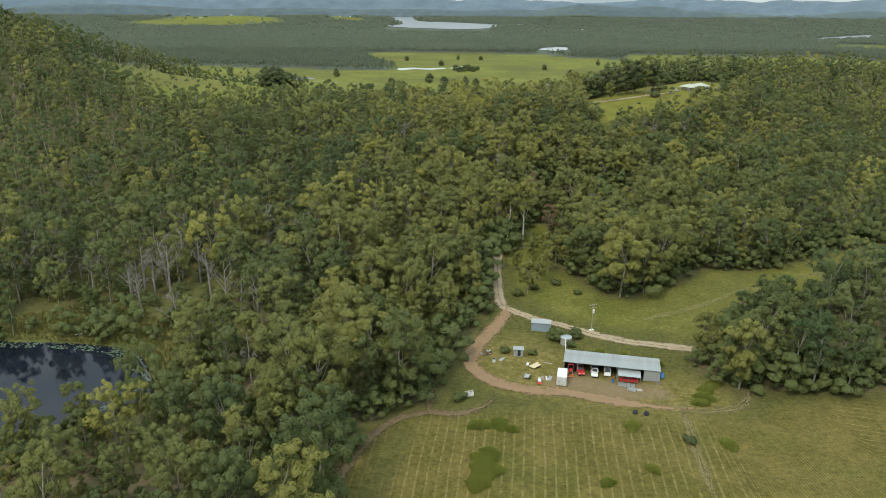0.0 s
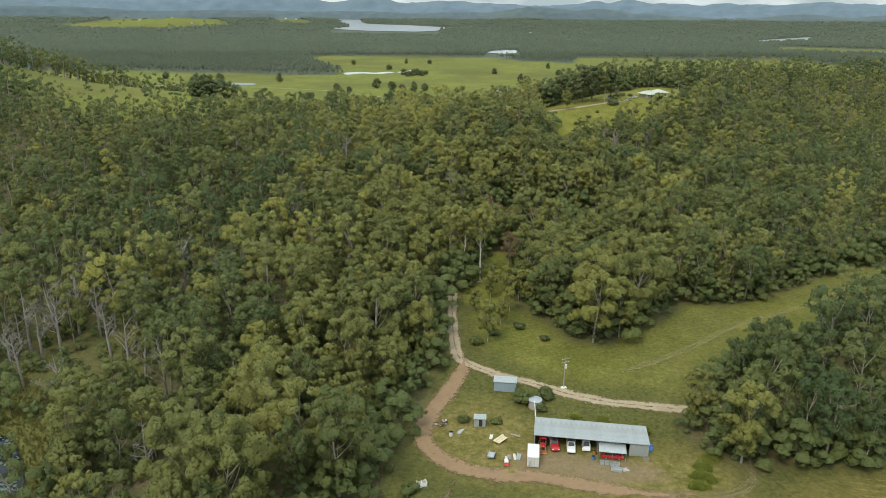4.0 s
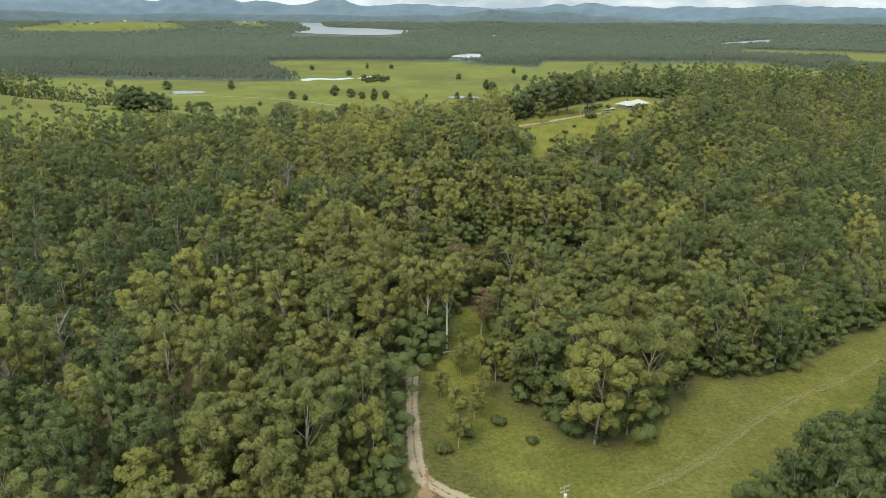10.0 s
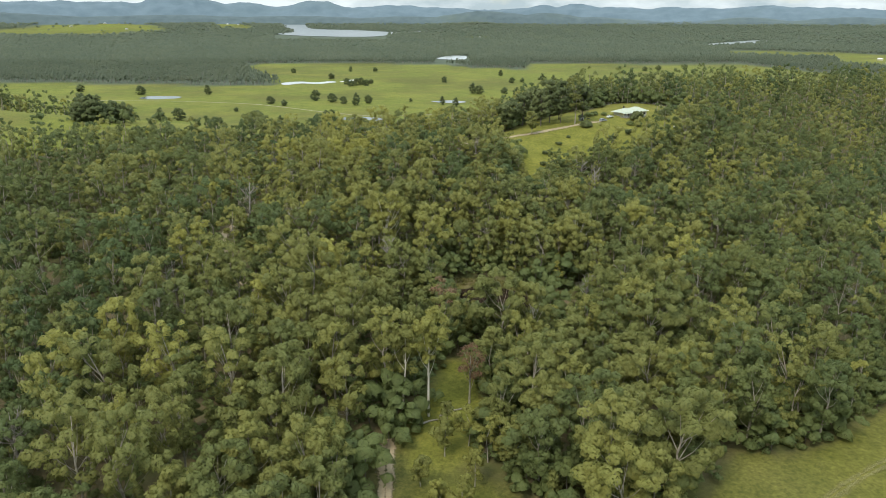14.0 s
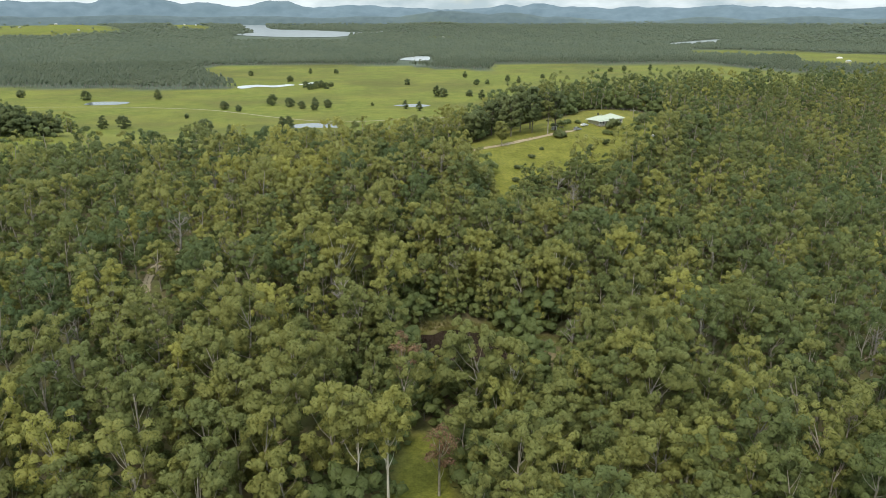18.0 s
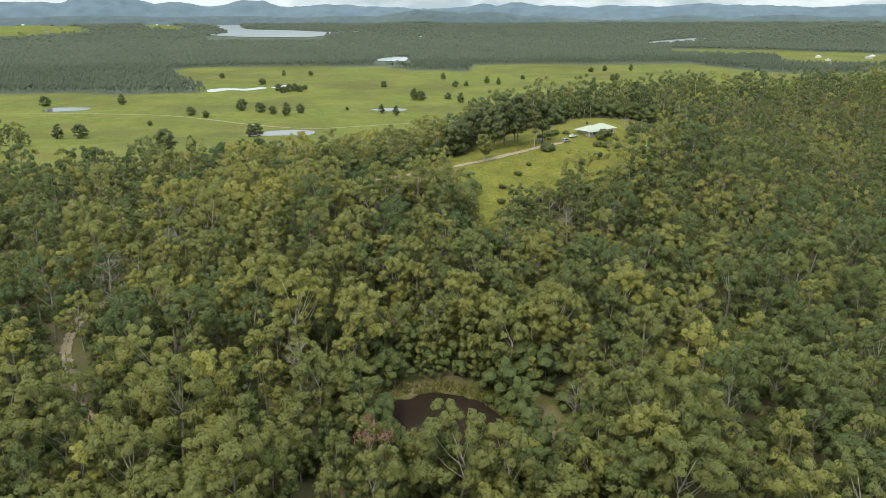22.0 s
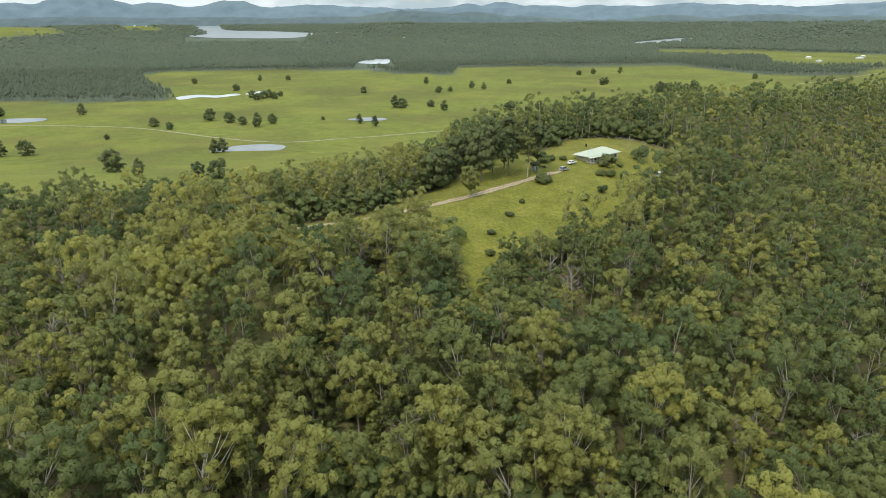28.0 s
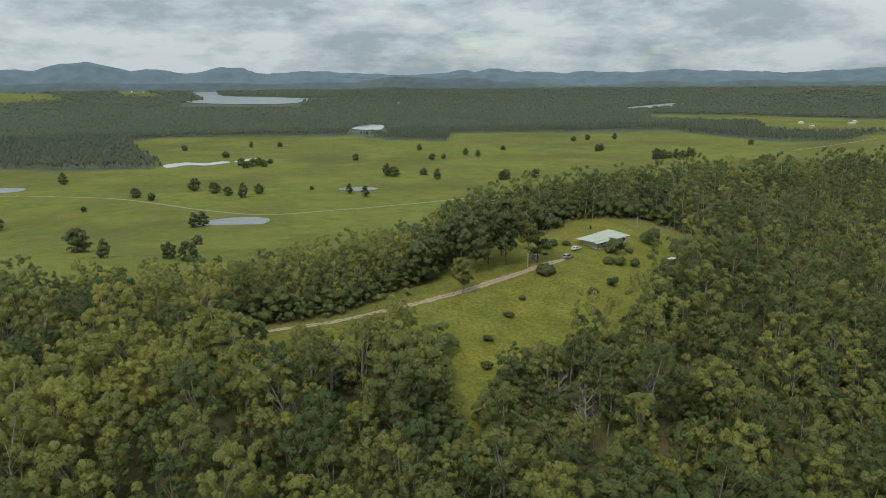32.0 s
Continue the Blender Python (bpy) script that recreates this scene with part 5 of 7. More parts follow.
def machinery_shed():
    e = thing("machinery_shed", SHED_X, SHED_Y, SHED_TURN, "long open-fronted machinery shed of weathered zinc sheet", "shed", z=-1.55)
    L, D, hf, hb = 24.2, 7.7, 3.25, 2.85
    part("back_wall", Form().box(0, D - 0.09, 0, L, D, hb - 0.02, 0.01), ZINC, e)
    part("side_wall", Form().prism([(0.0, 0)] + [(0.0, 0.01)] + [(0.07, 0.01), (0.07, 0)], 0.3, D - 0.1).add([(0, 0.3, 0), (0, D - 0.1, 0), (0, D - 0.1, hb - 0.02), (0, 0.3, hf - 0.05), (0.07, 0.3, 0), (0.07, D - 0.1, 0), (0.07, D - 0.1, hb - 0.02), (0.07, 0.3, hf - 0.05)], [(3, 2, 1, 0), (4, 5, 6, 7), (0, 4, 7, 3), (2, 6, 5, 1), (3, 7, 6, 2)]), ZINC, e)
    part("end_wall", Form().add([(L - 0.07, 0.05, 0), (L - 0.07, D - 0.1, 0), (L - 0.07, D - 0.1, hb - 0.02), (L - 0.07, 0.05, hf - 0.05), (L, 0.05, 0), (L, D - 0.1, 0), (L, D - 0.1, hb - 0.02), (L, 0.05, hf - 0.05)], [(3, 2, 1, 0), (4, 5, 6, 7), (0, 4, 7, 3), (2, 6, 5, 1), (3, 7, 6, 2)]), ZINC, e)
    part("front_wall", Form().box(20.2, 0.02, 0, L - 0.08, 0.08, hf - 0.08, 0.01), ZINC, e, "closed zinc front panel")
    part("front_wall", Form().box(13.6, 0.6, 0, 18.4, 0.66, hf - 0.12, 0.01), ZINC, e, "zinc panel behind the lean-to")
    part("partition", Form().box(13.55, 0.1, 0, 13.62, D - 0.1, hb - 0.1, 0.01), ZINC, e)
    part("floor_slab", Form().box(0.1, 0.05, -0.6, L - 0.1, D - 0.1, 0.03, 0.02), EARTH, e, "packed earth floor")
    for k in range(8):
        u = min(0.12 + k * 3.43, L - 0.15)
        part("post", Form().tube([(u, 0.12, -0.3), (u, 0.12, hf - 0.05)], 0.075, 7), TIMBER, e, "bush timber post")
        part("rafter", Form().box(u - 0.04, 0, 0, u + 0.04, D - 0.1, 0.12, 0.01), TIMBER, e, "", Matrix.Translation((0, 0, hf - 0.16)) @ Matrix.Rotation(math.atan2(hb - hf, D), 4, "X"))
    part("fascia", Form().box(-0.1, -0.26, hf - 0.10, L + 0.1, -0.2, hf + 0.02, 0.01), ZINC, e)
    n = 22
    w = (L + 0.3) / n
    form = Form()
    ribs = 5
    prof = []
    for j in range(ribs):
        a = j / ribs * w
        prof += [(a, 0.0), (a + 0.05, 0.045), (a + 0.10, 0.045), (a + 0.15, 0.0)]
    prof.append((w - 0.004, 0.0))
    V = [(px, -0.3, hf + pz) for px, pz in prof] + [(px, D + 0.15, hb + pz) for px, pz in prof]
    m = len(prof)
    form.add(V, [(i, i + 1, i + 1 + m, i + m) for i in range(m - 1)])
    form.add([(0, -0.3, hf - 0.02), (w, -0.3, hf - 0.02), (w, D + 0.15, hb - 0.02), (0, D + 0.15, hb - 0.02)], [(3, 2, 1, 0)])
    me = form.mesh("roof_sheet", ZINC)
    for k in range(n):
        part("roof_sheet", me, ZINC, e, "", Matrix.Translation((-0.15 + k * w, 0, 0.003 * (k % 2))))
    # lean-to over the front
    lean = Form().slab([(13.7, 0.55, hf - 0.75), (13.7, -2.5, 2.05), (19.4, -2.5, 2.05), (19.4, 0.55, hf - 0.75)], 0.05)
    part("lean_to_roof", lean, ZINC, e, "low rusty-edged lean-to roof")
    for k in range(7):
        part("roof_rib", Form().slab([(13.9 + 0.88 * k, 0.55, hf - 0.70), (13.9 + 0.88 * k, -2.48, 2.10), (14.02 + 0.88 * k, -2.48, 2.10), (14.02 + 0.88 * k, 0.55, hf - 0.70)], 0.05), ZINC, e)
    for u in (13.8, 16.5, 19.3):
        part("post", Form().tube([(u, -2.35, -0.3), (u, -2.35, 2.05)], 0.06, 6), TIMBER, e)
    return e


def container():
    e = thing("shipping_container", 29.2, 160.3, -12, "white shipping container with grimy doors", "container")
    part("shell", Form().box(0, 0.1, 0.15, 2.44, 5.0, 2.6, 0.03), WHITE, e)
    for k in range(14):
        for xx in (-0.03, 2.43):
            part("rib", Form().box(xx, 0.3 + k * 0.33, 0.3, xx + 0.05, 0.46 + k * 0.33, 2.45, 0.015), WHITE, e)
    for s in (0, 1):
        d = part("door", Form().box(0.06 + 1.17 * s, 0.03, 0.25, 1.20 + 1.17 * s, 0.11, 2.5, 0.02), WHITE, e, "scuffed white door")
        for r in (0.3, 0.85):
            part("lock_bar", Form().tube([(0.06 + 1.17 * s + r, 0.0, 0.3), (0.06 + 1.17 * s + r, 0.0, 2.45)], 0.025, 6), ZINC, d)
    part("stain", Form().box(0.5, -0.012, 0.5, 0.72, 0.03, 1.6, 0.004), CONCRETE, e, "grey smear on the door")
    for px in (0.1, 2.1):
        for py in (0.2, 4.6):
            part("foot", Form().box(px, py, -0.1, px + 0.25, py + 0.25, 0.16, 0.02), TIMBER, e)
    return e


def small_building(name, x, y, turn, w, d, h, skin, roof, label, category="shed", door=True, gable=False):
    e = thing(name, x, y, turn, label, category)
    part("wall", Form().box(0, 0, -0.2, w, 0.06, h, 0.01), skin, e)
    part("wall", Form().box(0, d - 0.06, -0.2, w, d, h - 0.15, 0.01), skin, e)
    part("wall", Form().box(0, 0.065, -0.2, 0.06, d - 0.065, h - 0.12, 0.01), skin, e)
    part("wall", Form().box(w - 0.06, 0.065, -0.2, w, d - 0.065, h - 0.12, 0.01), skin, e)
    part("roof", Form().slab([(-0.15, -0.2, h + 0.08), (w + 0.15, -0.2, h + 0.08), (w + 0.15, d + 0.2, h - 0.08), (-0.15, d + 0.2, h - 0.08)], 0.06), roof, e)
    n = int(w / 0.45)
    for k in range(n):
        u = (k + 0.5) * w / n
        part("roof_rib", Form().slab([(u - 0.05, -0.2, h + 0.115), (u + 0.05, -0.2, h + 0.115), (u + 0.05, d + 0.2, h - 0.045), (u - 0.05, d + 0.2, h - 0.045)], 0.04), roof, e)
        part("wall_rib", Form().box(u - 0.04, -0.025, 0, u + 0.04, 0.0, h - 0.05, 0.008), skin, e)
    if door:
        # black panel on the closed wall, standing for the shade inside an opening
        part("opening_shade", Form().box(w * 0.42, -0.04, 0, w * 0.42 + 0.8, 0.02, min(1.95, h - 0.1), 0.01), BLACK, e, "black panel for the shade of an opening")
    return e


def drum(x, y, mat_, label, r=0.29, h=0.88, name="drum"):
    e = thing(name, x, y, 0, label, "drum")
    part("shell", Form().tube([(0, 0, 0), (0, 0, h)], r, 14), mat_, e)
    for z in (0.02, h * 0.34, h * 0.67, h - 0.02):
        part("hoop", Form().tube([(0, 0, z - 0.02), (0, 0, z + 0.02)], r + 0.018, 14), mat_, e)
    return e


def crate(x, y, turn, mat_, label, w=1.0, d=0.8, h=0.7, group=""):
    e = thing("wire_crate", x, y, turn, label, "crate", group)
    part("base", Form().box(0, 0, 0.04, w, d, 0.12, 0.01), mat_, e)
    for k in range(5):
        part("slat", Form().box(0, -0.01, 0.14 + k * h / 5, w, 0.03, 0.14 + k * h / 5 + 0.08, 0.006), mat_, e)
        part("slat", Form().box(0, d - 0.03, 0.14 + k * h / 5, w, d + 0.01, 0.14 + k * h / 5 + 0.08, 0.006), mat_, e)
        part("slat", Form().box(-0.01, 0.035, 0.14 + k * h / 5, 0.03, d - 0.035, 0.14 + k * h / 5 + 0.08, 0.006), mat_, e)
        part("slat", Form().box(w - 0.03, 0.035, 0.14 + k * h / 5, w + 0.01, d - 0.035, 0.14 + k * h / 5 + 0.08, 0.006), mat_, e)
    for px, py in ((0, 0), (w, 0), (0, d), (w, d)):
        part("upright", Form().tube([(px, py, 0), (px, py, h + 0.18)], 0.035, 6), mat_, e)
    return e


def plank_stack(name, x, y, turn, L, w, n, mat_, label, category="timber", z0=0.05):
    e = thing(name, x, y, turn, label, category)
    r = random.Random(int(x * 7 + y))
    for k in range(n):
        part("plank", Form().box(0, k * w / n + 0.01, z0 + r.uniform(0, 0.05), L * r.uniform(0.85, 1.0), (k + 0.9) * w / n, z0 + 0.07 + r.uniform(0, 0.05), 0.008), mat_, e)
    for f in (0.15, 0.8):
        part("bearer", Form().box(L * f, 0, -0.05, L * f + 0.1, w, z0, 0.01), TIMBER, e)
    return e


def trailer(x, y, turn, deck, label, L=2.4, w=1.5, z_tilt=0.0):
    e = thing("box_trailer", x, y, turn, label, "trailer")
    part("deck", Form().box(0, 0, 0.5, L, w, 0.58, 0.015), deck, e)
    for a, b in (((0, 0), (L, 0.05)), ((0, w - 0.05), (L, w)), ((0, 0.06), (0.05, w - 0.06))):
        part("side_board", Form().box(a[0], a[1], 0.585, b[0], b[1], 0.86, 0.01), deck, e)
    part("drawbar", Form().tube([(L, 0.2, 0.5), (L + 1.1, w / 2, 0.48)], 0.04, 6).tube([(L, w - 0.2, 0.5), (L + 1.1, w / 2, 0.48)], 0.04, 6), RUST, e)
    wheels(e, [(L * 0.42, -0.12), (L * 0.42, w + 0.12)], 0.3, 0.18)
    return e


machinery_shed()
container()
tractor(*in_yard(1.9, 0.2), SHED_TURN - 88)
car("red_ute", *in_yard(4.2, 1.2), SHED_TURN - 78, CARRED, "old red utility parked in the open shed bay", "ute", "car", -1.5)
car("white_ute", *in_yard(8.0, 1.0), SHED_TURN - 90, CARWHITE, "white utility with tray parked in the shed", "ute", "car", -1.5)
car("white_van", *in_yard(11.2, 2.2), SHED_TURN - 90, CARWHITE, "white four-wheel drive wagon parked in the shed", "van", "car", -1.5)
car("red_car", *in_yard(16.6, -1.3), SHED_TURN + 2, CARRED, "faded red car under the lean-to roof", "wagon", "car", -1.5)
small_building("steel_garage", 26.3, 189.6, -11, 5.4, 3.2, 2.5, BLUESTEEL, ZINC, "closed blue-grey steel garden shed on grass", "shed", False)
small_building("pump_shed", 19.9, 176.0, -8, 2.6, 2.2, 1.9, ZINC, ZINC, "little zinc pump shed with dark painted-on opening", "shed")
drum(*in_yard(12.6, -2.7), BLUE, "blue plastic drum beside the lean-to")
drum(*in_yard(12.9, -0.6), YELLOW, "yellow plastic drum by a shed post")
drum(14.4, 173.0, WHITE, "white plastic drum standing in the grass", 0.45, 1.0)
for k in range(4):
    crate(*in_yard(13.9 + 1.05 * k, -4.4 - 0.05 * k), SHED_TURN, ZINC, "galvanised wire crate in front of the lean-to", 0.85, 0.8, 0.6, "crates before the lean-to")
crate(*in_yard(16.0, -6.3), SHED_TURN - 8, ZINC, "low galvanised mesh stock crate on the ground", 2.2, 1.1, 0.5)
plank_stack("concrete_slab_stack", *in_yard(18.6, -6.2), 10, 1.5, 1.2, 3, CONCRETE, "grey cement sheets lying on the grass", "sheet stack")
plank_stack("plywood_sheet_stack", 24.6, 168.6, 44, 3.6, 1.8, 3, PLY, "yellowed plywood sheets on a low frame", "sheet stack", 0.45)
crate(*in_yard(23.2, -1.6), 0, TIMBER, "grey timber box beside the shed corner", 1.1, 0.8, 0.5)
tarp = thing("blue_tarp", *in_yard(24.9, 3.2), SHED_TURN, "crumpled blue tarpaulin against the shed end", "tarpaulin")
_r = random.Random(4)
for k in range(6):
    part("fold", Form().box(-0.5 + _r.uniform(0, 0.6), k * 0.4 - 1, -0.05, 0.5 + _r.uniform(0, 0.3), k * 0.4 - 0.55, 0.25 + _r.uniform(0, 0.35), 0.12), BLUE, tarp)
trailer(22.6, 163.2, 70, ZINC, "bare galvanised boat trailer frame in the yard", 2.2, 1.4)
e = thing("ride_on_mower", 25.2, 162.4, -95, "red and white ride-on mower standing in the yard", "mower")
part("body", Form().box(-0.2, -0.45, 0.35, 0.9, 0.45, 0.75, 0.1), WHITE, e)
part("deck", Form().box(0.5, -0.6, 0.15, 1.6, 0.6, 0.38, 0.08), CARRED, e, "red cutter deck")
part("seat", Form().box(-0.7, -0.25, 0.5, -0.25, 0.25, 0.65, 0.04).box(-0.75, -0.25, 0.6, -0.65, 0.25, 1.0, 0.04), WHITE, e)
wheels(e, [(-0.4, -0.45), (-0.4, 0.45)], 0.3, 0.2)
wheels(e, [(1.3, -0.5), (1.3, 0.5)], 0.2, 0.15)
for x, y, tn, L, w, n, m, lb in ((26.4, 163.2, 80, 1.8, 0.9, 4, TIMBER, "short grey timber lengths in a pile"), (27.4, 163.0, 84, 2.4, 0.5, 3, WHITE, "white painted boards lying in the yard"),
                                 (28.2, 162.9, 72, 2.6, 0.9, 5, ZINC, "bent zinc sheets in a heap"), (23.4, 171.0, 75, 2.3, 0.7, 3, WHITE, "white door panel lying on the grass"),
                                 (16.4, 173.2, 58, 3.4, 0.9, 4, ZINC, "rusting roof sheets stacked on the grass"), (27.6, 172.4, -30, 2.6, 0.6, 4, TIMBER, "weathered fence posts in a pile")):
    plank_stack("board_pile", x, y, tn, L, w, n, m, lb)
heap = thing("scrap_heap", 12.6, 177.2, 20, "heap of rusty scrap iron beside the driveway", "scrap")
for k in range(14):
    a, b = _r.uniform(-1.5, 1.5), _r.uniform(-0.9, 0.9)
    part("scrap_piece", Form().box(0, 0, 0, _r.uniform(0.5, 1.4), _r.uniform(0.15, 0.5), _r.uniform(0.1, 0.4), 0.03), _r.choice((RUST, RUST, ZINC, BLACK)), heap, "", pose(a, b, 0.1 + _r.uniform(0, 0.3), _r.uniform(-20, 20), _r.uniform(-25, 25), _r.uniform(0, 360)))
for k, (x, y) in enumerate(((6.1, 154.9), (7.2, 155.2))):
    crate(x, y, 12 * k, WHITE, "white bulk container cage under the trees", 1.0, 1.0, 1.0, "white cages at the field edge")
for x, y in ((45.7, 147.4), (48.1, 146.7)):
    e = thing("old_tyre", x, y, 0, "stacked old black tractor tyres in the field", "tyre", "tyres on the field")
    for z in (0.0, 0.32):
        a = np.arange(18) / 18 * 2 * math.pi
        f_ = Form()
        V, F = [], []
        for j, t_ in enumerate(a):
            for q in np.arange(6) / 6 * 2 * math.pi:
                rr = 0.5 + 0.17 * math.cos(q)
                V.append((rr * math.cos(t_), rr * math.sin(t_), 0.17 + z + 0.16 * math.sin(q)))
        for j in range(18):
            for q in range(6):
                F.append((j * 6 + q, ((j + 1) % 18) * 6 + q, ((j + 1) % 18) * 6 + (q + 1) % 6, j * 6 + (q + 1) % 6))
        part("tyre", f_.add(V, F), RUBBER, e)

# water tank and its pipe
e = thing("water_tank", 35.2, 182.6, 0, "round grey water tank with a dark sheet top", "tank")
part("shell", Form().tube([(0, 0, -0.2), (0, 0, 1.9)], 1.55, 24), CONCRETE, e)
part("top", Form().tube([(0, 0, 1.9), (0, 0, 2.02), (0, 0, 2.3)], [1.68, 1.66, 0.12], 24), ZINC, e, "low cone of zinc sheet")
for k in range(10):
    a = k * 0.628
    part("roof_seam", Form().tube([(0.2 * math.cos(a), 0.2 * math.sin(a), 2.28), (1.62 * math.cos(a), 1.62 * math.sin(a), 2.05)], 0.03, 5), BLUESTEEL, e)
e = thing("white_pipe", 34.6, 181.0, 0, "white plastic downpipe from shed roof to tank", "pipe")
part("pipe", Form().tube([(0.2, 0.3, 2.35), (-0.2, -2.0, 2.25), (-0.75, -6.0, 1.75)], 0.09, 8), WHITE, e)
part("bracket", Form().tube([(-0.2, -2.0, -0.3), (-0.2, -2.0, 2.2)], 0.04, 6), ZINC, e)


# ---- power poles and wires ----
def power_pole(x, y, h, turn, label, arms=1, transformer=False):
    e = thing("power_pole", x, y, turn, label, "pole")
    part("pole", Form().tube([(0, 0, -0.5), (0, 0, h)], [0.17, 0.11], 9), POLEWOOD, e)
    for k in range(arms):
        z = h - 0.35 - k * 0.9
        arm = part("crossarm", Form().box(-1.05, -0.16, z, 1.05, -0.06, z + 0.12, 0.01), TIMBER, e)
        for u in (-0.95, -0.4, 0.4, 0.95):
            part("insulator", Form().tube([(u, -0.11, z + 0.12), (u, -0.11, z + 0.2), (u, -0.11, z + 0.3)], [0.05, 0.08, 0.04], 7), WHITE, arm, "white insulator")
    if transformer:
        part("transformer", Form().tube([(0, -0.42, h - 2.6), (0, -0.42, h - 1.6)], 0.3, 12).box(-0.12, -0.2, h - 2.3, 0.12, -0.08, h - 1.9, 0.01), WHITE, e, "pale grey transformer can")
        part("footing", Form().box(-0.7, -0.5, -0.3, 0.7, 0.4, 0.28, 0.05), WHITE, e, "white painted footing block")
    return e


def wire(a, b, sag, label="sagging black power line between poles"):
    pts = []
    for k in range(13):
        f = k / 12
        pts.append(tuple(a[i] + (b[i] - a[i]) * f - (sag * 4 * f * (1 - f) if i == 2 else 0) for i in range(3)))
    e = new("power_line")
    part("cable", Form().tube(pts, 0.018, 4), BLACK, e)
    return tagged(e, label, "cable")


power_pole(43.8, 190.0, 8.2, 20, "timber power pole with transformer and crossarms", 2, True)
wire((43.8, 189.6, 8.0), (*in_yard(12.5, 7.0), 1.9), 0.5)
for x, y, h, n in ((189.6, 546.2, 9.4, 1), (200.4, 526.6, 6.3, 0), (224.0, 536.5, 8.0, 1)):
    power_pole(x, y, h, 35, "bare timber pole at the edge of the lawn" if not n else "tall timber power pole behind the homestead", n)
wire((189.6, 546.2, ground_z(189.6, 546.2) + 9.2), (224.0, 536.5, ground_z(224.0, 536.5) + 7.8), 0.8)


# ---- homestead ----
def hip(form, x0, y0, x1, y1, z, rise, over=0.0, skin=0.12):
    """A hip roof over a rectangle whose long side is x."""
    x0, y0, x1, y1 = x0 - over, y0 - over, x1 + over, y1 + over
    d = (y1 - y0) / 2
    ym = (y0 + y1) / 2
    v = [(x0, y0, z), (x1, y0, z), (x1, y1, z), (x0, y1, z), (x0 + d, ym, z + rise), (x1 - d, ym, z + rise)]
    f = [(0, 1, 5, 4), (1, 2, 5), (2, 3, 4, 5), (3, 0, 4)]
    n = len(v)
    return form.add(v + [(a, b, c - skin) for a, b, c in v[:4]], f + [(0, n, n + 1, 1), (1, n + 1, n + 2, 2), (2, n + 2, n + 3, 3), (3, n + 3, n, 0), (n + 3, n + 2, n + 1, n)])


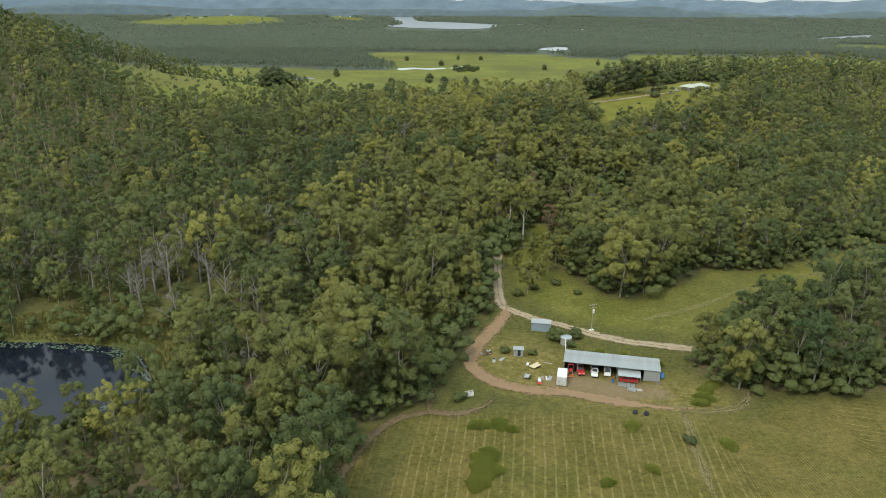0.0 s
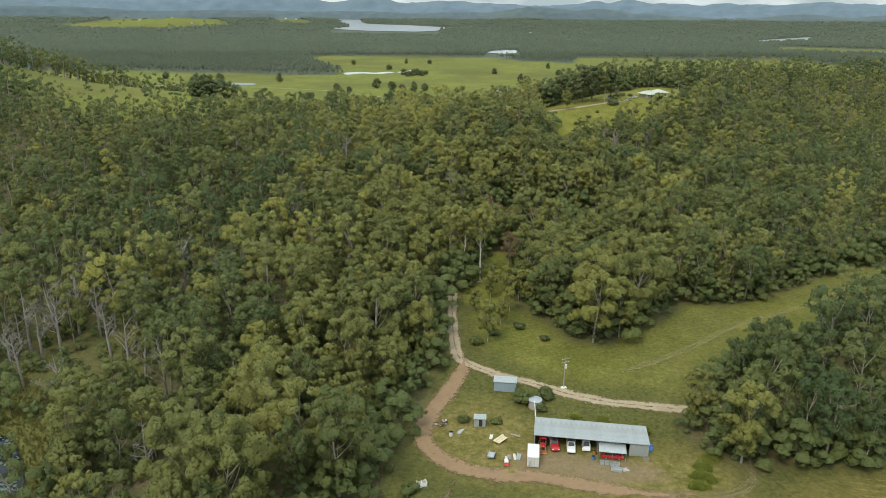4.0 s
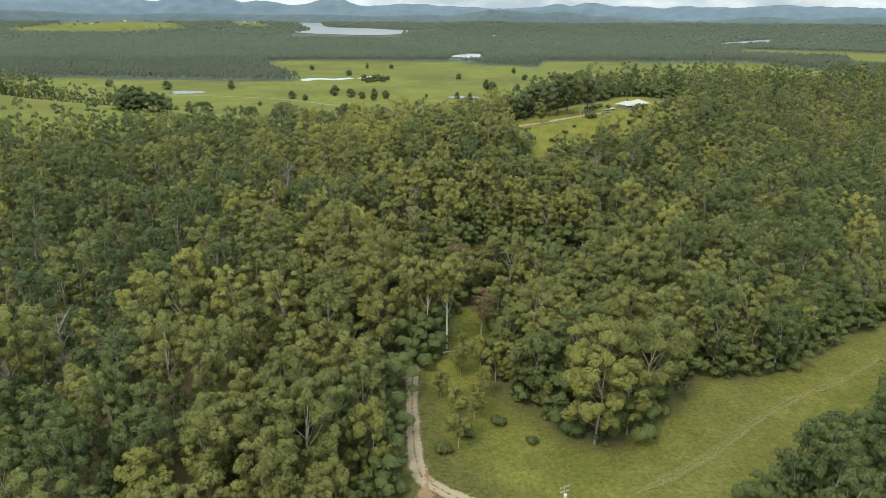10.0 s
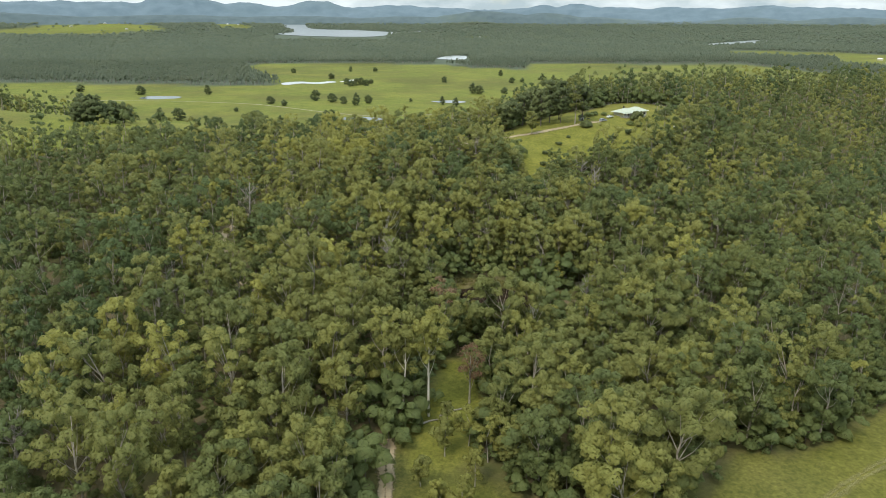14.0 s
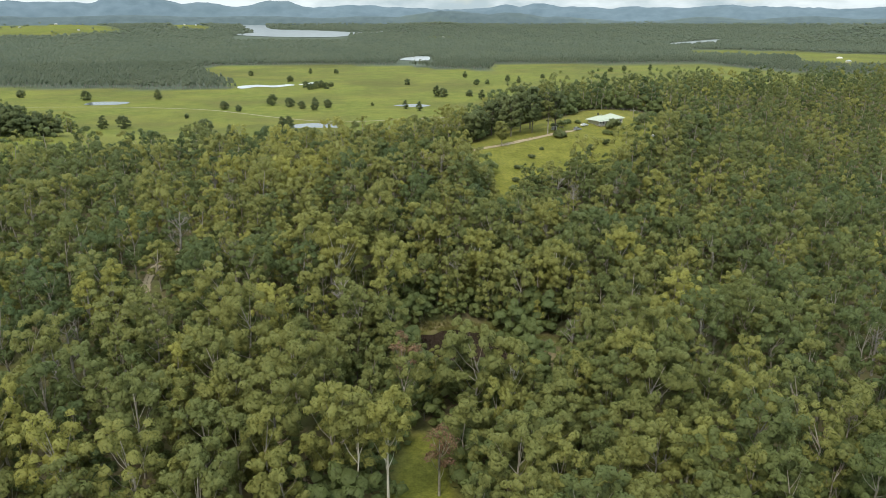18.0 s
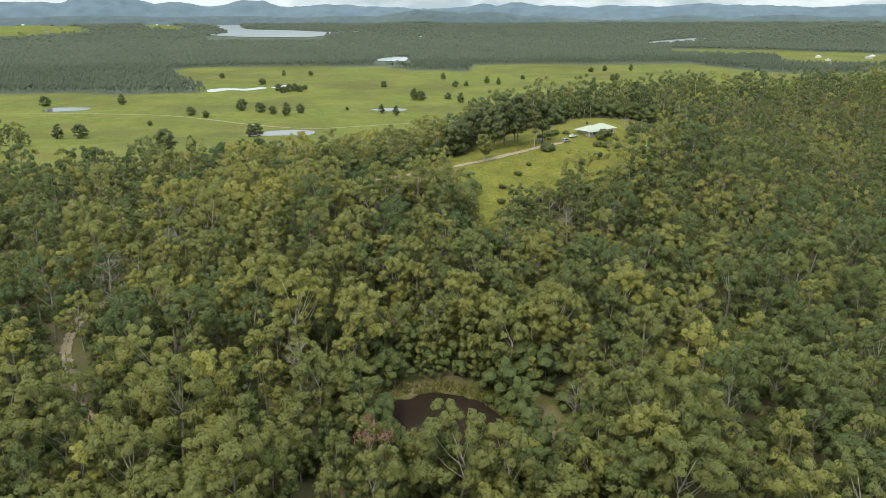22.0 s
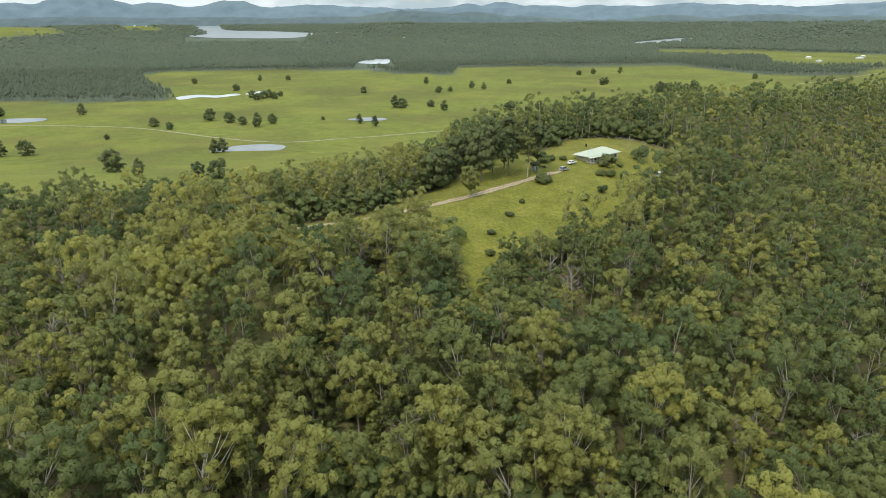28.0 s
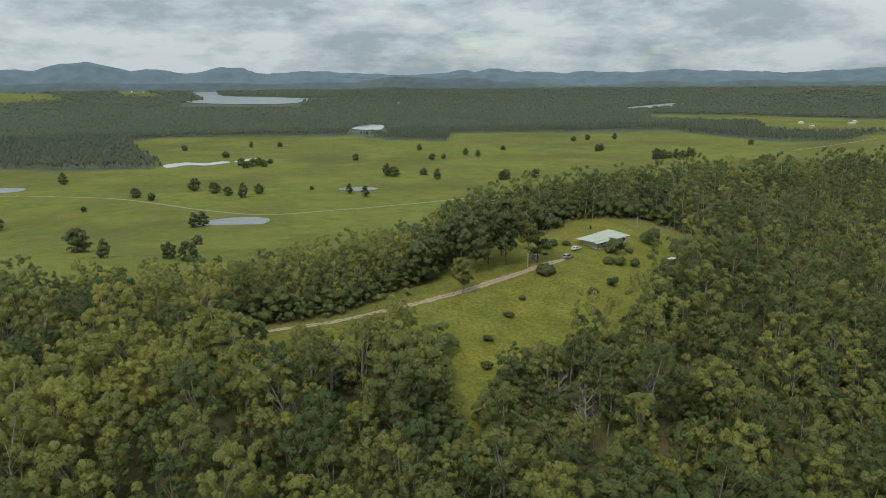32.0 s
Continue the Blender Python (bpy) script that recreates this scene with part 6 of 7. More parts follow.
def homestead():
    x, y, turn = 170.6, 503.4, 28.0
    e = thing("homestead", x, y, turn, "low cream homestead with pale green hip roof and verandah", "house", z=ground_z(176, 508) + 0.15)
    part("footing", Form().box(0.8, -0.2, -1.6, 18.4, 9.6, 0.16, 0.03), CONCRETE, e)
    for x0, y0, x1, y1 in ((1.6, 1.6, 11.0, 1.75), (1.6, 8.6, 11.0, 8.75), (1.6, 1.76, 1.75, 8.59), (10.85, -1.0, 11.0, 1.59), (11.01, -1.0, 18.2, -0.85), (18.05, -0.84, 18.2, 8.6), (11.01, 8.6, 18.04, 8.75)):
        part("wall", Form().box(x0, y0, 0.16, x1, y1, 2.62, 0.01), CREAM, e)
    r = part("roof", hip(Form(), 0, 1.2, 11.6, 9.2, 2.72, 1.75, 0.3), ROOFGREEN, e, "pale green hipped steel roof")
    v = part("roof", hip(Form(), -5.6, -4.1, 5.4, 4.1, 0, 1.9, 0.35), ROOFGREEN, e, "pale green hipped steel wing roof", pose(14.6, 3.9, 3.05, 0, 0, 90))
    part("verandah_roof", Form().slab([(-0.4, -0.6, 2.36), (10.2, -0.6, 2.36), (10.2, 1.0, 2.62), (-0.4, 1.0, 2.62)], 0.06), ROOFGREEN, e, "lower pale steel verandah roof")
    for x0, y0, x1, y1 in ((10.6, -1.2, 18.4, -1.05), (18.2, -1.04, 18.4, 8.9), (10.6, 8.9, 18.4, 9.05)):
        part("wall", Form().box(x0, y0, 2.62, x1, y1, 3.02, 0.01), CREAM, e, "upper wall band of the wing")
    for k in range(11):
        part("roof_seam", Form().slab([(0.5 + 0.9 * k, -0.58, 2.40), (0.56 + 0.9 * k, -0.58, 2.40), (0.56 + 0.9 * k, 0.98, 2.65), (0.5 + 0.9 * k, 0.98, 2.65)], 0.04), ROOFGREEN, r)
    part("ridge_cap", Form().tube([(4.2, 5.2, 4.48), (7.4, 5.2, 4.48)], 0.09, 6), ROOFGREEN, r)
    part("ridge_cap", Form().tube([(14.6, 2.4, 4.96), (14.6, 5.2, 4.96)], 0.09, 6), ROOFGREEN, v, "", pose(14.6, 3.9, 3.05, 0, 0, 90).inverted())
    part("gutter", Form().box(-0.38, -0.74, 2.26, 10.2, -0.62, 2.38, 0.02), WHITE, e)
    part("gutter", Form().box(10.2, -2.18, 2.9, 19.0, -2.06, 3.04, 0.02), WHITE, e)
    part("verandah_floor", Form().box(0.0, 0.0, 0.0, 10.8, 1.55, 0.18, 0.02), TIMBER, e)
    for k in range(6):
        part("verandah_post", Form().box(0.05 + 2.0 * k, -0.3, 0.0, 0.17 + 2.0 * k, -0.18, 2.36, 0.01), WHITE, e)
    for k in range(5):
        if k != 2:
            part("rail", Form().box(0.2 + 2.1 * k, 0.02, 1.0, 2.1 + 2.1 * k, 0.09, 1.08, 0.01).box(0.2 + 2.1 * k, 0.03, 0.35, 2.1 + 2.1 * k, 0.08, 0.41, 0.01), WHITE, e)
    for u0, u1, yy in ((2.3, 3.9, 1.6), (7.8, 9.4, 1.6), (12.2, 14.0, -1.0), (15.4, 17.2, -1.0)):
        w = part("window", Form().box(u0, yy - 0.05, 0.95, u1, yy + 0.02, 2.15, 0.01), WHITE, e, "white framed window")
        for a, b in ((u0 + 0.08, (u0 + u1) / 2 - 0.04), ((u0 + u1) / 2 + 0.04, u1 - 0.08)):
            part("pane", Form().box(a, yy - 0.062, 1.03, b, yy - 0.045, 2.07, 0.004), GLASS, w)
        part("sill", Form().box(u0 - 0.06, yy - 0.12, 0.88, u1 + 0.06, yy - 0.04, 0.95, 0.01), WHITE, w)
    for yy in (1.5, 5.0):
        part("window", Form().box(18.18, yy, 0.95, 18.25, yy + 1.6, 2.15, 0.01), GLASS, e, "dark side window")
    part("door", Form().box(5.3, 1.55, 0.18, 6.2, 1.62, 2.22, 0.01), DARKTRIM, e, "dark front door")
    part("sofa", Form().box(3.9, 0.9, 0.18, 5.0, 1.4, 0.6, 0.06), WHITE, e, "pale bench on the verandah")
    part("vent_pipe", Form().tube([(9.0, 6.2, 3.8), (9.0, 6.2, 5.0)], 0.08, 8), ZINC, e)
    part("skylight", Form().box(12.9, 5.4, 3.7, 13.6, 6.2, 3.9, 0.03), DARKTRIM, e)
    return e


homestead()
car("white_sedan", 163.0, 504.4, 30, CARWHITE, "white sedan parked before the homestead verandah", "sedan")
car("grey_wagon", 155.8, 495.4, 24, CARGREY, "silver-grey hatchback parked at the driveway's end", "wagon")
trailer(149.4, 499.6, 60, DARKTRIM, "dark covered box trailer under the gum trees", 2.2, 1.5)
small_building("grey_kiosk", 143.0, 495.0, 25, 2.0, 1.6, 1.7, ZINC, CONCRETE, "small grey steel box shed below gums", "shed")
small_building("tin_shelter", 199.9, 497.8, 30, 3.2, 2.2, 1.6, ZINC, WHITE, "low pale tin shelter among the trees", "shed")
drum(181.2, 530.6, BLACK, "blackened fire drum on bare earth", 0.4, 1.3, "fire_drum")
fence = new("lawn_fence")
tagged(fence, "timber post and wire fence round the lawn", "fence")
FENCE_LINE = [(156, 529), (167, 539), (178, 545.5), (190, 547), (203, 545.5), (213.5, 539), (222, 530), (225, 520)]
prev = None
for (ax, ay), (bx, by) in zip(FENCE_LINE, FENCE_LINE[1:]):
    n = max(2, int(math.hypot(bx - ax, by - ay) / 3.2))
    for k in range(n):
        px, py = ax + (bx - ax) * k / n, ay + (by - ay) * k / n
        pz = ground_z(px, py)
        part("post", Form().tube([(px, py, pz - 0.4), (px, py, pz + 1.25)], 0.065, 6), TIMBER, fence)
        if prev:
            for hh in (0.4, 0.8, 1.15):
                part("wire", Form().tube([(*prev[:2], prev[2] + hh), (px, py, pz + hh)], 0.008, 3), ZINC, fence)
        prev = (px, py, pz)


# ---- single trees, dead trees, shrubs ----
def one_tree(name, x, y, shape, leaf, bark, label, tint=0.3, turn=0.0, scale=1.0, group="", category="tree"):
    t_ = tree_thing(name, shape, leaf, bark, label, tint, category)
    t_.matrix_basis = Matrix.Translation((x, y, ground_z(x, y) - 0.1)) @ Matrix.Rotation(turn, 4, "Z")
    t_.scale = (scale,) * 3
    if group:
        t_["group"] = group
    return t_


one_tree("white_gum", 30.9, 257.6, gum_shape(301, 27, 4.8, 0.62, 17, 2200, 0.38, 8, puffs=80, girth=0.72), GUM, PALEBARK, "very tall gum with straight white trunk", 0.3)
one_tree("white_gum", 25.2, 259.6, gum_shape(302, 24, 3.8, 0.64, 14, 1800, 0.38, 8, puffs=66, girth=0.62), GUM, PALEBARK, "tall slim gum with bare white trunk", 0.35)
for k, (x, y, h, sp) in enumerate(((27.3, 336.5, 25, 6.6), (33.0, 358.0, 22, 6.2), (88.0, 331.0, 24, 5.6), (68.0, 341.0, 22, 5.2), (112.0, 342.0, 23, 6.0), (60.5, 284.0, 21, 5.0), (150.0, 398.0, 22, 5.6), (96.0, 366.0, 21, 5.2))):
    one_tree("spreading_gum", x, y, gum_shape(360 + k, h, sp, 0.5, 22, 2600, 0.36, 8, limbs=2, puffs=120, girth=1.0), GUM, PALEBARK, "big spreading gum with pale trunk above the canopy", 0.3 + 0.06 * (k % 3), k, 1.0, "pale-limbed gums above the canopy")
one_tree("young_gum", 27.8, 213.5, gum_shape(303, 11, 4.0, 0.40, 9, 1300, 0.5, 7, puffs=26), GUM, BARK, "young spreading gum standing alone on grass", 0.35)
one_tree("young_gum", 33.0, 224.0, gum_shape(304, 9.5, 3.0, 0.35, 8, 1000, 0.5, 7, puffs=22), GUM, BARK, "small bushy gum on the grass slope", 0.3)
for k, (x, y, h) in enumerate(((32.5, 243.0, 9), (38.0, 246.0, 10), (26.5, 234.0, 7), (41.0, 240.0, 11), (34.0, 250.0, 8), (29.0, 226.0, 7.5), (37.0, 233.0, 8.5))):
    one_tree("young_gum", x, y, gum_shape(380 + k, h, h * 0.27, 0.32, 8, 900, 0.42, 6, puffs=40), GUM, BARK, "slim young gum growing in the grassy glade", 0.3, k, 1.0, "young gums in the glade")
for k, (x, y, h) in enumerate(((44.5, 300.5, 10.5), (48.0, 295.0, 12.0), (52.0, 293.2, 13.0), (55.5, 295.5, 11.0), (59.0, 292.6, 13.0), (62.5, 294.5, 11.5), (66.0, 292.2, 12.5), (70.0, 295.0, 12.0), (73.5, 299.5, 9.5))):
    h *= 0.74
    one_tree("dam_gum", x, y, gum_shape(340 + k, h, h * 0.24, 0.25, 12, 1100, 0.36, 6, puffs=60), GUM, BARK, "young leafy gum at the edge of the dam", 0.15 + 0.1 * (k % 4), k, 1.0, "gums at the dam's edge")
one_tree("rusty_tree", 39.0, 292.0, gum_shape(305, 18, 3.4, 0.45, 15, 1300, 0.42, 6, puffs=60), RUSTLEAF, BARK, "gum tree with dying rust-red leaves", 0.4)
one_tree("rusty_tree", 41.0, 262.0, gum_shape(306, 16, 3.4, 0.5, 13, 900, 0.42, 6, puffs=46), RUSTLEAF, BARK, "half bare gum with reddish dead leaves", 0.2)
for k, (x, y, h, sp) in enumerate(((137.4, 488.0, 25, 5.0), (142.3, 491.6, 20, 5.6), (130.5, 491.8, 19, 5.5), (126.0, 497.0, 22, 6.0), (119.0, 489.0, 20, 6.0), (109.4, 471.3, 12, 3.4), (134.0, 506.0, 21, 5.5), (112, 501, 18, 4.8), (119, 507, 19, 5), (104, 493, 16, 4.5), (126, 513, 18, 5), (98, 486, 15, 4.5))):
    one_tree("roadside_gum", x, y, gum_shape(320 + k, h, sp, 0.36, 24, 1500, 0.5, 8, puffs=130), GUM if k in (0, 5) else DARKGUM, BARK if k in (0, 5, 8) else DARKBARK, "large dark gum beside the homestead driveway" if k != 5 else "small single gum beside the driveway", 0.15 + 0.05 * (k % 3), k, 1.0, "gums along the driveway")
paddock_models = [tree_thing("paddock_tree", gum_shape(350 + k, h, sp, 0.1, 26, 1200, 0.5, 5, "round", 1, 120), DARKGUM, DARKBARK, lb, 0.05) for k, (h, sp, lb) in enumerate(((11.5, 5.8, "lone dark gum standing in green paddock"), (9.5, 4.8, "small rounded tree in the open paddock"), (13, 4.2, "slender tall gum in the open paddock")))]
PADDOCK_NEAR = [(-49, 676, 1.2), (-49, 950, 0.75), (31, 944, 1.1), (129, 940, 0.9), (141, 918, 0.95), (0, 797, 1.0), (6, 801, 1.0), (10, 703, 0.7), (2, 635, 0.9), (12, 628, 1.0),
    (-29, 640, 0.9), (-153, 819, 1.1), (-137, 823, 1.2), (-95, 900, 0.6), (-150, 640, 1.1), (-60, 720, 0.7)]
PADDOCK_MID = [(-155, 1091, 1.15), (-66, 972, 0.95), (-16, 1002, 1.3), (4, 981, 1.1), (17, 962, 0.9), (46, 965, 1.2), (186, 1062, 1.3), (193, 1055, 1.2), (228, 1058, 1.0), (233, 1015, 1.1),
    (96, 977, 0.5), (301, 994, 1.2), (306, 1001, 1.3), (340, 1000, 1.0), (-240, 1100, 1.2), (-330, 1150, 1.2), (-270, 960, 1.0), (30, 1190, 0.9), (52, 1196, 1.0)]
PADDOCK_FAR = [(-68, 1472, 1.1), (0, 1330, 1.2), (34, 1491, 1.0), (80, 1498, 1.0), (174, 1242, 0.95), (287, 1354, 1.0), (275, 1217, 0.9), (294, 1227, 0.9), (336, 1264, 1.0), (346, 1236, 1.0),
    (413, 1323, 0.9), (588, 1450, 1.1), (622, 1465, 1.3), (673, 1461, 1.1), (542, 1260, 1.3), (552, 1268, 1.0), (830, 1290, 0.9), (38, 1205, 1.1), (46, 1218, 1.3), (24, 1222, 1.0),
    (60, 1230, 0.9)]
PADDOCK = PADDOCK_NEAR + PADDOCK_MID + PADDOCK_FAR
_r = random.Random(21)
for k in range(11):
    PADDOCK.append((-124 + _r.uniform(-13, 13), 553 + _r.uniform(-9, 9), _r.uniform(1.1, 1.45)))
for k in range(11):
    PADDOCK.append((594 + _r.uniform(-32, 32), 1139 + _r.uniform(-10, 10), _r.uniform(1.0, 1.35)))
for t_ in paddock_models:
    t_["group"] = "trees across the paddock"
for k, (x, y, s) in enumerate(PADDOCK):
    mk = _r.randrange(3) if k > 2 else k
    if k < 3:
        t_ = paddock_models[k]
        t_.matrix_basis = Matrix.Translation((x, y, ground_z(x, y) - 0.1))
        t_.scale = (s, s, s)
    else:
        place(paddock_models[mk], x, y, s * 0.86, _r.uniform(0, 6), _r.uniform(0.9, 1.15))


def dead_tree(x, y, h, seed, label):
    e = thing("dead_tree", x, y, (seed * 47) % 360, label, "tree", "bleached dead trees")
    for k, piece in enumerate(dead_shape(seed, h, 10)):
        kid("limb" if k else "trunk", mesh_from("limb" if k else "trunk", *piece, [DEADWOOD], smooth=True), e)


for k, (x, y, h) in enumerate(((-74, 187, 15), (-90, 200, 14), (-86, 213, 16), (-72, 210, 15), (-60, 199, 13), (-66, 205, 14), (-62, 246, 18), (-130, 229, 15), (-110, 212, 13), (-97, 215, 12), (-52, 190, 14), (-80, 224, 15), (-47, 160, 12), (-120, 216, 14))):
    dead_tree(x, y, h * 1.2, 400 + k, "bleached dead tree at the swampy pond edge")
_d = random.Random(57)
for k in range(20):
    dead_tree(_d.uniform(-150, -45), _d.uniform(204, 262), _d.uniform(13, 20), 460 + k, "slim bleached dead tree standing in the swampy forest")
for k, (x, y, h) in enumerate(((84, 308, 14), (97, 312, 15), (27, 318, 19), (-19, 366, 19), (62, 344, 16), (118, 398, 15), (136, 405, 16), (122, 408, 14), (25, 343, 17), (150, 330, 15), (-35, 300, 16), (110, 290, 15))):
    dead_tree(x, y, h, 430 + k, "grey leafless tree rising through the forest canopy")


_n = 0
while _n < 16:
    x, y = _d.uniform(-40, 190), _d.uniform(285, 430)
    if not any(inside(p, x, y) for p in (HOME, SIDE, DAMBANK, FIELD, GLADE)):
        dead_tree(x, y, _d.uniform(13, 18), 520 + _n, "grey leafless tree rising through the forest canopy")
        _n += 1


def shrub(x, y, r, seed, label, leaf=None, group="", name="shrub", h=None):
    rng_ = np.random.RandomState(seed)
    h = h or r * 1.1
    cs = [(rng_.uniform(-0.5, 0.5) * r, rng_.uniform(-0.5, 0.5) * r, h * rng_.uniform(0.3, 0.65)) for _ in range(6)]
    crown = sprays(rng_, cs, [r * rng_.uniform(0.45, 0.62) for _ in cs], 1300, 0.20 + 0.03 * r, h / r * 0.8, 64)
    stems = tube([(0, 0, -0.2), (cs[0][0] * 0.5, cs[0][1] * 0.5, h * 0.3), tuple(cs[0])], [0.06 + 0.02 * r, 0.05, 0.02], 5)
    e = new(name)
    kid("stem", mesh_from("stem", *stems, [DARKBARK]), e)
    me = mesh_from("foliage", *crown[:2], [leaf or SCRUB], smooth=True)
    add_normals(me, crown[2])
    add_attr(me, "tint", np.full(len(crown[0]), 0.3))
    kid("foliage", me, e)
    e.matrix_basis = Matrix.Translation((x, y, ground_z(x, y)))
    return tagged(e, label, "shrub", group)


def weed_patch(x, y, r, seed, label):
    """Tall soft grass in an uneven clump: arching blades, longest in the middle."""
    rng_ = np.random.RandomState(seed)
    n = int(420 * r * r)
    a, d = rng_.uniform(0, 6.28, n), np.sqrt(rng_.uniform(0, 1, n))
    reach = r * (0.85 + 0.22 * np.sin(2 * a + seed) + 0.14 * np.sin(5 * a + 2.0 * seed))
    px, py = d * reach * np.cos(a), d * reach * np.sin(a)
    h = (0.35 + 0.75 * (1 - d**2)) * rng_.uniform(0.5, 1.25, n)
    t_, w = rng_.uniform(0, 6.28, n), rng_.uniform(0.10, 0.22, n)
    lx, ly = rng_.normal(size=n) * 0.4 * h, rng_.normal(size=n) * 0.4 * h
    z = height(px + x, py + y) - ground_z(x, y)
    V = np.stack([np.stack([px - w * np.cos(t_), py - w * np.sin(t_), z - 0.05], 1), np.stack([px + w * np.cos(t_), py + w * np.sin(t_), z - 0.05], 1), np.stack([px + lx, py + ly, z + h], 1)], 1).reshape(-1, 3)
    me = mesh_from("tall_grass", V, np.arange(3 * n).reshape(-1, 3), [WEED])
    up = np.repeat(np.stack([0.5 * np.cos(t_ + 1.6), 0.5 * np.sin(t_ + 1.6), np.full(n, 1.0)], 1), 3, 0)
    add_normals(me, up / np.linalg.norm(up, axis=1, keepdims=True))
    add_attr(me, "tint", np.repeat(rng_.uniform(0.0, 0.5, n), 3))
    e = new("weed_patch")
    tagged(kid("tall_grass", me, e), kind="stuff")
    e.matrix_basis = Matrix.Translation((x, y, ground_z(x, y)))
    return tagged(e, label, "weeds")


FIELD_BUSHES = [
    (54.5, 135.4, 1.5, "dark bush on the mown field"),
    (9.0, 127.5, 3.4, "sprawling green weed patch on the field"),
    (8.0, 121.5, 3.0, "sprawling green weed patch on the field"),
    (33.4, 120.8, 1.5, "low weedy bush on the field"),
    (9.0, 142.0, 2.4, "low green weeds at the field edge"),
    (16.0, 140.5, 1.6, "low green weeds at the field edge"),
    (43.7, 125.4, 1.4, "small weed clump on the field"),
    (62.7, 134.3, 2.0, "low weedy grass tussock on the field"),
    (4.5, 153.5, 1.8, "bush beside the white cages"),
    (32.6, 185.0, 2.7, "dense bush beside the water tank"),
    (38.4, 186.4, 2.4, "dense bush beside the water tank"),
    (36.5, 181.0, 1.5, "scrub round the water tank"),
    (58.0, 172.0, 1.6, "tall weeds behind the shed"),
    (44.0, 177.5, 1.5, "tall weeds behind the shed"),
]
YARD_BUSHES = [
    (50.0, 176.0, 1.6, "tall weeds behind the shed"),
    (66.0, 158.0, 2.2, "green weeds beside the field track"),
    (69.0, 161.0, 2.0, "green weeds beside the field track"),
    (62.5, 151.8, 1.8, "green weeds beside the field track"),
    (64.5, 154.5, 2.2, "green weeds beside the field track"),
    (10.8, 131.0, 2.2, "sprawling green weed patch on the field"),
    (13.5, 142.5, 2.2, "low green weeds at the field edge"),
    (43.7, 141.8, 1.9, "low green weeds on the mown field"),
    (9.5, 124.5, 3.2, "sprawling green weed patch on the field"),
    (25.0, 177.0, 1.3, "small bush by the pump shed"),
    (17.8, 178.0, 1.5, "scrub by the pump shed"),
    (24.5, 213.0, 2.0, "scrub under the young gum"),
    (30.5, 218.0, 1.6, "scrub on the grass slope"),
    (38.0, 222.0, 1.7, "dark scrub on the grass slope"),
    (44.0, 214.0, 1.4, "dark scrub on the grass slope"),
]
GARDEN_BUSHES = [
    (141.2, 479.4, 3.3, "round dark bush beside the driveway"),
    (176.4, 501.4, 3.7, "leafy garden tree before the verandah"),
    (198.8, 513.0, 4.4, "large round dark garden tree"),
    (161.3, 509.8, 1.8, "garden bush at the verandah end"),
    (168.9, 490.6, 2.2, "rough low shrubs below the lawn"),
    (174.5, 490.6, 2.4, "rough low shrubs below the lawn"),
    (180.5, 491.0, 2.3, "rough low shrubs below the lawn"),
    (152.0, 508.0, 2.4, "garden bush beside the lawn"),
    (156.5, 511.5, 1.9, "garden bush beside the lawn"),
    (184.5, 503.5, 1.6, "garden shrub by the house corner"),
    (146.5, 503.0, 2.0, "dark bush below the gums"),
    (118.0, 452.0, 1.5, "small dark bush on the green slope"),
    (108.0, 440.0, 1.5, "small dark bush on the green slope"),
    (126.0, 462.0, 1.2, "small dark bush on the green slope"),
    (160.0, 470.0, 2.0, "young bushy tree at the slope edge"),
    (150.0, 462.0, 1.8, "young bushy tree at the slope edge"),
    (104.0, 428.0, 1.6, "small dark bush on the green slope"),
]
for k, (x, y, r, lb) in enumerate(FIELD_BUSHES + YARD_BUSHES + GARDEN_BUSHES):
    if "weed" in lb:
        weed_patch(x, y, r * 1.15, 500 + k, lb)
    else:
        shrub(x, y, r, 500 + k, lb, DARKGUM if "tree" in lb or "dark" in lb else None, "", "shrub", r * (1.35 if "tree" in lb else 0.95))
for k, (x, y, r) in enumerate(((42, 333, 2.4), (47, 336, 2.8), (52, 337.5, 2.2), (57, 338, 2.9), (62, 337, 2.5), (67, 335, 2.6), (71, 332, 2.2), (74.5, 328, 2.4), (77, 324, 1.8), (38, 328, 2.5), (37, 320, 2.2), (39, 312, 2.0), (76, 318, 1.5), (75.5, 295, 2.0), (49, 341, 2.6), (60, 341, 2.7), (74, 322, 1.6), (75, 313, 1.3), (75, 307, 1.5), (74.5, 301, 1.4), (45, 331.5, 1.2), (64, 332.5, 1.3))):
    shrub(x, y, r, 620 + k, "dense green wattle bush on the dam bank", None, "bushes round the dam", "shrub", r * 1.3)
for x, y, tn, L in ((36.6, 258.6, 24, 7), (31.0, 255.2, 18, 5)):
    e = thing("fallen_log", x, y, tn, "grey fallen log lying on the grass", "log")
    part("log", Form().tube([(-L / 2, 0, 0.15), (0, 0.3, 0.2), (L / 2, 0, 0.15)], [0.25, 0.2, 0.12], 8), DEADWOOD, e)
e = thing("floating_log", -104, 190, 12, "white bleached log on the reedy shore", "log")
part("log", Form().tube([(-1.8, 0, 0.2), (0, 0.1, 0.25), (1.8, 0, 0.2)], [0.2, 0.18, 0.1], 8), WHITE, e)


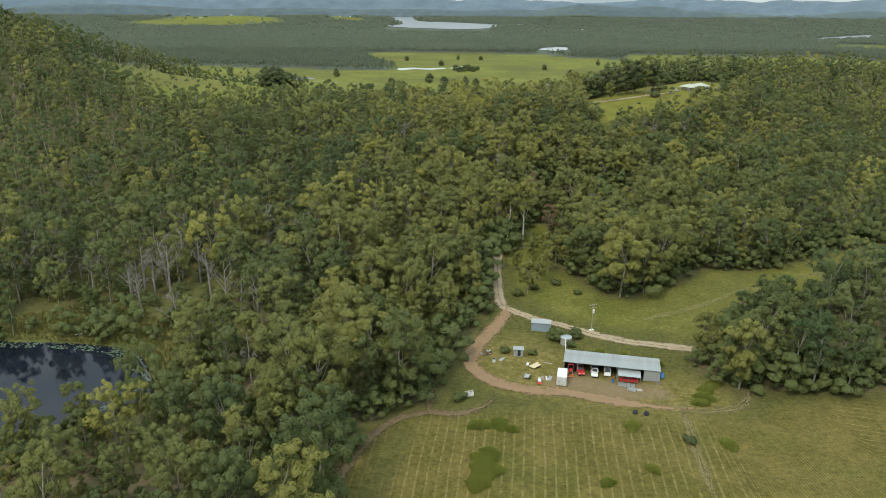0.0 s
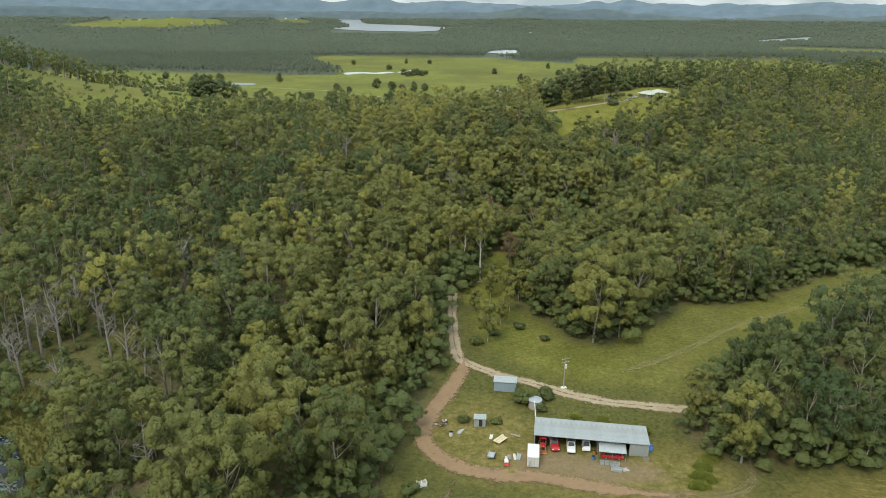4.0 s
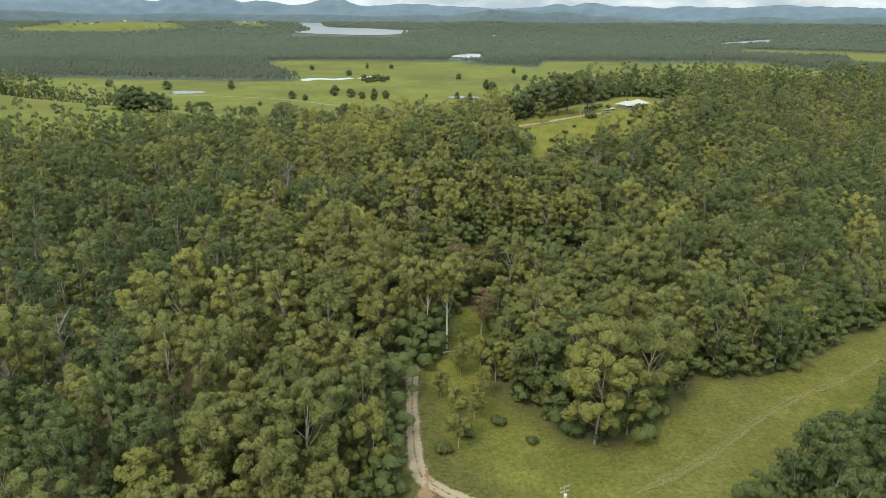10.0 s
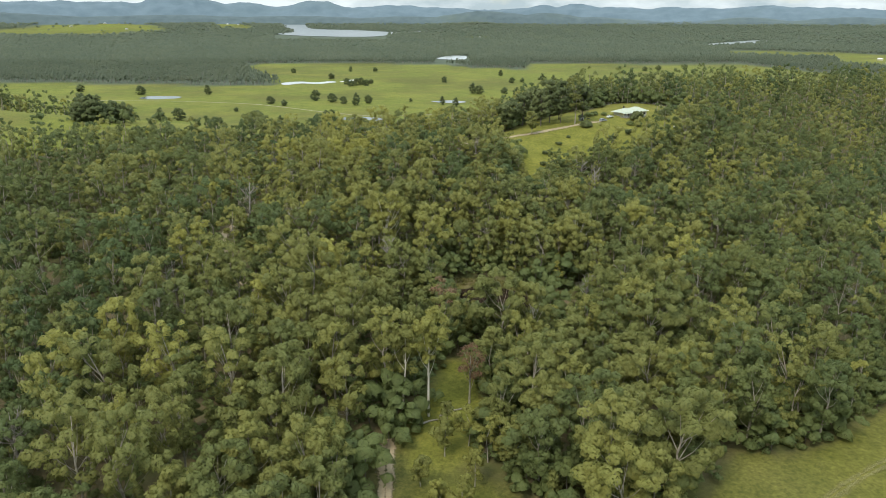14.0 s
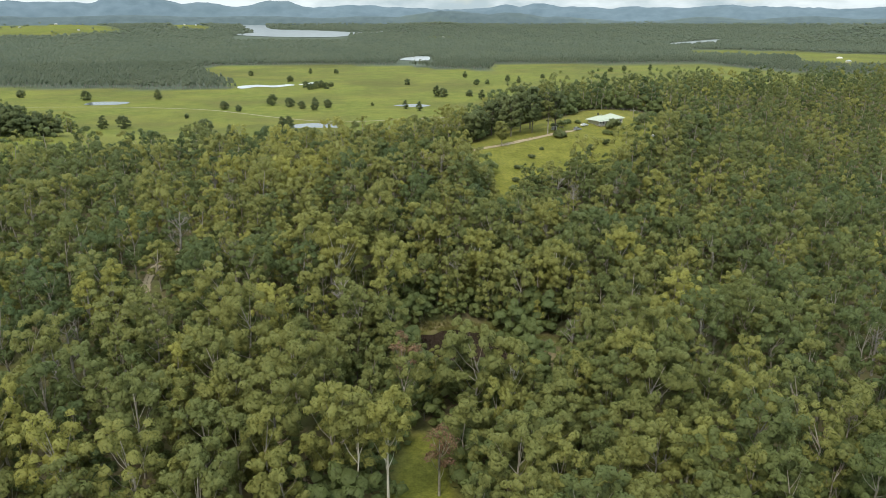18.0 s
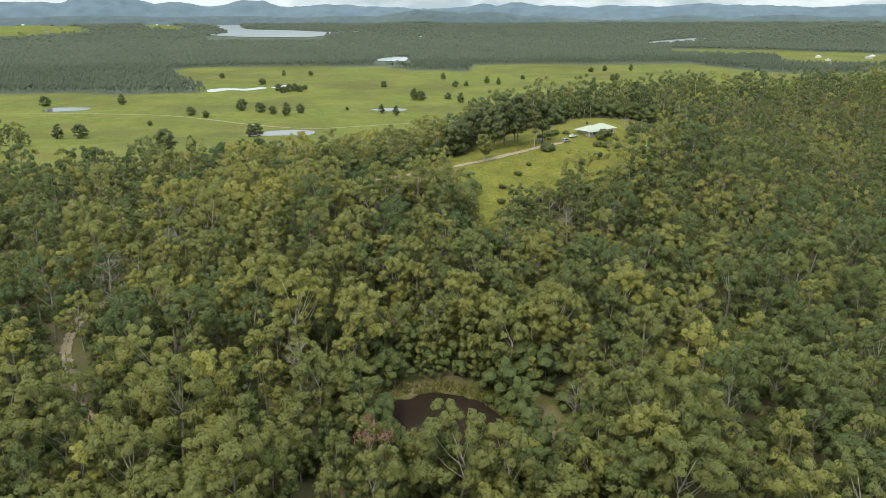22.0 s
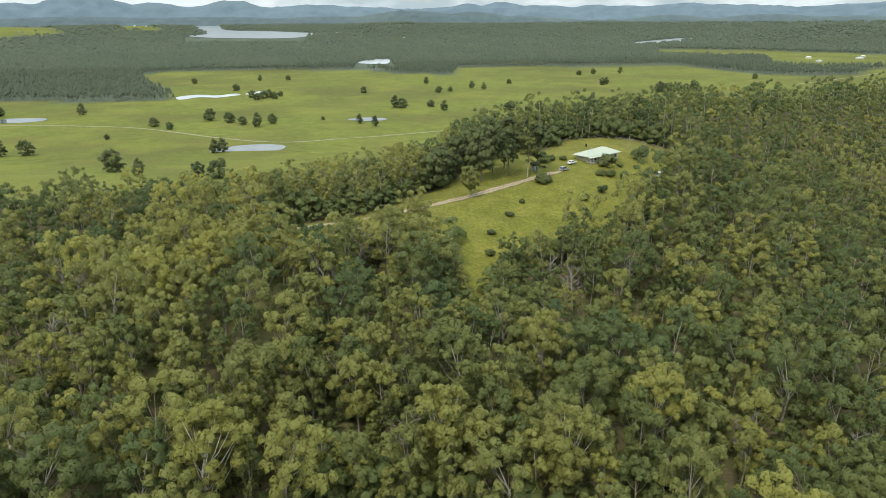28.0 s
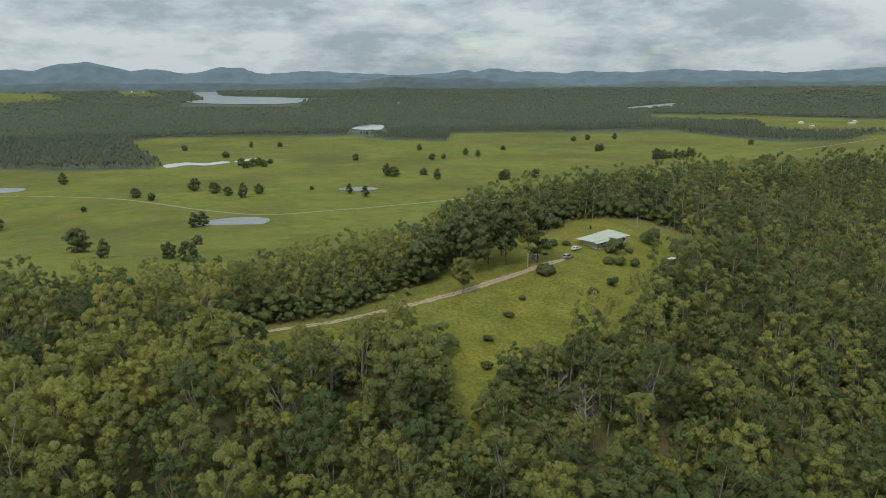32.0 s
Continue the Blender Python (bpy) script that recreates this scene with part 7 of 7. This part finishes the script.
def blades(name, poly_out, poly_in, count, h, mat_, label, seed, tint=0.5):
    """Upright reed blades between two outlines."""
    rng_ = np.random.RandomState(seed)
    P = np.array(poly_out)
    x, y = rng_.uniform(P[:, 0].min(), P[:, 0].max(), count * 4), rng_.uniform(P[:, 1].min(), P[:, 1].max(), count * 4)
    ok = inside(poly_out, x, y) & ~inside(poly_in, x, y)
    x, y = x[ok][:count], y[ok][:count]
    z = cut_water(x, y, height(x, y))
    a, hh = rng_.uniform(0, 6.28, x.size), h * rng_.uniform(0.5, 1.2, x.size)
    dx, dy = np.cos(a) * 0.35 * h, np.sin(a) * 0.35 * h
    lx, ly = rng_.normal(size=x.size) * 0.25 * h, rng_.normal(size=x.size) * 0.25 * h
    V = np.stack([np.stack([x - dx, y - dy, z - 0.1], 1), np.stack([x + dx, y + dy, z - 0.1], 1), np.stack([x + lx, y + ly, z + hh], 1)], 1).reshape(-1, 3)
    me = mesh_from(name, V, np.arange(len(V)).reshape(-1, 3), [mat_])
    add_attr(me, "tint", np.full(len(V), tint))
    return tagged(new(name, me), label, "reeds", kind="stuff")


REEDLEAF = foliage("reed blades", (0.10, 0.10, 0.03), (0.16, 0.15, 0.045), (0.22, 0.20, 0.07))
blades("pond_reeds", REEDS, LAKE, 9000, 1.3, REEDLEAF, "olive reeds and sedge fringing the dark pond", 71)
blades("dam_reeds", RIMOUT, DAM, 1500, 1.0, REEDLEAF, "dry reeds round the rim of the dam", 72)


# ---- far farmhouses ----
for k, (x, y) in enumerate(((-930, 3640), (-1060, 3780), (-1250, 3900), (-560, 4180), (-500, 4150), (600, 3400), (650, 3420), (1330, 1760), (1420, 1700), (1480, 1760), (1250, 1640))):
    e = thing("farmhouse", x, y, 20 * k, "tiny white far-off farmhouse among pasture trees", "house", "far farmhouses")
    w_, d_ = 11 + 2 * (k % 3), 7
    part("wall", Form().box(0, 0, -1, w_, d_, 3.2, 0.1), CREAM, e)
    part("roof", hip(Form(), 0, 0, w_, d_, 3.2, 2.2, 0.6), WHITE if k % 2 else ZINC, e)
    for j in range(4):
        part("window", Form().box(2 + j * w_ / 4.5, -0.08, 1.2, 4 + j * w_ / 4.5, 0.02, 3.0, 0.02), GLASS, e)


def lily_pads():
    """Floating pads along the pond's far shore."""
    rng_ = np.random.RandomState(33)
    x, y = rng_.uniform(-140, -72, 9000), rng_.uniform(150, 191, 9000)
    rim = np.zeros(x.size, bool)
    for dx, dy in ((4, 0), (0, 4), (3, 3), (-2, 4)):
        rim |= ~inside(LAKE, x + dx, y + dy)
    ok = inside(LAKE, x, y) & rim & (wobble(x, y, 9, 35) > -0.2)
    x, y = x[ok][:900], y[ok][:900]
    r = rng_.uniform(0.15, 0.38, x.size)
    a = np.arange(6) / 6 * 2 * math.pi
    z = np.full((x.size, 6), ground_z(-110, 186) - 0.55 + 0.04) + rng_.uniform(0, 0.03, (x.size, 1))
    V = np.stack([x[:, None] + r[:, None] * np.cos(a), y[:, None] + r[:, None] * np.sin(a), z], -1).reshape(-1, 3)
    me = mesh_from("lily_pads", V, np.arange(len(V)).reshape(-1, 6), [PAD])
    return tagged(new("lily_pads", me), "pale green lily pads along the pond's shore", "water plants", kind="stuff")


PAD = plain("lily pad leaf", (0.065, 0.10, 0.06), (0.10, 0.14, 0.09), 1.5, 0.4)
lily_pads()
